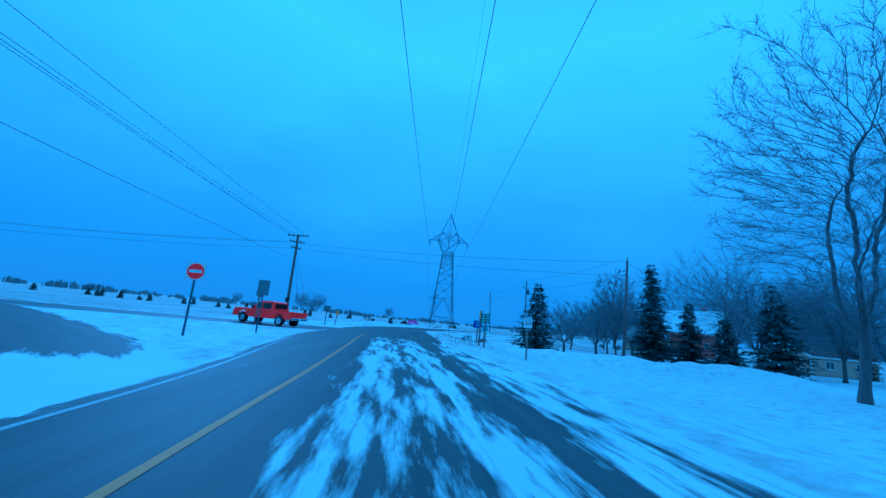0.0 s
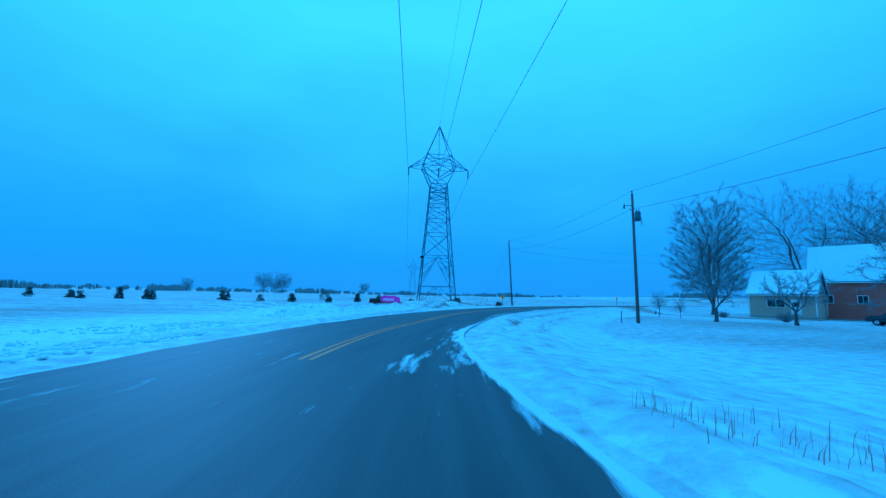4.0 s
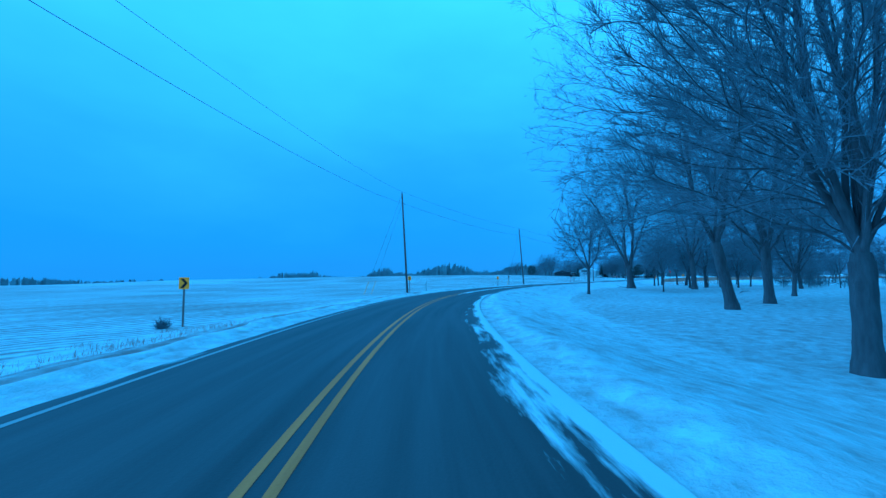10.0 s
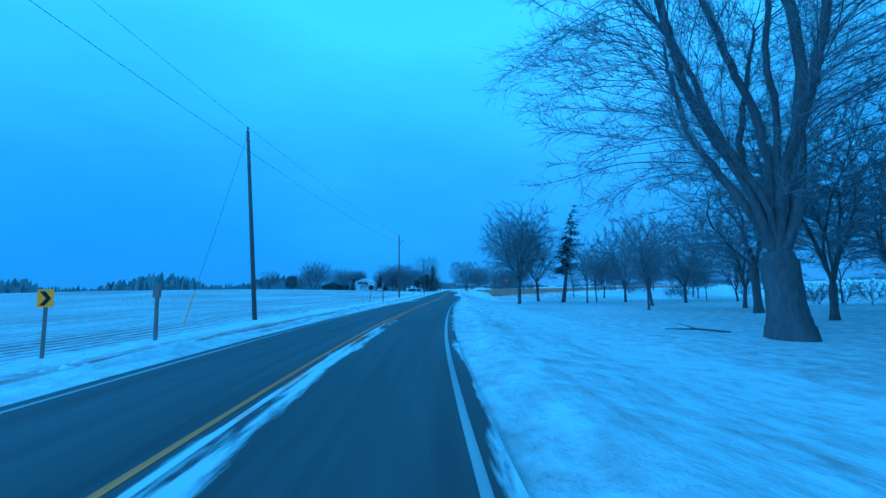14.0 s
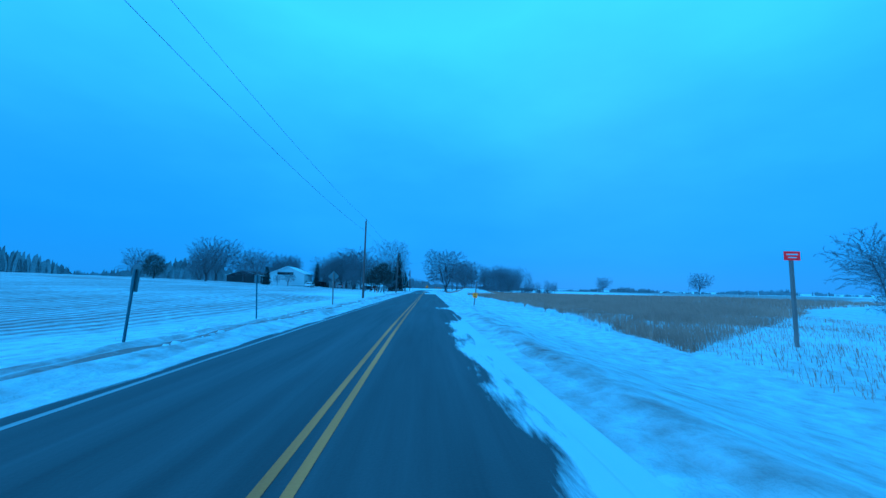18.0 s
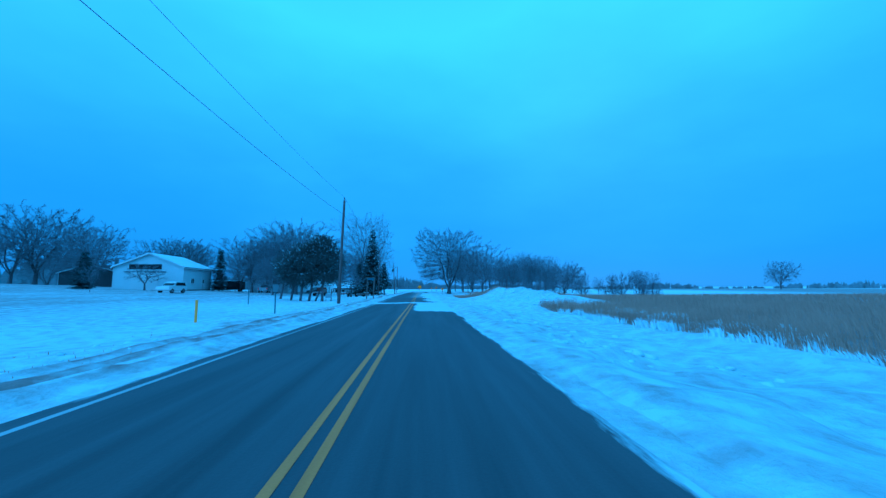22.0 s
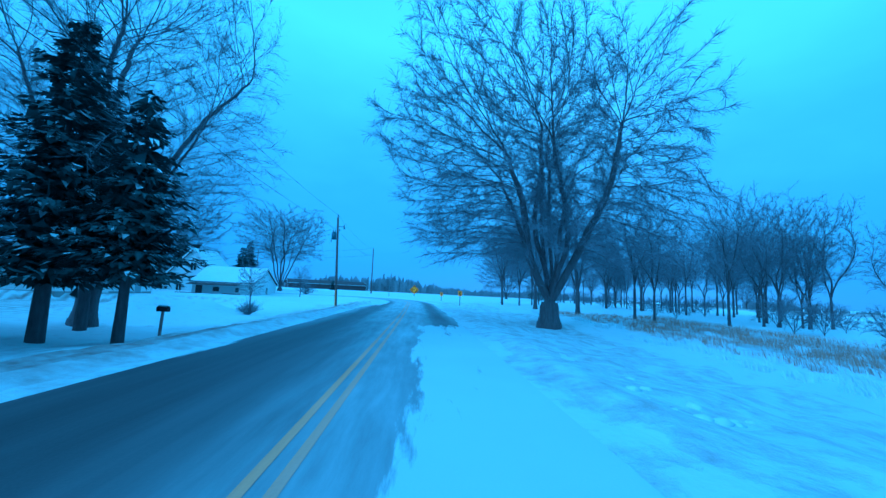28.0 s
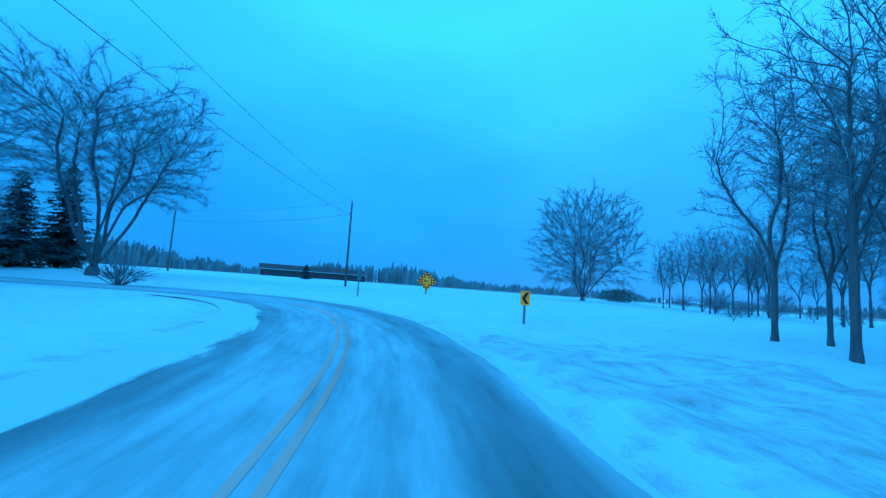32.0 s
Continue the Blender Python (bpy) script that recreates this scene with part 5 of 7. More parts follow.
dne = sign(-9.6, 15.3, 10, "white do-not-enter sign with a red disc on a steel post", "road sign", 2.75, 0.07, M_STEEL)
plate(dne, 0.7, 0.7, 2.5, M_WHITE)
part("red_disc", MB().tube((0, -0.063, 2.5), (0, -0.068, 2.5), 0.31, 0.31, 28), M_RED, dne)
part("white_bar", MB().box((0, -0.071, 2.5), (0.46, 0.004, 0.12)), M_WHITE, dne)
sq = sign(-9.8, 21.9, 5, "back of a rectangular sign on a steel post", "road sign", 2.8, 0.07, M_STEEL)
plate(sq, 0.62, 0.85, 2.5, M_SIGNBACK)
stop = sign(-13.8, 30.3, 168, "back of an octagonal stop sign on a wooden post", "stop sign", 2.6, 0.09)
oct_ = [(0.37 * math.cos(radians(22.5 + 45 * i)) / 1.0, 2.45 + 0.37 * math.sin(radians(22.5 + 45 * i))) for i in range(8)]
part("plate", MB().prism(oct_, -0.05, -0.062), M_RED, stop)
part("plate_back", MB().prism([(a * 0.99, 2.45 + (b - 2.45) * 0.99) for a, b in oct_], -0.044, -0.048), M_SIGNBACK, stop)

blue = sign(3.86, 35.3, -12, "blue rectangular sign on a grey wooden post in snow", post_h=2.05, post=0.11)
plate(blue, 0.75, 0.62, 1.75, M_BLUE)
for k in range(3):
    part("writing_bar", MB().box((0.0, -0.064, 1.9 - 0.14 * k), (0.5 - 0.08 * k, 0.004, 0.05)), M_WHITE, blue)


def checker_sign(x, y, facing, zc, size, label, arrow="both", z=None, lean=0):
    z = gz(x, y) if z is None else z
    t = sign(x, y, facing, label, "checkerboard sign", zc - z + size * 0.6, 0.13, None, lean, 0, "road signs", z, "checkerboard_sign")
    c, n = zc - z, 8
    d = size / 2
    part("plate", MB().prism([(0, c + d * 1.41), (d * 1.41, c), (0, c - d * 1.41), (-d * 1.41, c)], -0.07, -0.085), M_YELLOW, t)
    part("plate_back", MB().prism([(0, c + d * 1.40), (d * 1.40, c), (0, c - d * 1.40), (-d * 1.40, c)], -0.062, -0.066), M_SIGNBACK, t)
    q = size / n
    for i in range(n):
        for j in range(n):
            if (i + j) % 2 or (2 <= i <= 5 and 2 <= j <= 5):
                continue
            u, v = (i + 0.5 - n / 2) * q, (j + 0.5 - n / 2) * q
            cx, cz, h = (u - v) * 0.7071, (u + v) * 0.7071, q * 0.7071
            part("black_check", MB().prism([(cx, c + cz + h), (cx + h, c + cz), (cx, c + cz - h), (cx - h, c + cz)], -0.085, -0.089), M_BLACK, t)
    a = size * 0.22
    if arrow in ("both", "left"):
        flat([(-a, c), (-a * 0.45, c + a * 0.5), (-a * 0.45, c - a * 0.5)], -0.085, M_BLACK, t, "arrow_head")
    if arrow == "both":
        flat([(a, c), (a * 0.45, c - a * 0.5), (a * 0.45, c + a * 0.5)], -0.085, M_BLACK, t, "arrow_head")
    part("arrow_shaft", MB().box((a * 0.15 if arrow == "left" else 0, -0.088, c), (a * 1.3 if arrow == "left" else a * 1.0, 0.005, a * 0.28)), M_BLACK, t)
    return t


checker_sign(3.86, 33.3, -92, 2.35, 0.75, "yellow and black checkerboard diamond with a double arrow", "both", lean=2)
checker_sign(420.2, 107.5, -84, 1.78, 1.55, "large yellow checkerboard diamond with an arrow on two posts", "left")
grn = sign(4.17, 32.3, -14, "green direction sign above a small blue tab on a wooden post", post_h=2.75, post=0.15)
plate(grn, 0.72, 0.78, 2.35, M_GREEN)
for k in range(3):
    part("writing_bar", MB().box((-0.04, -0.066, 2.58 - 0.22 * k), (0.46, 0.004, 0.07)), M_WHITE, grn)
    part("writing_bar", MB().box((0.27, -0.066, 2.58 - 0.22 * k), (0.07, 0.004, 0.06)), M_WHITE, grn)
plate(grn, 0.46, 0.42, 1.55, mat("pale_blue_sheeting", (0.12, 0.4, 0.55), 0.5, vary=0.1), name="small_plate")

frm = thing("a_frame_sign", pose(3.0, 34.5, gz(3.0, 34.5), -12, 0, -16), "small wire-framed notice board stuck in the snow", "notice board")
for sx in (-0.28, 0.28):
    part("leg", MB().tube((sx, 0, -0.1), (sx, 0, 0.75), 0.014, 0.014, 6), M_DARK, frm)
part("board", MB().box((0, -0.01, 0.45), (0.54, 0.012, 0.5), None, 0.003), M_WHITE, frm)
for k in range(4):
    part("writing_bar", MB().box((0.02 * (k % 2), -0.019, 0.62 - 0.11 * k), (0.34 - 0.05 * (k % 3), 0.004, 0.045)), M_BLACK, frm)

rte = sign(1.75, 46.8, -8, "small white sign on a thin steel post at the corner", post_h=2.3, post=0.06, post_mat=M_STEEL)
plate(rte, 0.32, 0.5, 2.05, M_WHITE)
part("writing_bar", MB().box((0, -0.064, 2.15), (0.2, 0.004, 0.09)), M_BLACK, rte)
bk = sign(-14.0, 50.2, 170, "back of a wide sign on a steel post across the junction", post_h=2.4, post=0.08, post_mat=M_STEEL)
plate(bk, 1.0, 0.75, 2.2, M_SIGNBACK)
chevron(-13.6, 53.6, 60, True, 1.35, lean=8, size=(0.42, 0.5))

chevron(12.4, 109.8, 150 - 180 + 10, True, 1.25)
chevron(47.4, 137.5, -38, True, 1.44)
chevron(82.0, 148.1, -52, True, 1.6)
chevron(115.7, 148.6, -76, True, 1.5)
chevron(332.0, 110.2, -98, False, 1.13, size=(0.45, 0.5))
chevron(376.7, 105.6, -98, False, 1.45)
chevron(393.2, 105.3, -84, False, 1.17)

mk = sign(406.2, 113.6, -80, "narrow dark marker on a post at the bend", "marker post", 2.2, 0.08, z=-0.05)
plate(mk, 0.28, 0.75, 1.85, M_SIGNBACK)
s40 = sign(215.25, 121.6, -97, "yellow diamond seen edge-on above a 40 advisory tab", "road sign", 2.7, 0.11, lean=6.5, z=-0.45)
plate(s40, 0.46, 0.5, 1.27, M_YELLOW)
lettering("40", 0.26, (0, -0.066, 1.37), s40)
part("writing_bar", MB().box((0, -0.064, 1.15), (0.3, 0.004, 0.07)), M_BLACK, s40)
dm = 0.51
dp = part("diamond_plate", MB().prism([(0.0, dm), (dm, 0), (0.0, -dm), (-dm, 0)], -0.068, -0.08), M_SIGNBACK, s40, "weathered diamond plate turned from the road")
dp.matrix_basis = pose(0.06, 0, 2.12, 0, 0, 86)
redsign = sign(187.3, 116.3, -97, "red notice board on a pale post in the dry grass", "sign", 2.75, 0.10, z=0.15)
plate(redsign, 0.58, 0.32, 2.75, M_RED)
part("writing_bar", MB().box((0, -0.064, 2.8), (0.4, 0.004, 0.05)), M_WHITE, redsign)
part("writing_bar", MB().box((0, -0.064, 2.69), (0.3, 0.004, 0.04)), M_WHITE, redsign)

q1 = sign(187.3, 137.4, 80, "narrow dark hazard marker on a leaning steel post", "marker post", 2.1, 0.06, M_STEEL, lean=-4)
plate(q1, 0.22, 0.75, 1.85, M_SIGNBACK)
q2 = sign(197.2, 137.2, 82, "back of a small white sign on a steel post", "road sign", 2.3, 0.06, M_STEEL, lean=3)
plate(q2, 0.3, 0.45, 2.1, M_WHITE)
q3 = sign(211.6, 135.4, 82, "back of a diamond sign on a wooden post", "road sign", 2.9, 0.1, lean=1)
part("diamond_plate", MB().prism([(0, 3.1), (0.5, 2.6), (0, 2.1), (-0.5, 2.6)], -0.05, -0.062), M_SIGNBACK, q3)
sign(259.1, 133.2, -95, "yellow marker post standing in the verge", "marker post", 1.1, 0.09, M_YPAINT)
for x, y, h, lb in ((267.3, 131.8, 1.9, "thin grey sign post in the snowy verge"), (278, 137, 1.4, "thin grey stake in the snow"), (113.2, 148.6, 0.7, "short dark fence stub in snow"), (91.5, 151.5, 1.5, "split dark stump beside the pole"), (16.6, 80.1, 1.1, "thin wooden stake in the verge")):
    p_ = sign(x, y, -95, lb, "post", h, 0.07, M_STEEL if h > 1 else M_POLE)
    if h == 1.9:
        plate(p_, 0.35, 0.5, 1.75, M_SIGNBACK)

# ---- mailboxes ----
def mailbox(x, y, facing, label, post_h=1.05, big=False, material=None, r=None, lean=3, cap=True):
    t = thing("mailbox", pose(x, y, gz(x, y), 0, lean, facing), label, "mailbox", "mailboxes")
    part("post", MB().box((0, 0, post_h / 2 - 0.2), (0.1, 0.1, post_h + 0.4), None, 0.01), M_WOOD, t)
    w, r = (0.62, r or 0.2) if big else (0.48, r or 0.12)
    mb = MB()
    o = [(-r, 0.0), (r, 0.0), (r, r)] + [(r * math.cos(a), r + r * math.sin(a)) for a in (0.5, 1.05, 1.57, 2.1, 2.64)] + [(-r, r)]
    mb.prism([(p, post_h + q) for p, q in o], -w / 2, w / 2)
    part("box", mb, material or M_DARK, t)
    part("flag", MB().box((r + 0.015, -0.05, post_h + 0.22), (0.01, 0.05, 0.16)), M_RED, t, "red flag")
    if cap:
        part("snow_cap", MB().box((0, 0, post_h + 2 * r + 0.02), (r * 1.5, w * 0.95, 0.07), None, 0.03), M_SNOW, t)
    return t


mailbox(164.5, 143.9, -95, "dark mailbox with a red reflector on a leaning post", 1.95, True, r=0.36, lean=7, cap=False)
redr = [o for o in bpy.data.objects if o.name.startswith("mailbox")][-1]
part("reflector", MB().box((0, -0.06, 1.4), (0.11, 0.02, 0.2), None, 0.005), M_RED, redr, "red reflector")
tall = sign(156.1, 141.0, -95, "tall square-headed grey post beside a driveway", "post", 2.6, 0.13)
part("head_board", MB().box((0, -0.02, 2.5), (0.32, 0.2, 0.62), None, 0.02), M_WOOD, tall)
tall2 = sign(119.7, 147.6, -95, "tall grey roadside post with a narrow board", "post", 2.2, 0.12)
part("head_board", MB().box((0, -0.02, 2.2), (0.3, 0.16, 0.6), None, 0.02), M_WOOD, tall2)
mailbox(336.2, 121.2, -5, "large snow-capped mailbox on a wooden post", 1.15, True, M_GSIDING)
mailbox(349.7, 125.0, -5, "small black mailbox on a thin post in the snow", 1.15)

# ---- vehicles ----
def pickup(m, label, paint, group="parked vehicles"):
    """A crew-cab pickup, nose towards +x, its wheels on z = 0."""
    t = thing("pickup_truck", m, label, "pickup truck", group)
    body = MB()
    low = [(-2.85, 0.62), (-2.85, 1.12), (2.45, 1.12), (2.82, 1.0), (2.9, 0.7), (2.84, 0.5), (2.35, 0.48), (2.3, 0.75), (2.0, 0.93), (1.65, 0.93), (1.38, 0.75), (1.32, 0.48),
           (-1.25, 0.48), (-1.32, 0.75), (-1.6, 0.93), (-1.95, 0.93), (-2.22, 0.75), (-2.3, 0.55)]
    for sy in (-0.93, 0.85):
        body.prism(low, sy, sy + 0.08)
    body.box((1.95, 0, 1.05), (1.75, 1.8, 0.16), None, 0.05).box((-0.3, 0, 0.7), (4.9, 1.7, 0.25))
    part("body", body, paint, t)
    part("tailgate", MB().box((-2.83, 0, 0.88), (0.08, 1.7, 0.5), None, 0.02), paint, t)
    part("bed_floor", MB().box((-1.9, 0, 0.84), (1.85, 1.7, 0.06)), M_DARK, t)
    cab = MB()
    o = [(1.15, 1.12), (0.45, 1.72), (0.2, 1.8), (-0.75, 1.82), (-0.98, 1.74), (-1.05, 1.12)]
    k = len(o)
    vs = [(x, sy * (0.9 - 0.17 * (z - 1.12) / 0.7), z) for sy in (-1, 1) for x, z in o]
    cab.add(vs, [tuple(range(k)), tuple(range(2 * k - 1, k - 1, -1))] + [(i, k + i, k + (i + 1) % k, (i + 1) % k) for i in range(k)])
    part("cab", cab, paint, t)
    part("windscreen", MB().add([(1.08, -0.8, 1.2), (1.08, 0.8, 1.2), (0.52, 0.68, 1.68), (0.52, -0.68, 1.68)], [(0, 1, 2, 3)]).box((0.8, 0, 1.44), (0.001, 0.001, 0.001)), M_CARGLASS, t)
    part("rear_window", MB().box((-1.035, 0, 1.45), (0.03, 1.3, 0.42), Matrix.Rotation(radians(-6), 3, "Y")), M_CARGLASS, t)
    for sy in (-1, 1):
        for x0, x1 in ((0.08, 0.78), (-0.85, 0.0)):
            top = 0.25 if x0 > 0 else 0
            part("side_window", MB().add([(x0, sy * 0.892, 1.2), (x1, sy * 0.892, 1.2), (x1 - 1.2 * top, sy * 0.79, 1.66), (x0 + 0.02, sy * 0.78, 1.68)], [(0, 1, 2, 3)]), M_CARGLASS, t)
        part("mirror", MB().box((0.85, sy * 1.02, 1.25), (0.12, 0.22, 0.2), None, 0.03), M_DARK, t)
        part("tail_light", MB().box((-2.875, sy * 0.80, 0.97), (0.05, 0.16, 0.36), None, 0.01), M_TAIL, t, "red tail light")
        part("headlight", MB().box((2.83, sy * 0.72, 0.9), (0.08, 0.3, 0.2), None, 0.02), M_CHROME, t)
        for x in (1.83, -1.77):
            w = part("wheel", MB().tube((x, sy * 0.93, 0.39), (x, sy * 0.68, 0.39), 0.39, 0.39, 22), M_TYRE, t)
            part("rim", MB().tube((x, sy * 0.935, 0.39), (x, sy * 0.90, 0.39), 0.25, 0.22, 14), M_CHROME, w)
        part("door_handle", MB().box((0.0, sy * 0.935, 1.02), (0.16, 0.03, 0.04)), M_DARK, t)
    part("bumper", MB().box((-2.93, 0, 0.6), (0.16, 1.8, 0.2), None, 0.03), M_CHROME, t, "chrome rear bumper")
    part("bumper", MB().box((2.92, 0, 0.6), (0.14, 1.8, 0.24), None, 0.03), M_CHROME, t)
    part("licence_plate", MB().box((-3.02, 0, 0.62), (0.01, 0.3, 0.15)), M_WHITE, t)
    return t


def suv(m, label, paint, group="parked vehicles"):
    t = thing("suv", m, label, "car", group)
    mb = MB()
    o = [(-2.2, 0.4), (-2.25, 0.95), (-2.1, 1.62), (0.3, 1.68), (1.0, 1.1), (2.1, 0.98), (2.25, 0.6), (2.2, 0.4)]
    vs = [(x, sy * (0.92 if z < 1.1 else 0.78), z) for sy in (-1, 1) for x, z in o]
    k = len(o)
    mb.add(vs, [tuple(range(k)), tuple(range(2 * k - 1, k - 1, -1))] + [(i, k + i, k + (i + 1) % k, (i + 1) % k) for i in range(k)])
    part("body", mb, paint, t)
    for sy in (-1, 1):
        part("side_window", MB().add([(-1.9, sy * 0.90, 1.12), (0.65, sy * 0.90, 1.12), (0.15, sy * 0.80, 1.58), (-1.8, sy * 0.80, 1.56)], [(0, 1, 2, 3)]), M_CARGLASS, t)
        for x in (1.35, -1.35):
            w = part("wheel", MB().tube((x, sy * 0.94, 0.34), (x, sy * 0.7, 0.34), 0.34, 0.34, 18), M_TYRE, t)
            part("rim", MB().tube((x, sy * 0.945, 0.34), (x, sy * 0.91, 0.34), 0.21, 0.19, 12), M_CHROME, w)
    part("windscreen", MB().add([(0.98, -0.75, 1.14), (0.98, 0.75, 1.14), (0.36, 0.7, 1.62), (0.36, -0.7, 1.62)], [(0, 1, 2, 3)]), M_CARGLASS, t)
    part("rear_window", MB().add([(-2.21, -0.75, 1.05), (-2.21, 0.75, 1.05), (-2.12, 0.7, 1.55), (-2.12, -0.7, 1.55)], [(0, 1, 2, 3)]), M_CARGLASS, t)
    part("snow_cap", MB().box((-0.9, 0, 1.69), (2.2, 1.4, 0.08), None, 0.04), M_SNOW, t)
    return t


pickup(pose(-13.3, 31.6, 0.02, 0, 0, 160), "red crew-cab pickup truck turning into the side road", M_TRUCK)
pickup(pose(326.5, 149.5, gz(326.5, 149.5), 0, 0, 8), "white pickup truck parked in a snowy yard", M_CARWHITE)
suv(pose(334, 140, gz(334, 140), 0, 0, 140), "dark car parked before the white bungalow", M_CARDARK)
suv(pose(50.5, 84.5, gz(50.5, 84.5), 0, 0, 115), "dark car parked in front of the brick house", M_CARDARK)
suv(pose(303, 156, gz(303, 156), 0, 0, 175), "pale car under snow in the farmyard", M_CARWHITE)


def flat_trailer(m, label, length=4.2, rails=True, load=False):
    t = thing("flatbed_trailer", m, label, "trailer", "trailers in the yard")
    part("deck", MB().box((0, 0, 0.62), (length, 1.8, 0.12), None, 0.01), M_RUST, t)
    part("drawbar", MB().bar((length / 2, 0.6, 0.55), (length / 2 + 1.2, 0, 0.5), 0.08).bar((length / 2, -0.6, 0.55), (length / 2 + 1.2, 0, 0.5), 0.08), M_DARK, t)
    part("jack", MB().tube((length / 2 + 1.1, 0, 0.0), (length / 2 + 1.1, 0, 0.75), 0.03, 0.03, 6), M_DARK, t)
    for x in (-0.45, 0.4):
        for sy in (-1, 1):
            part("wheel", MB().tube((x, sy * 1.02, 0.33), (x, sy * 0.8, 0.33), 0.33, 0.33, 16), M_TYRE, t)
    if rails:
        for sy in (-1, 1):
            part("side_rail", MB().bar((-length / 2, sy * 0.88, 1.02), (length / 2, sy * 0.88, 1.02), 0.05), M_DARK, t)
            for i in range(5):
                x = -length / 2 + length * i / 4
                part("rail_post", MB().bar((x, sy * 0.88, 0.65), (x, sy * 0.88, 1.04), 0.05), M_DARK, t)
    part("snow_cap", MB().box((0, 0, 0.72), (length * 0.96, 1.6, 0.09), None, 0.04), M_SNOW, t)
    if load:
        part("headboard", MB().box((-length / 2 + 0.2, 0, 1.15), (0.08, 1.7, 0.9), None, 0.01), M_RUST, t)
        part("side_board", MB().box((-0.6, 0.8, 1.0), (2.2, 0.06, 0.6), None, 0.01), M_WOOD, t)
        part("crate", MB().box((-0.4, 0.1, 1.0), (1.2, 0.9, 0.55), None, 0.02), M_RUST, t)
    return t


flat_trailer(spot(313.4, 136.1, 170), "rusty flatbed trailer with stake sides under snow", 2.9, False, True)
flat_trailer(spot(314.9, 131.9, 172), "dark flatbed trailer with low rails in snow", 2.5)
flat_trailer(spot(316.5, 128.9, 165, 0.8), "short dark utility trailer in snow", 1.8)
bx = thing("wooden_box", spot(319.6, 127.9, 12), "low wooden box half buried in snow", "box")
part("wall", MB().box((0, 0, 0.35), (1.6, 0.9, 0.7), None, 0.02), M_WOOD, bx)
part("snow_cap", MB().box((0, 0, 0.74), (1.5, 0.85, 0.1), None, 0.05), M_SNOW, bx)


def tarp_wagon():
    t = thing("farm_wagon", spot(-6.4, 101.5, 4), "flat farm wagon with a purple tarped load behind a snowbank", "wagon")
    part("deck", MB().box((0, 0, 0.85), (4.9, 2.0, 0.14), None, 0.02), M_RUST, t)
    mb = MB()
    o = [(-0.7, 0.92), (-0.7, 1.72), (-0.45, 1.86), (1.2, 1.82), (1.85, 1.62), (1.95, 0.92)]
    mb.prism(o, -0.95, 0.95)
    part("tarp", mb, M_PURPLE, t, "purple tarpaulin")
    part("pale_panel", MB().box((0.3, -0.96, 1.3), (1.5, 0.02, 0.35), None, 0.005), mat("pale_lilac", (0.75, 0.5, 0.8), 0.6, vary=0.2), t)
    part("tail_box", MB().box((-1.6, 0, 1.15), (1.5, 1.7, 0.5), None, 0.03), M_DARK, t)
    for x in (-1.6, 1.6):
        for sy in (-1, 1):
            part("wheel", MB().tube((x, sy * 1.05, 0.42), (x, sy * 0.82, 0.42), 0.42, 0.42, 16), M_TYRE, t)


tarp_wagon()


# ---- houses ----
def window(parent, m, w, h, bars=1, name="window"):
    """A window on a wall: m places its centre, with -y outwards."""
    g = thing(name, m, "", "")
    g.parent = parent
    fr = MB()
    f = 0.07
    for c, s in (((0, -0.03, h / 2), (w + 2 * f, 0.09, f)), ((0, -0.03, -h / 2), (w + 2 * f, 0.11, f)), ((w / 2 + f / 2, -0.03, 0), (f, 0.09, h)), ((-w / 2 - f / 2, -0.03, 0), (f, 0.09, h))):
        fr.box(c, s)
    for i in range(bars):
        fr.box((-w / 2 + w * (i + 1) / (bars + 1), -0.03, 0), (0.05, 0.07, h))
    part("frame", fr, M_TRIM, g)
    for i in range(bars + 1):
        pw = w / (bars + 1)
        part("pane", MB().box((-w / 2 + pw * (i + 0.5), -0.012, 0), (pw - 0.05, 0.02, h - 0.02)), M_PANE, g)
    return g


def panel_door(parent, m, w=0.95, h=2.05, material=None):
    g = thing("door", m, "", "")
    g.parent = parent
    part("leaf", MB().box((0, -0.03, h / 2), (w, 0.06, h), None, 0.01), material or M_TRIM, g)
    part("casing", MB().box((0, -0.02, h + 0.06), (w + 0.24, 0.09, 0.12)).box((w / 2 + 0.06, -0.02, h / 2), (0.12, 0.09, h)).box((-w / 2 - 0.06, -0.02, h / 2), (0.12, 0.09, h)), M_TRIM, g)
    part("light", MB().box((0, -0.065, h * 0.72), (w * 0.55, 0.012, h * 0.32)), M_PANE, g)
    part("handle", MB().tube((w * 0.38, -0.06, 1.0), (w * 0.38, -0.13, 1.0), 0.03, 0.03, 8), M_CHROME, g)
    return g


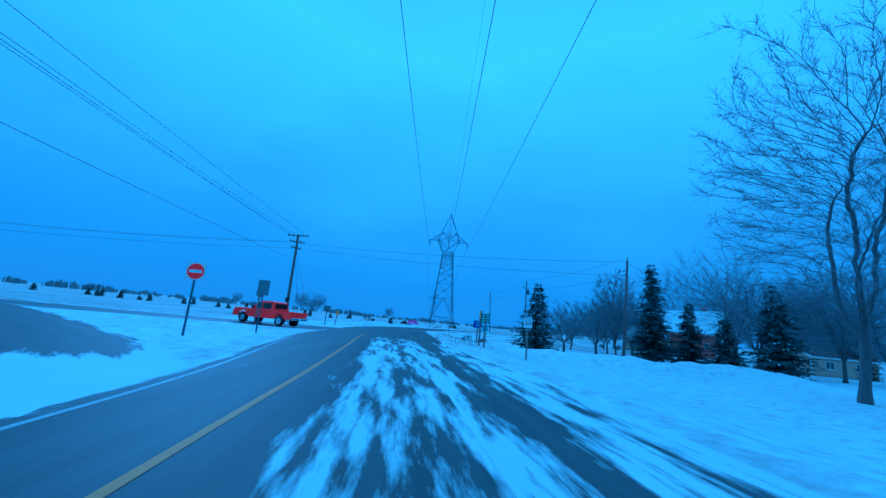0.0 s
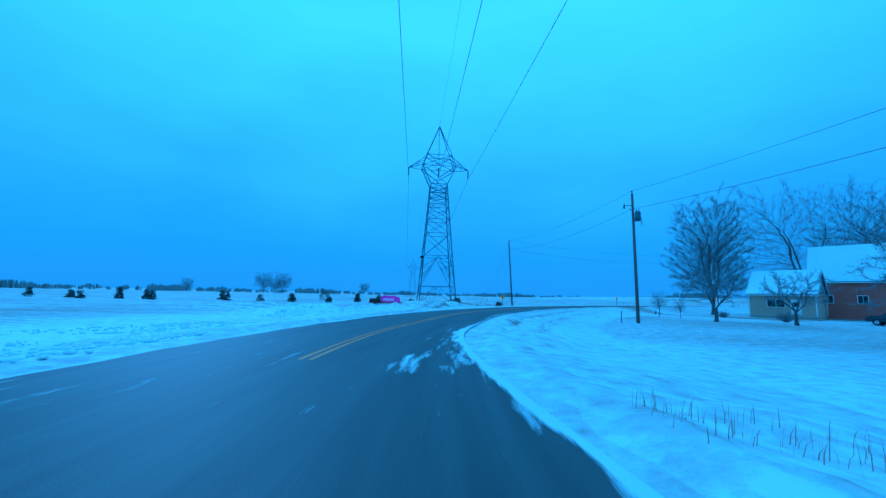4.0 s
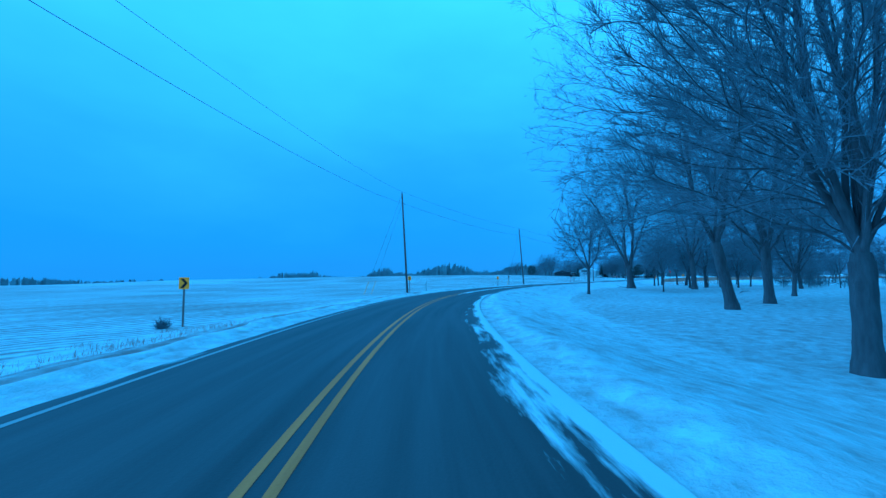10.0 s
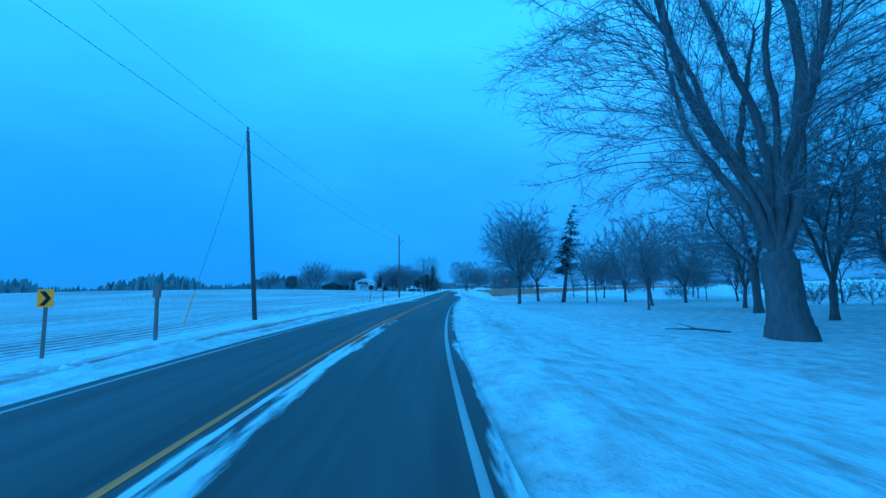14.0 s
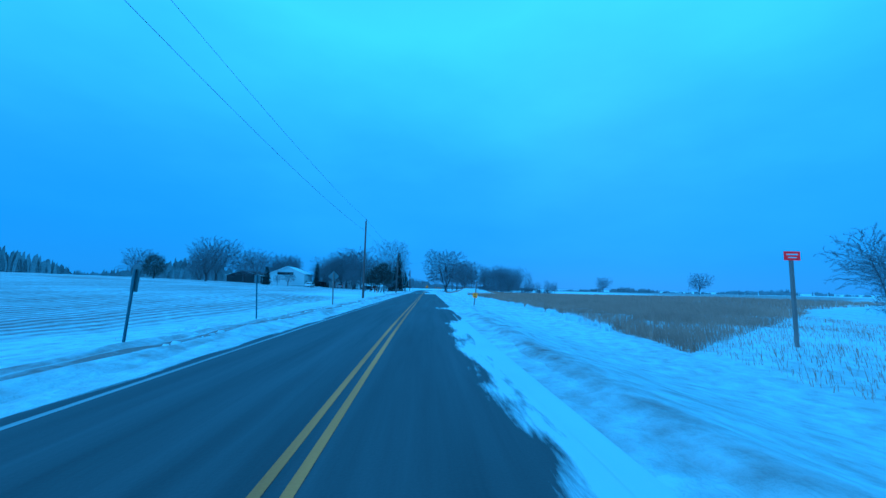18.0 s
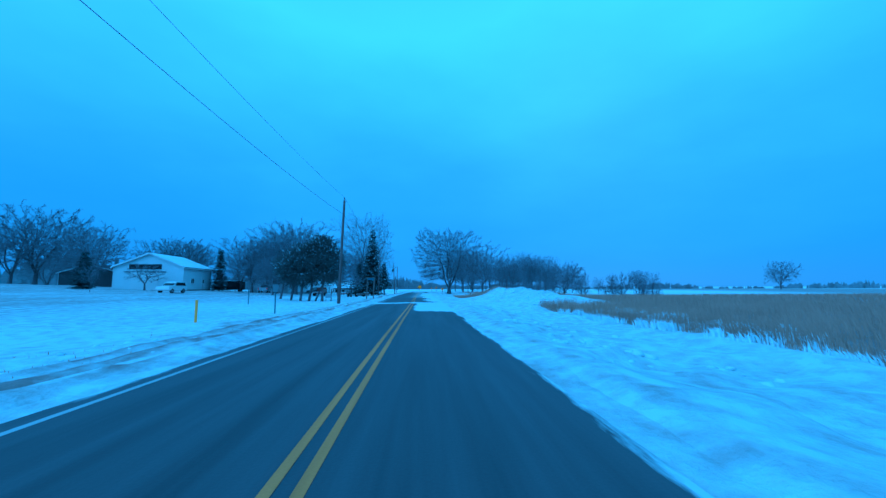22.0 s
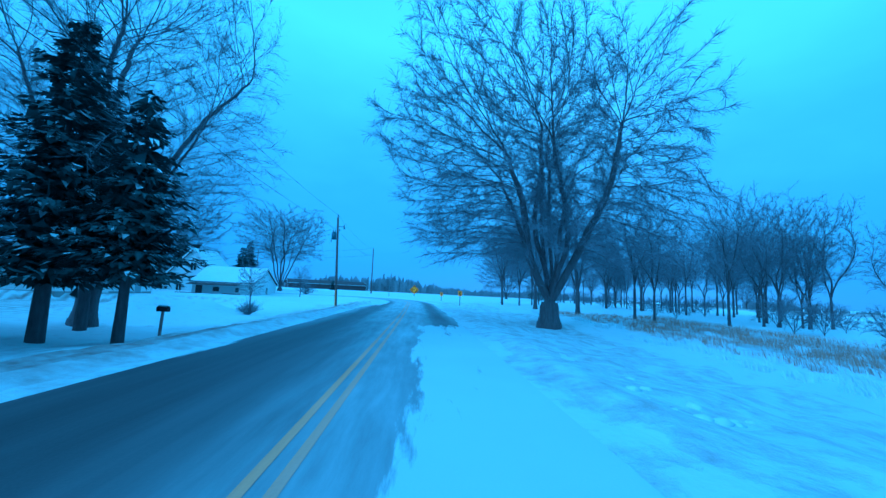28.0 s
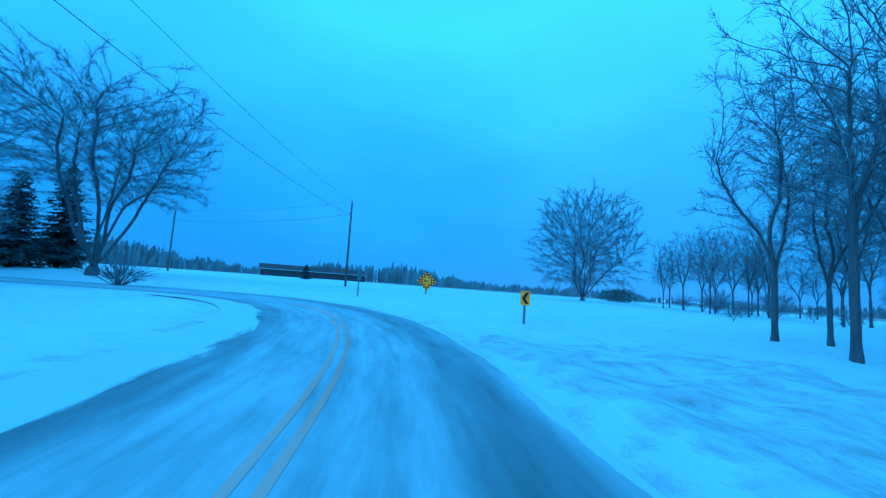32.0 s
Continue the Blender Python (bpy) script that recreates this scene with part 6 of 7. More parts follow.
def house(m, label, lx, ly, eave, ridge, wall, roof_snow=True, courses=True, over=0.35, gable_mat=None, found=0.3, category="house", name="house", lap=0.16):
    """A gabled block: ridge along x, centred on its footprint, its floor at z = 0."""
    t = thing(name, m, label, category, "houses")
    hx, hy = lx / 2, ly / 2
    mb = MB()
    vs = [(-hx, -hy, -0.4), (hx, -hy, -0.4), (hx, hy, -0.4), (-hx, hy, -0.4), (-hx, -hy, eave), (hx, -hy, eave), (hx, hy, eave), (-hx, hy, eave), (-hx, 0, ridge), (hx, 0, ridge)]
    mb.add(vs, [(0, 1, 5, 4), (2, 3, 7, 6), (1, 2, 6, 9, 5), (3, 0, 4, 8, 7), (4, 5, 9, 8), (6, 7, 8, 9)])
    part("wall", mb, wall, t)
    part("foundation", MB().box((0, 0, -0.1), (lx + 0.08, ly + 0.08, 2 * found), None, 0.01), M_CONC, t)
    if courses:
        n = int((eave - found) / lap)
        for i in range(n):
            z = found + lap * (i + 0.5)
            mb = MB()
            for sy in (-1, 1):
                mb.box((0, sy * (hy + 0.008), z - lap * 0.40), (lx + 0.03, 0.018, 0.03))
            for sx in (-1, 1):
                mb.box((sx * (hx + 0.008), 0, z - lap * 0.40), (0.018, ly + 0.03, 0.03))
            part("siding_course", mb, wall, t)
    pitch = math.atan2(ridge - eave, hy)
    ln = (hy + over) / math.cos(pitch)
    for sy in (-1, 1):
        rot = Matrix.Rotation(-sy * pitch, 3, "X")
        c = Vector((0, sy * (hy + over) / 2, (ridge + eave - over * math.tan(pitch)) / 2 + 0.09))
        part("roof", MB().box(c, (lx + 2 * over, ln, 0.14), rot), M_SHINGLE, t)
        if roof_snow:
            part("roof_snow", MB().box(c + rot @ Vector((0, 0, 0.12)), (lx + 2 * over - 0.06, ln - 0.05, 0.12), rot, 0.05), M_SNOW, t, "snow lying on the roof")
        part("eave_trim", MB().box((0, sy * (hy + over + 0.01), eave - over * math.tan(pitch) + 0.02), (lx + 2 * over, 0.05, 0.16)), M_TRIM, t)
        for sx in (-1, 1):
            part("rake_trim", MB().box(c + Vector((sx * (hx + over + 0.01), 0, -0.02)), (0.05, ln, 0.2), rot), M_TRIM, t)
    if gable_mat:
        for sx in (-1, 1):
            o = [(-hy * 0.98, eave + 0.02), (hy * 0.98, eave + 0.02), (0, ridge - 0.03)]
            mb = MB().add([(sx * (hx + 0.02), a, b) for a, b in o] + [(sx * (hx - 0.02), a, b) for a, b in o], [(0, 1, 2), (5, 4, 3), (0, 3, 4, 1), (1, 4, 5, 2), (2, 5, 3, 0)])
            part("gable_panel", mb, gable_mat, t)
    for sx in (-1, 1):
        for sy in (-1, 1):
            part("corner_trim", MB().box((sx * (hx + 0.015), sy * (hy + 0.015), (eave + found) / 2), (0.12, 0.12, eave - found)), M_TRIM if wall is not M_BRICK else wall, t)
    return t


def on_front(x, z, ly):
    return pose(x, -ly / 2 - 0.02, z)


def on_left(y, z, lx):
    return pose(-lx / 2 - 0.02, y, z, 0, 0, -90)


# tan one-storey house, its gable end towards the bend, and the brick house joined behind it
tan_house = house(pose(54.93, 101.08, -0.6, 0, 0, -56.3), "tan sided one-storey house with a snow-covered gable roof", 7.5, 8.3, 3.35, 6.8, M_SIDING, found=0.14, gable_mat=M_GSIDING)
window(tan_house, on_left(3.2, 1.85, 7.5), 0.7, 1.1, 0)
window(tan_house, on_left(0.4, 1.95, 7.5), 1.1, 1.2, 1)
window(tan_house, on_front(-0.6, 1.9, 8.3), 2.0, 1.15, 1)
panel_door(tan_house, on_front(1.6, 0.3, 8.3))
part("downspout", MB().tube((-3.82, -4.24, 0.2), (-3.82, -4.24, 3.25), 0.05, 0.05, 8), M_TRIM, tan_house)
brick_house = house(pose(65.9, 98.1, gz(68, 91), 0, 0, -56.3), "red brick farmhouse with a steep snow-covered gable roof", 13, 6.2, 6.2, 11.4, M_BRICK, courses=False)
for x, z in ((-4.6, 3.1), (-1.0, 3.1), (3.6, 3.1)):
    window(brick_house, on_front(x, z, 6.2), 1.0, 1.2, 1)
window(brick_house, on_left(0, 6.6, 13), 0.9, 1.2, 1)
part("chimney", MB().box((2, 0.4, 11.4), (0.8, 0.8, 1.6), None, 0.02), M_BRICK, brick_house)

gh = house(pose(56, 57, gz(56, 57), 0, 0, 8), "low grey bungalow behind dark spruces", 11, 7, 2.7, 4.2, M_SIDING, roof_snow=False)
window(gh, on_front(-2.5, 1.6, 7), 1.4, 1.0, 1)
window(gh, on_front(2.5, 1.6, 7), 1.4, 1.0, 1)

# farmyard houses on the north side of the straight
fy = house(pose(320.8, 166, gz(321, 160), 0, 0, -2), "white metal-clad farm shed with snowy roof and dark loft opening", 10.5, 11.6, 4.2, 6.6, M_WSIDING, lap=0.3)
part("loft_opening", MB().box((-5.29, 0.6, 4.3), (0.05, 5.4, 0.9), None, 0.01), M_DARK, fy)
part("sliding_door", MB().box((-5.30, 0.6, 1.7), (0.06, 4.6, 3.2), None, 0.01), M_TRIM, fy)
part("door_rail", MB().box((-5.34, 0.6, 3.4), (0.06, 7.0, 0.12)), M_STEEL, fy)
window(fy, on_front(-2.0, 1.8, 11.6), 1.0, 0.9, 1)
panel_door(fy, on_front(2.0, 0.3, 11.6))
shed = house(pose(334, 170, gz(334, 170), 0, 0, -8), "small grey shed under snow in the farmyard", 7, 5, 2.5, 3.9, M_GSIDING)
panel_door(shed, on_front(0, 0.1, 5), 2.2, 2.0, M_DARK)
van = thing("box_trailer", spot(331.5, 157, -8), "dark boxed-in trailer with a snowy top", "trailer")
part("box", MB().box((0, 0, 1.4), (4.2, 2.0, 1.9), None, 0.04), M_DARK, van)
part("snow_cap", MB().box((0, 0, 2.4), (4.1, 1.9, 0.14), None, 0.06), M_SNOW, van)
for x in (-0.5, 0.5):
    part("wheel", MB().tube((x, -1.02, 0.35), (x, -0.8, 0.35), 0.35, 0.35, 14), M_TYRE, van)
barn = house(pose(339, 186, gz(332, 180), 0, 0, -4), "long low dark barn beyond the field", 14, 12.5, 3.2, 5.0, mat("dark_barn_boards", (0.11, 0.11, 0.115), 0.9, vary=0.35, scale=5, stretch=(1, 1, 0.2)), courses=False, roof_snow=False)
panel_door(barn, on_front(-3, 0.0, 12.5), 3.2, 3.0, M_DARK)
bung = house(pose(340, 149.5, gz(340, 149.5), 0, 0, -6), "white bungalow with shuttered windows behind big bare trees", 15, 8.5, 2.8, 5.0, M_WSIDING)
for x in (-5.6, 3.2, 5.8):
    window(bung, on_front(x, 1.6, 8.5), 1.0, 1.1, 1)
    for sx in (-0.75, 0.75):
        part("shutter", MB().box((x + sx, -4.28, 1.6), (0.32, 0.05, 1.2), None, 0.01), M_DARK, bung)
panel_door(bung, on_front(-1.2, 0.3, 8.5), material=M_GSIDING)

# white farmhouse at the last bend and its garage
gW = -1.35
wing = house(pose(396.9, 138.2, gW, 0, 0, 81), "white sided farmhouse wing with a snowy roof and small porches", 9.2, 7.6, 2.9, 5.2, M_WSIDING, lap=0.2)
window(wing, on_left(-0.6, 1.7, 9.2), 0.5, 1.15, 1)
panel_door(wing, pose(-2.2, 3.82, 0.3, 0, 0, 180))
panel_door(wing, pose(3.6, 3.82, 0.3, 0, 0, 180), 1.0, 2.0, M_DARK)
window(wing, pose(1.0, 3.82, 1.8, 0, 0, 180), 1.0, 0.75, 0)
part("porch_roof", MB().box((0.9, 4.6, 2.6), (7.4, 1.8, 0.12), Matrix.Rotation(radians(-10), 3, "X")), M_SHINGLE, wing)
main_h = house(pose(400.7, 145.0, gW, 0, 0, -9), "white sided farmhouse with a steep snowy gable roof", 5.8, 7.0, 4.3, 8.0, M_WSIDING, lap=0.2)
window(main_h, on_left(-0.2, 5.2, 5.8), 0.95, 1.25, 1)
window(main_h, on_left(1.8, 1.8, 5.8), 0.9, 1.2, 1)
window(main_h, on_left(-1.8, 1.8, 5.8), 0.9, 1.2, 1)
for k, (x, y, L) in enumerate(((391.6, 137.0, 2.6), (390.4, 142.6, 3.0))):
    rl = thing("porch_railing", pose(x, y, gW + 0.3, 0, 0, 81), "dark wooden porch railing beside the door", "railing", "porch railings")
    part("top_rail", MB().bar((-L / 2, 0, 0.9), (L / 2, 0, 0.9), 0.08), M_POLE, rl)
    part("bottom_rail", MB().bar((-L / 2, 0, 0.15), (L / 2, 0, 0.15), 0.07), M_POLE, rl)
    for i in range(9):
        part("baluster", MB().bar((-L / 2 + L * i / 8, 0, -0.3 if i % 4 == 0 else 0.15), (-L / 2 + L * i / 8, 0, 0.95), 0.06), M_POLE, rl)
gar = house(pose(377.5, 147.5, gz(377, 147), 0, 0, -8), "long white garage with a snow-covered roof and a lit lamp", 12, 7, 2.7, 4.6, M_WSIDING, lap=0.2)
panel_door(gar, on_front(3.8, 0.1, 7), 1.0, 2.0, M_GSIDING)
part("lamp", MB().tube((6.15, -3.5, 2.25), (6.15, -3.5, 2.45), 0.07, 0.05, 8), M_LAMP, gar, "small lit wall lamp")
part("garage_door", MB().box((-1.5, -3.54, 1.15), (2.6, 0.06, 2.2), None, 0.01), M_TRIM, gar)
house(pose(522, 141, -0.3, 0, 0, -70), "long low dark farm building far across the field", 36, 10, 3.2, 4.8, M_SHINGLE, courses=False, roof_snow=False)

wire(POLES["J"] - Vector((0, 0, 1.9)), (396.6, 144.5, 5.2), 0.5, 0.012, "service wire strung from the pole to the farmhouse")

# ---- yard clutter ----
bs = thing("notice_frame", pose(294.9, 126.25, gz(294.9, 126.25), 0, 0, -98), "blue board between two tall wooden posts beside the road", "sign")
for sx in (-0.48, 0.48):
    part("post", MB().box((sx, 0, 1.35), (0.14, 0.14, 3.5), Matrix.Rotation(radians(2), 3, "Y"), 0.01), M_WOOD, bs)
part("cross_board", MB().box((0, -0.02, 3.0), (1.3, 0.06, 0.1), None, 0.01), M_WOOD, bs)
part("board", MB().box((0, -0.05, 2.8), (1.0, 0.03, 0.26), None, 0.005), M_BOARD, bs)
for x, y in ((292.9, 127.9), (292.6, 126.8)):
    sign(x, y + 4.5, -98, "thin wooden post in the yard snow", "post", 1.6, 0.09)
ys = thing("yard_sign", pose(290.2, 131.4, gz(290.2, 131.4), 0, 4, -120), "small white yard sign leaning on an iron stake", "sign")
part("board", MB().box((0, 0, 0.75), (0.95, 0.02, 0.5), Matrix.Rotation(radians(-7), 3, "Y"), 0.004), M_GSIDING, ys)
part("stake", MB().tube((0.35, 0.03, -0.2), (0.5, 0.03, 1.35), 0.03, 0.03, 6), M_DARK, ys)
part("stake", MB().tube((-0.4, 0.03, -0.2), (-0.36, 0.03, 0.8), 0.02, 0.02, 6), M_DARK, ys)
for x, y, ln, a in ((35.9, 103.5, 1.6, 30), (103, 107.5, 4.0, -20), (118, 124, 2.4, 60)):
    lg = thing("fallen_branch", spot(x, y, a), "dark fallen branch lying on the snow", "branch", "fallen branches")
    v, f = tubes([(-ln / 2, 0, 0.05, 0, 0.1, 0.16, 0.05, 0.045), (0, 0.1, 0.16, ln / 2, -0.1, 0.12, 0.045, 0.02), (0, 0.1, 0.16, ln * 0.3, 0.5, 0.42, 0.03, 0.012)], 6)
    ob = new("limb", quick_mesh("limb", v, f, 4, M_BARK, True))
    ob.parent = lg
st = thing("tree_stump", spot(35.4, 104.0, 20, 0.7), "dark snow-flecked stump in the drive's edge", "stump")
part("wood", MB().tube((0, 0, -0.1), (0.12, 0, 0.45), 0.2, 0.12, 9).tube((0.12, 0, 0.4), (0.3, 0.05, 0.7), 0.1, 0.16, 8), M_BARK, st, "", True)


def shrub(x, y, r, seed, label="bare twiggy shrub dusted with snow", h=1.2):
    rng = np.random.RandomState(seed)
    segs = []
    for _ in range(70):
        a, e_ = rng.rand() * 6.283, rng.uniform(0.5, 1.4)
        p = np.array([rng.normal(0, 0.08), rng.normal(0, 0.08), -0.05])
        d = np.array([math.cos(a) * math.cos(e_), math.sin(a) * math.cos(e_), math.sin(e_)])
        ln = h * rng.uniform(0.6, 1.1)
        q = p + d * ln * 0.5
        for _ in range(4):
            d2 = d + rng.normal(0, 0.4, 3)
            segs.append((*q, *(q + d2 * ln * 0.5 * r), 0.012, 0.005))
        segs.append((*p, *q, 0.02, 0.012))
    v, f = tubes(segs, 4)
    t = thing("shrub", spot(x, y), label, "shrub", "shrubs")
    ob = tagged(new("branchwork", quick_mesh("branchwork", v, f, 4, M_TWIG)), kind="stuff")
    ob.parent = t
    return t


for k, (x, y, h) in enumerate(((42.5, 99.0, 1.0), (41.5, 88.5, 1.5), (364.6, 126.0, 1.2), (3.6, 43, 0.7), (5.5, 44.5, 0.8), (46.5, 137.6, 0.5), (404.8, 128.9, 2.4))):
    shrub(x, y, 1.0, 40 + k, "bare shrub dusted with fresh snow" if h < 2 else "upright twiggy bush by the drive", h)

# ---- bare trees ----
tree7 = bare_tree(spot(51.3, 111.6), "tall bare maple with steep ascending limbs on a snowy lawn", seed=7, h=20.8, width=12.6, base=0.14, trunk=0.16, peak=0.32, thick=0.0135, lift=0.7, gnarl=0.08, forks=9, open_=0.30, reach=0.66, fine=4, points=5200)
tree10 = bare_tree(spot(72.4, 112.1), "broad bare shade tree with crooked limbs beside the tan house", seed=10, h=26, width=22, base=0.14, trunk=0.20, peak=0.45, thick=0.0140, lift=0.22, gnarl=0.15, forks=6, open_=0.65, reach=0.55, points=3500, fine=2, lean=(-2.5, 5.0))
mid_t = bare_tree(spot(115.4, 122.3), "large bare maple with a short trunk on the lawn", seed=13, h=29, width=21, base=0.13, trunk=0.12, peak=0.42, thick=0.0200, lift=0.42, gnarl=0.13, forks=8, open_=0.44, reach=0.62, points=5200)
trB = bare_tree(spot(110.6, 112.8), "broad bare tree on the snowy lawn", seed=14, h=25, width=19, base=0.2, trunk=0.2, peak=0.5, thick=0.015, lift=0.25, gnarl=0.24, forks=5, open_=0.55, points=2600)
lawn_t = bare_tree(spot(94.3, 126.0), "stout bare lawn tree with a dark straight trunk", seed=19, h=12.5, width=10, base=0.25, trunk=0.28, peak=0.5, thick=0.0145, lift=0.3, gnarl=0.14, forks=6, open_=0.5, points=1700)
near_t = bare_tree(spot(103, 117), "small young bare tree with a straight trunk", sides=6, seed=15, h=8.5, width=5.5, base=0.22, trunk=0.3, lift=0.35, thick=0.0115, gnarl=0.2, forks=3, open_=0.35, points=520, fine=2, shoot_r=0.011)
big_t = bare_tree(spot(352.5, 105.05, -90), "huge old bare tree with several trunks and hanging branches", sides=10, seed=28, h=19.4, width=20.0, base=0.15, trunk=0.085, peak=0.36, forks=11, open_=0.50, flat_=0.75, thick=0.029, lift=0.12, droop=0.20, wind=0.0, gnarl=0.13, reach=0.6, round_=0.5, lean=(-1.3, 0.0), points=7000, fine=5, shoot_r=0.012)
p1 = bare_tree(spot(377.3, 95.6), "bare hardwood with ascending limbs at the wood's edge", seed=31, h=16, width=9.5, base=0.2, trunk=0.17, thick=0.0155, lift=0.5, gnarl=0.13, forks=5, open_=0.42, reach=0.62, points=1500)
ytree = bare_tree(spot(411, 135, dz=0.2), "bare vase-shaped tree with a broad rounded crown", seed=33, h=16.2, width=16.5, base=0.30, peak=0.62, thick=0.022, forks=9, open_=0.62, trunk=0.03, lift=0.1, gnarl=0.14, round_=0.42, reach=0.72, points=3600, fine=4)
t1 = bare_tree(spot(168.6, 118.4, -90), "windswept bare tree with a long clear trunk", seed=16, h=14.8, width=13.5, base=0.2, peak=0.52, wind=-0.2, thick=0.0165, trunk=0.26, lift=0.22, gnarl=0.20, forks=6, open_=0.6, reach=0.62, points=1800)
t2 = bare_tree(spot(162.2, 120.2, -80), "tall bare tree with upright forked limbs in snow", seed=17, h=16.2, width=11.5, base=0.2, peak=0.6, wind=0.35, forks=6, open_=0.40, thick=0.013, trunk=0.24, lift=0.4, gnarl=0.17, reach=0.65, points=1800)
windy = bare_tree(spot(316.5, 141, -95), "spreading windblown bare tree over parked trailers", sides=6, seed=24, h=11.5, width=14, base=0.14, peak=0.5, wind=0.55, forks=5, open_=0.7, thick=0.026, trunk=0.14, lift=0.25, gnarl=0.12, points=2600, fine=4, shoot_r=0.013)
yard = bare_tree(spot(331, 144.5, -90), "massive bare yard tree before the white bungalow", seed=25, h=16, width=17, base=0.14, peak=0.5, wind=0.45, forks=5, open_=0.6, thick=0.030, trunk=0.17, lift=0.3, gnarl=0.12, points=3000, fine=4, shoot_r=0.013)
small_sp = bare_tree(spot(29.9, 85), "small spreading bare tree with a dark trunk on the lawn", sides=6, seed=26, h=5.6, width=6.4, base=0.22, peak=0.55, thick=0.03, trunk=0.25, lift=0.08, gnarl=0.3, forks=4, open_=0.8, points=500)
leafy = bare_tree(spot(331.0, 100.4), "oak keeping some dead leaves beside the road", leaves=1800, seed=27, h=13, width=12, base=0.16, trunk=0.2, thick=0.02, lift=0.2, gnarl=0.28, forks=4, open_=0.55, points=1300)
slim = bare_tree(spot(391.0, 95.7), "slender young bare tree at the bend", sides=5, seed=35, h=12.5, width=5.6, base=0.26, trunk=0.22, thick=0.0095, lift=0.5, gnarl=0.14, forks=3, open_=0.22, reach=0.6, points=620, fine=2, shoot_r=0.011)
right_t = bare_tree(spot(22.5, 20.5), "tall bare tree with arching twigs over the verge", seed=36, h=22, width=14, base=0.16, peak=0.5, trunk=0.16, thick=0.0105, lift=0.22, gnarl=0.22, forks=5, open_=0.5, points=2300)
bushy = bare_tree(spot(443.4, 77.4), "dense round-crowned bare tree on many stems in the field", sides=5, seed=44, h=20, width=20, base=0.06, peak=0.5, forks=9, open_=0.6, thick=0.018, trunk=0.03, lift=0.3, gnarl=0.16, reach=0.6, fine=4, points=3400, shoot_r=0.017)
# lighter trees for the distance, with coarser shoots
far_w = bare_tree(spot(323, 151, -85), "windblown bare tree in the farmyard", sides=5, seed=41, h=10.5, width=11, base=0.14, peak=0.5, wind=0.6, forks=5, open_=0.6, thick=0.022, trunk=0.14, lift=0.28, gnarl=0.10, points=1500, fine=2, shoot_r=0.019)
far_r = bare_tree(spot(347, 182), "round-crowned bare tree behind the farmyard", sides=5, seed=42, h=12, width=11, base=0.16, peak=0.5, forks=5, open_=0.5, thick=0.015, trunk=0.16, lift=0.30, gnarl=0.10, points=1500, fine=2, shoot_r=0.019)


def again(src, x, y, size=1.0, turn=0.0, dz=0.0, label=""):
    c = copy_thing(src, pose(x, y, gz(x, y) + dz, 0, 0, turn) @ Matrix.Scale(size, 4))
    if label:
        c["label"] = label
    return c


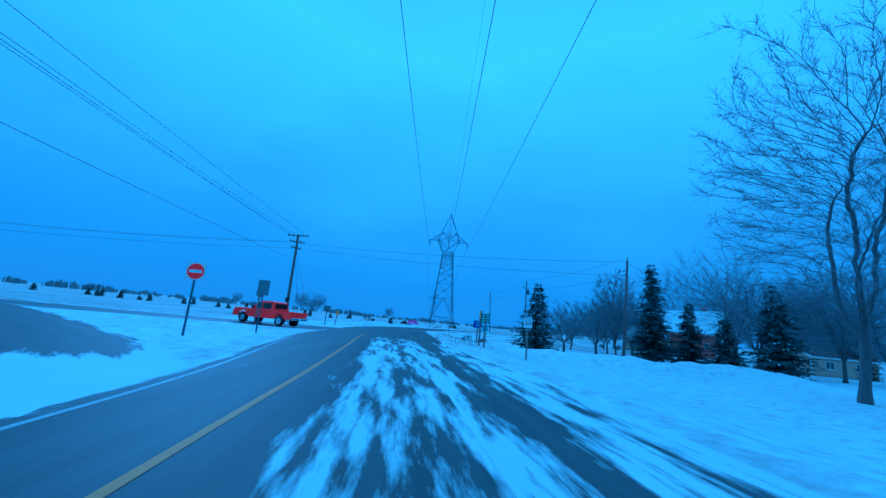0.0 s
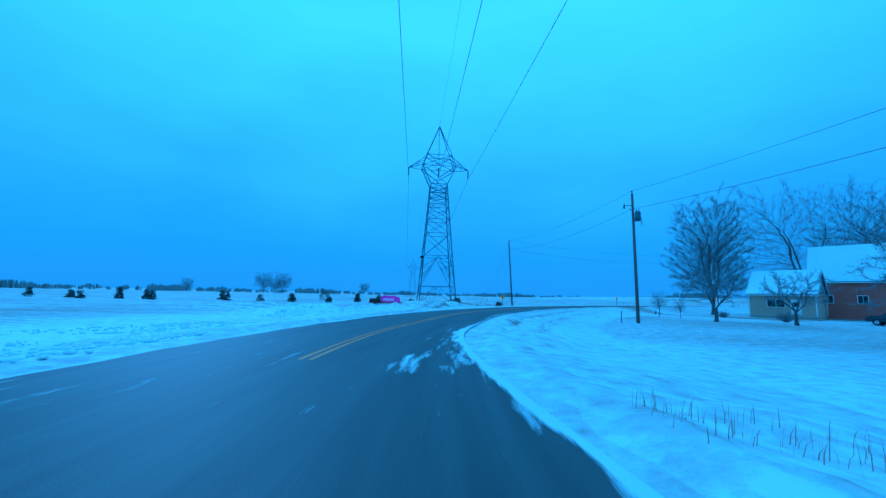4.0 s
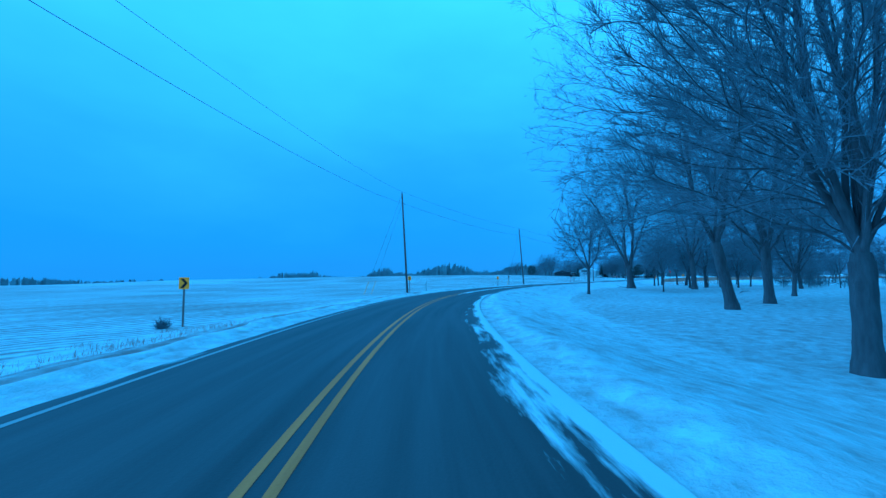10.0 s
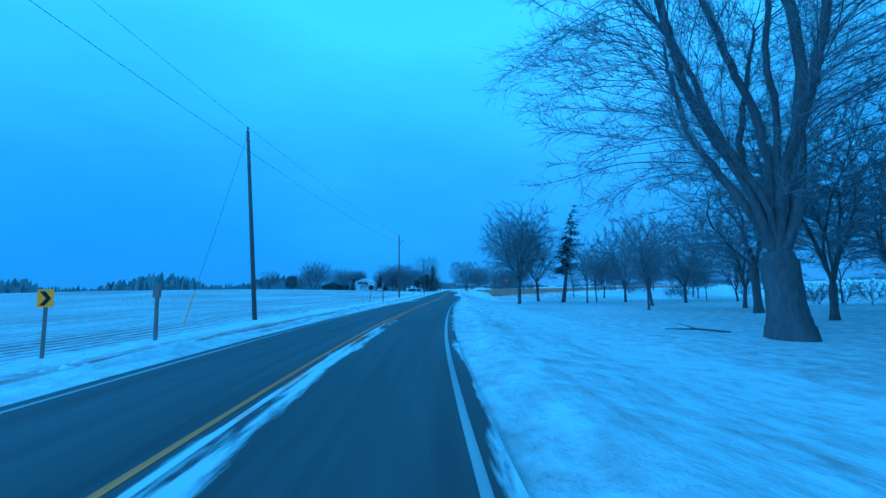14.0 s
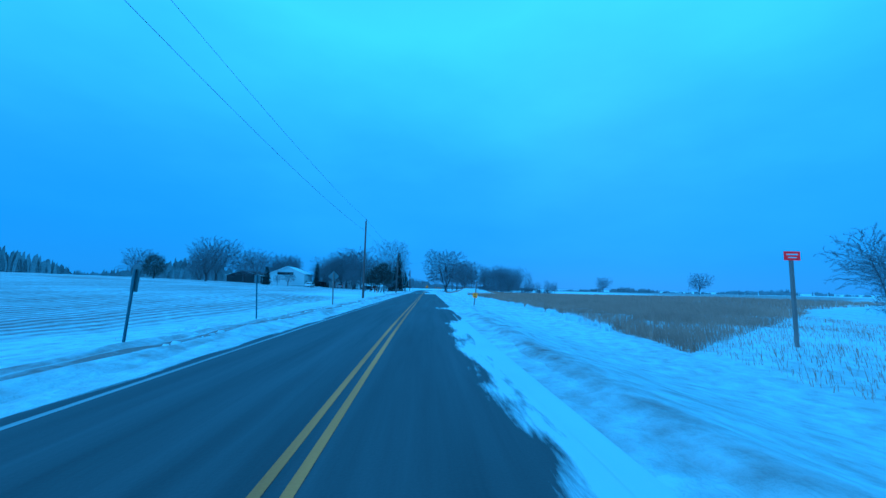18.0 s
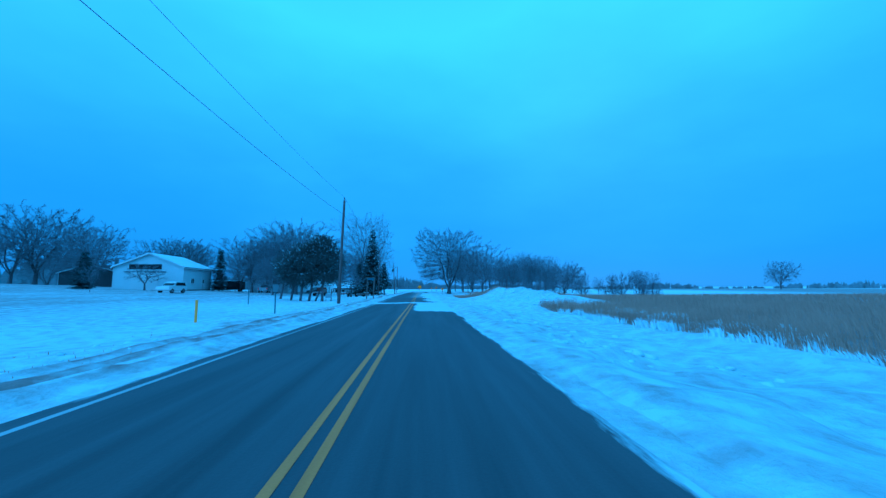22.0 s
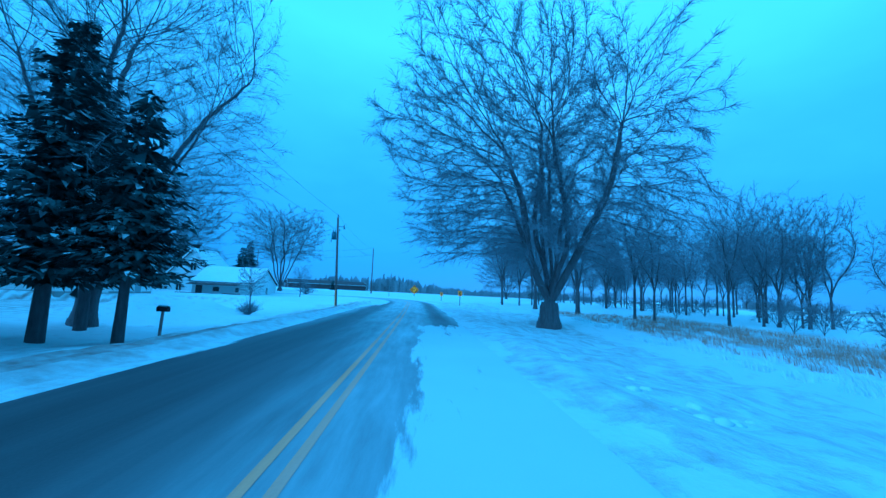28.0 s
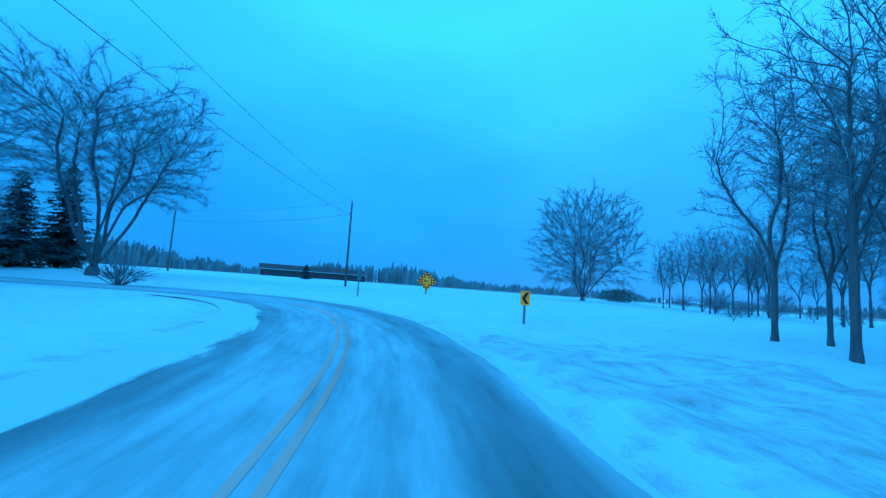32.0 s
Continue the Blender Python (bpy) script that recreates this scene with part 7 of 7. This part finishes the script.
for src, x, y, size, turn in (
        (tree10, 42, 54, 0.62, 70), (far_r, 27, 58, 0.75, 20), (small_sp, 13.8, 41.5, 0.85, 40), (far_r, 36, 68, 0.9, 200), (far_r, 62, 60, 1.1, 10), (far_r, 72, 70, 1.1, 150), (small_sp, 31, 61, 1.1, 120),
        (far_r, 36, 43, 0.85, 30), (far_r, 40, 38, 0.95, 130), (far_r, 47, 40, 1.0, 80), (far_r, 21, 60, 0.62, 280), (far_r, 43, 47, 0.8, 210),
        (far_r, 24, 58, 0.6, 60), (far_r, 27.5, 62, 0.7, 100), (small_sp, 19.5, 47, 0.9, 100), (small_sp, 35.4, 81.5, 0.95, 200), (near_t, 32.2, 93.8, 0.32, 40), (near_t, 30, 94.8, 0.42, 90),
        (trB, 84, 108, 0.75, 60), (far_r, 95, 104, 1.25, 200), (trB, 130, 110, 0.75, 120), (far_r, 128, 101, 1.2, 120), (near_t, 141, 112, 1.1, 10), (far_r, 150, 106, 1.0, 300), (far_r, 120, 98, 1.3, 20),
        (far_r, 122, 113, 1.1, 60), (far_r, 138, 104, 1.0, 100),
        (t1, 170.5, 114.5, 0.9, 65), (t2, 165.2, 119.3, 0.86, 30), (near_t, 162.3, 107.5, 1.15, 120), (far_r, 160, 104, 1.0, 60), (far_r, 175, 100, 0.8, 130), (near_t, 180, 104, 0.8, 30), (far_r, 152, 100, 1.0, 200), (near_t, 158, 111, 1.2, 300),
        (small_sp, 316.0, 130.6, 0.85, 15), (far_w, 303, 187, 1.0, -90), (far_w, 331.4, 196.2, 1.6, -85), (far_w, 326.5, 184.5, 1.15, -60), (far_w, 343, 174, 1.15, -130), (far_r, 320, 178, 1.0, 100), (far_w, 345, 175, 1.2, -100), (near_t, 300, 165, 0.45, 10), (small_sp, 312.5, 165, 0.8, 80),
        (far_w, 352, 176, 1.2, -90), (far_w, 331, 156, 1.15, -95), (far_w, 327, 149, 1.1, -80), (far_w, 328.4, 198.2, 1.35, -110), (windy, 308.5, 143, 0.55, -100), (yard, 325, 147, 0.85, -85),
        (mid_t, 352.5, 130, 0.82, 200), (far_r, 341, 136, 0.9, 80), (trB, 80.6, 108.6, 1.0, 150), (yard, 352, 152, 0.9, -100), (yard, 411, 158, 1.3, -75), (windy, 403, 163, 1.4, -100), (near_t, 368, 127, 0.55, 60), (near_t, 394.2, 127.8, 0.62, 30),
        (far_w, 378, 160, 1.2, -110), (far_w, 370, 162, 1.1, -90), (far_r, 362, 158, 1.0, 60),
        (windy, 316.8, 86.1, 0.62, -95), (slim, 333, 92, 0.85, 80), (near_t, 322, 88, 0.9, 200), (near_t, 340, 88, 1.0, 20), (slim, 345, 84, 0.8, 200),
        (slim, 387.5, 96.7, 1.12, 80), (slim, 391.5, 92.5, 0.9, 160), (slim, 387.4, 94, 1.05, 220), (slim, 389.8, 91, 0.95, 300), (slim, 384, 90, 1.0, 20), (slim, 394, 88, 0.8, 60),
        (slim, 436, 66, 0.9, 20), (slim, 428, 70, 0.9, 70), (p1, 369.5, 94.0, 0.95, 140),
        (far_w, 480, -47, 1.2, -110), (far_w, 397, -64, 1.3, -100), (far_w, 560, 20, 1.2, -90), (far_w, 330, 222, 1.1, -100), (far_w, 358, 214, 1.2, -110)):
    again(src, x, y, size, turn)
rngw = random.Random(5)
brush = bare_tree(spot(300, 84), "low dense bare brush", "brush", sides=4, seed=52, h=4.2, width=5.5, base=0.03, peak=0.5, forks=9, open_=0.7, thick=0.012, trunk=0.04, lift=0.3, gnarl=0.16, points=420, fine=2, shoot_r=0.015)
for k in range(34):
    x = rngw.uniform(340, 434)
    again(brush, x, 77 - (x - 372) * 0.2 + rngw.gauss(0, 5), rngw.uniform(0.4, 0.75), rngw.uniform(0, 360), label="low dense bare brush along the wood")
for k in range(24):
    x = rngw.uniform(104, 200)
    again(brush, x, 91 + rngw.gauss(0, 4), rngw.uniform(0.4, 0.7), rngw.uniform(0, 360), label="low dense bare brush behind the lawn")
for k in range(22):
    x = 104 + 5.0 * k + rngw.uniform(-2, 2)
    again((far_r, far_r, slim)[k % 3], x, 88 + 8 * math.sin(x * 0.09) + rngw.uniform(-4, 4) - 0.06 * (x - 104), rngw.uniform(0.45, 0.8), rngw.uniform(0, 360), label="bare tree in the brush behind the lawn")
for x, y, z in ((-167, 483, 1.9), (-139, 460, 1.8), (-152, 476, 1.3), (-240, 470, 1.2), (-60, 500, 1.2)):
    again(far_r, x, y, z, x * 7.0, label="lone bare tree far across the field")
for k in range(60):
    src = slim
    x = rngw.uniform(356, 434)
    y = 72 + rngw.gauss(-1, 7) - (x - 372) * 0.22 + 4 * math.sin(x * 0.21)
    again(src, x, y, rngw.uniform(0.75, 1.15) * 1.0, rngw.uniform(0, 360), label="bare tree in the wood beyond the verge")
for k in range(34):
    x = rngw.uniform(296, 356)
    again((slim, near_t, brush)[k % 3], x, rngw.uniform(68, 92), rngw.uniform(0.35, 0.6), rngw.uniform(0, 360), label="thin bare tree in the hedge behind dry grass")

# ---- conifers ----
conifer(spot(11.2, 43.1), "full dark spruce with snow on its boughs near the junction", 1, 7.6, 6.2, 0.04, snowy=0.5)
conifer(spot(24.4, 43.8), "tall dark spruce behind a snowbank", 2, 11.2, 6.0, 0.02)
conifer(spot(30.5, 34.5), "dark spruce beside a snow mound", 3, 8.2, 6.0, 0.03, snowy=0.3)
conifer(spot(28.5, 43.5), "dark spruce by the grey bungalow", 4, 7.0, 5.5, 0.03)
conifer(spot(29.5, 39.5), "low dark spruce with snow on its boughs", 14, 5.2, 5.0, 0.02, snowy=0.4)
conifer(spot(163.4, 112.6, -90, 1, 3), "windswept ragged pine with a long bare trunk", 5, 16.5, 6.4, 0.30, wind=1.0, ragged=1.9, category="pine tree", name="pine_tree")
conifer(spot(337.5, 127.2), "tall dense dark spruce with clumps of snow", 6, 17.0, 9.4, 0.05, snowy=1.2)
conifer(spot(340.5, 130.6), "broad dark spruce beside the tall one", 12, 8.5, 7.0, 0.04, snowy=0.4)
conifer(spot(345.9, 127.0), "dark pine with a clear trunk by the mailboxes", 7, 12.4, 7.0, 0.19, ragged=0.7, snowy=1.0, category="pine tree", name="pine_tree")
conifer(spot(350.6, 128.8), "dark pine with a clear trunk by the mailboxes", 8, 12.0, 6.5, 0.2, ragged=0.7, snowy=0.9, category="pine tree", name="pine_tree")
conifer(spot(345.5, 124.2), "slim dark pine with a clear trunk beside the drive", 9, 9.4, 4.8, 0.26, ragged=0.8, snowy=0.8, category="pine tree", name="pine_tree")
for k, (x, y, h, w) in enumerate(((325, 158, 9, 4), (306, 170, 6, 3.5), (388, 152, 12, 6), (404, 150, 10, 8), (413.6, 143.4, 8.6, 6.0), (418.6, 143.6, 10.4, 7.0), (397, 160, 11, 6), (408, 166, 11, 6), (402, 168, 10, 6), (393, 156, 10, 5), (470, 132, 3.5, 2.5), (440, 160, 6, 4), (60, 55, 9, 5))):
    conifer(spot(x, y), "dark spruce in the yard behind the houses", 20 + k, h, w, 0.04)
puff_tree(spot(298.4, 199.2, 0, 0.85), "round dark cedar standing alone at the field's edge", 3, [(0, 0, 4.2, 3.6, 3.4), (0.3, 0, 6.0, 2.6, 2.2), (-0.5, 0.4, 2.6, 3.0, 2.0)], [((0, 0, -0.3), (0, 0, 4), 0.3)], M_CEDAR, 12000)
puff_tree(spot(292, 134.6), "clump of dark cedars on many leaning stems beside the road", 4,
          [(0, -2.0, 6.1, 2.2, 2.3), (0.4, -3.2, 4.6, 1.8, 2.2), (0, 0.2, 5.2, 2.1, 2.2), (-0.3, 2.0, 4.3, 1.8, 1.9), (0.3, -1.8, 3.6, 2.4, 1.6), (0.2, 0.8, 3.3, 2.4, 1.5), (0, -2.1, 7.4, 1.2, 1.2)],
          [((1.2, 3.4, -0.3), (0.4, 2.6, 4), 0.16), ((0.2, 1.8, -0.3), (0.6, 1.4, 4.4), 0.16), ((-0.8, 0.4, -0.3), (0, 0.2, 5), 0.18), ((-0.6, -0.6, -0.3), (0.2, -1.2, 5), 0.18), ((-1.6, -2.4, -0.3), (0, -2.2, 4.5), 0.15), ((0.4, -1.2, -0.3), (0.3, -2.8, 4), 0.13)],
          M_CEDAR, 30000, snowy=0.07)
puff_tree(spot(461.6, 59.4, -7), "low dark evergreen hedge across the snowy field", 9, [(-4.4, 0, 1.2, 2.6, 1.5), (-1.5, 0, 1.4, 2.6, 1.6), (1.5, 0.2, 1.4, 2.6, 1.6), (4.4, 0, 1.2, 2.6, 1.5)], [((-4, 0, -0.3), (-4, 0, 1), 0.08), ((0, 0, -0.3), (0, 0, 1), 0.08), ((4, 0, -0.3), (4, 0, 1), 0.08)], M_CEDAR, 6000, name="hedge", category="hedge")
puff_tree(spot(-26, 150), "low dark juniper in the field by the tower", 6, [(0, 0, 1.0, 1.4, 1.1)], [((0, 0, -0.2), (0, 0, 0.8), 0.06)], M_CEDAR, 700)
for k in range(22):
    x, y = -118 + k * 5.1 + rngw.uniform(-2, 2), 118 + rngw.uniform(-5, 8) + k * 0.8
    conifer(spot(x, y), "young spruce of a row across the snowy field", 60 + k, rngw.uniform(1.3, 2.5), 1.7, 0.02)
for k, (x, y, s_) in enumerate(((4.5, 118.5, 0.4), (-3.0, 120, 0.5), (5.9, 121.2, 0.8), (13.9, 119.5, 0.4))):
    puff_tree(spot(x, y), "small dark juniper bush at the tower's foot", 80 + k, [(0, 0, 0.7 * s_ + 0.2, 0.9 * s_, 0.9 * s_)], [((0, 0, -0.2), (0, 0, 0.5), 0.05)], M_CEDAR, 1100)

# ---- dry grass and weeds ----
def blades(name, label, n, place, height, width, material, seed, lean):
    rng = np.random.RandomState(seed)
    x, y = place(rng, n)
    z = ground_z(x, y)
    h = height * rng.uniform(0.5, 1.15, len(x))
    a = rng.uniform(0, 6.283, len(x))
    w = width * rng.uniform(0.6, 1.4, len(x))
    dx, dy = np.cos(a) * w, np.sin(a) * w
    lx, ly = lean[0] * h + rng.normal(0, 0.16, len(x)) * h, lean[1] * h + rng.normal(0, 0.16, len(x)) * h
    p = np.stack([x, y, z - 0.05], -1)
    zero = 0 * x
    b = np.stack([dx, dy, zero], -1)
    m1 = np.stack([lx * 0.35, ly * 0.35, h * 0.6], -1)
    tip = np.stack([lx, ly, h * (1 - 0.25 * np.hypot(lx, ly) / h)], -1)
    v = np.stack([p - b, p + b, p + m1 + b * 0.7, p + m1 - b * 0.7, p + tip], 1).reshape(-1, 3)
    k = np.arange(len(x))[:, None] * 5
    tri = np.stack([k + [0, 1, 2], k + [0, 2, 3], k + [3, 2, 4]], 1).reshape(-1, 3)
    return tagged(new(name, quick_mesh(name, v, tri, 3, material)), label, "grass", kind="stuff")


def strip_place(s0, s1, o0, o1, power=1.0, gaps=0.0, slant=0.0):
    def f(rng, n):
        s = rng.uniform(s0, s1, n)
        o = o0 + (o1 - o0) * rng.rand(n) ** power
        j = np.searchsorted(CS, s).clip(1, len(CS) - 2)
        x, y = CL[j, 0] + RIGHT[j, 0] * o + TAN[j, 0] * (s - CS[j]), CL[j, 1] + RIGHT[j, 1] * o + TAN[j, 1] * (s - CS[j])
        keep = (waves(x, y, 6, 41) > gaps - 0.6) & (s > s0 + slant * (o - o0))
        return x[keep], y[keep]
    return f


blades("dry_grass", "tall tan dry grass bending in the wind above the ditch", 120000, strip_place(290, 373, 11.0, 36, 1.4, 0.0, 0.8), 0.8, 0.009, M_GRASS, 1, (0.35, -0.15))
blades("dry_grass", "dry grass running back to the far hedge", 26000, strip_place(312, 430, 34, 95, 1.2, 0.0, 0.6), 0.8, 0.035, M_GRASS, 14, (0.3, -0.1))
blades("dry_grass", "tan dry grass on the mounds by the hedge", 30000, strip_place(402, 424, 7.6, 26, 1.0, 0.1), 0.65, 0.008, M_GRASS, 12, (0.3, -0.1))
blades("dry_grass", "tan dry grass behind the ploughed mounds", 14000, strip_place(372, 404, 20, 38, 1.0, 0.0), 0.8, 0.013, M_GRASS, 13, (0.3, -0.1))
blades("dry_grass", "patchy dry grass on the bank behind the snowdrifts", 34000, strip_place(424, 472, 14.5, 27, 1.2, 0.3), 0.45, 0.007, M_GRASS, 3, (0.3, 0.0))


blades("dry_grass", "thin dry grass poking through the snow before the field", 11000, strip_place(280, 304, 11.5, 30, 1.0, 0.2), 0.34, 0.008, M_GRASS, 15, (0.3, -0.1))


def tufts_place(s0, s1, o0, o1, n_tufts, spread, seed):
    """Places in small tufts along the way, for grass bent under snow."""
    base = strip_place(s0, s1, o0, o1, 1.6, 0.0)

    def f(rng, n):
        cx, cy = base(np.random.RandomState(seed), n_tufts)
        k = rng.randint(0, len(cx), n)
        return cx[k] + rng.normal(0, spread, n), cy[k] + rng.normal(0, spread, n)
    return f


blades("snowy_grass", "snow-caked tufts of bent grass along the ditch", 26000, tufts_place(296, 366, 10.4, 14.5, 520, 0.13, 3), 0.42, 0.022, M_SNOW, 21, (0.55, -0.2))
blades("snowy_grass", "snow-caked tufts of bent grass by the mounds", 9000, tufts_place(424, 470, 12.5, 20, 200, 0.14, 4), 0.36, 0.022, M_SNOW, 22, (0.5, -0.1))
blades("dry_weeds", "dead weeds standing in the snow beside the road", 9000, strip_place(84, 118, -16, -6.3, 1.0, 0.4), 0.5, 0.006, M_REED, 4, (0.1, 0))
blades("dry_weeds", "dead weeds standing in the snow at the tower", 8000, strip_place(104, 150, -11, -6.0, 1.3, 0.5), 0.32, 0.006, M_REED, 5, (0.1, 0))
blades("dry_weeds", "sparse grass stubble along the verge", 5200, strip_place(150, 400, -9.5, -5.6, 1.0, 0.6), 0.16, 0.012, M_GRASS, 6, (0.1, 0))
blades("dry_weeds", "dead weeds at the junction corner", 2200, strip_place(28, 52, 5.5, 11, 1.0, 0.5), 0.4, 0.006, M_REED, 7, (0.1, 0))
blades("dry_weeds", "lawn grass tips through thin snow", 9000, strip_place(70, 130, 7, 26, 1.0, 0.45), 0.10, 0.010, M_REED, 8, (0.1, 0))

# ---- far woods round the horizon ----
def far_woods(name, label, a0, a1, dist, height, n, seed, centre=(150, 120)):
    """A far line of small crowns and stems along an arc, as one mass, its haze painted in the colour."""
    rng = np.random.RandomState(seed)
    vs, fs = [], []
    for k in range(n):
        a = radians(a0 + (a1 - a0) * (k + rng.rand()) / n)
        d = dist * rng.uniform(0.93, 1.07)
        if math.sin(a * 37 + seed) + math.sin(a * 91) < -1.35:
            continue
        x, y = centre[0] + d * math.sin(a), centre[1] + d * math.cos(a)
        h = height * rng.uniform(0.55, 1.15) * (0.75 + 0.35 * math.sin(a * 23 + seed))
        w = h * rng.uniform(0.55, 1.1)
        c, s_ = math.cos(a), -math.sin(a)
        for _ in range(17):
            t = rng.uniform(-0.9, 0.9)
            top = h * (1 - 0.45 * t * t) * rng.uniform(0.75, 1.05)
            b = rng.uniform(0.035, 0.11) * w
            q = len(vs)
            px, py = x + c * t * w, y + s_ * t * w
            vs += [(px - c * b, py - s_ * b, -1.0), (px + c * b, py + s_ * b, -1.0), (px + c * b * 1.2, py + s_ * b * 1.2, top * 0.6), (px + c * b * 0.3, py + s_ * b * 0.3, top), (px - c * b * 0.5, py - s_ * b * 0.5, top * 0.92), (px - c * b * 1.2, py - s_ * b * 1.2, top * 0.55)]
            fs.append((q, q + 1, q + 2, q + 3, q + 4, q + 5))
    return tagged(new(name, raw_mesh(name, vs, fs, M_HAZED_FARWOOD)), label, "woods", kind="stuff")


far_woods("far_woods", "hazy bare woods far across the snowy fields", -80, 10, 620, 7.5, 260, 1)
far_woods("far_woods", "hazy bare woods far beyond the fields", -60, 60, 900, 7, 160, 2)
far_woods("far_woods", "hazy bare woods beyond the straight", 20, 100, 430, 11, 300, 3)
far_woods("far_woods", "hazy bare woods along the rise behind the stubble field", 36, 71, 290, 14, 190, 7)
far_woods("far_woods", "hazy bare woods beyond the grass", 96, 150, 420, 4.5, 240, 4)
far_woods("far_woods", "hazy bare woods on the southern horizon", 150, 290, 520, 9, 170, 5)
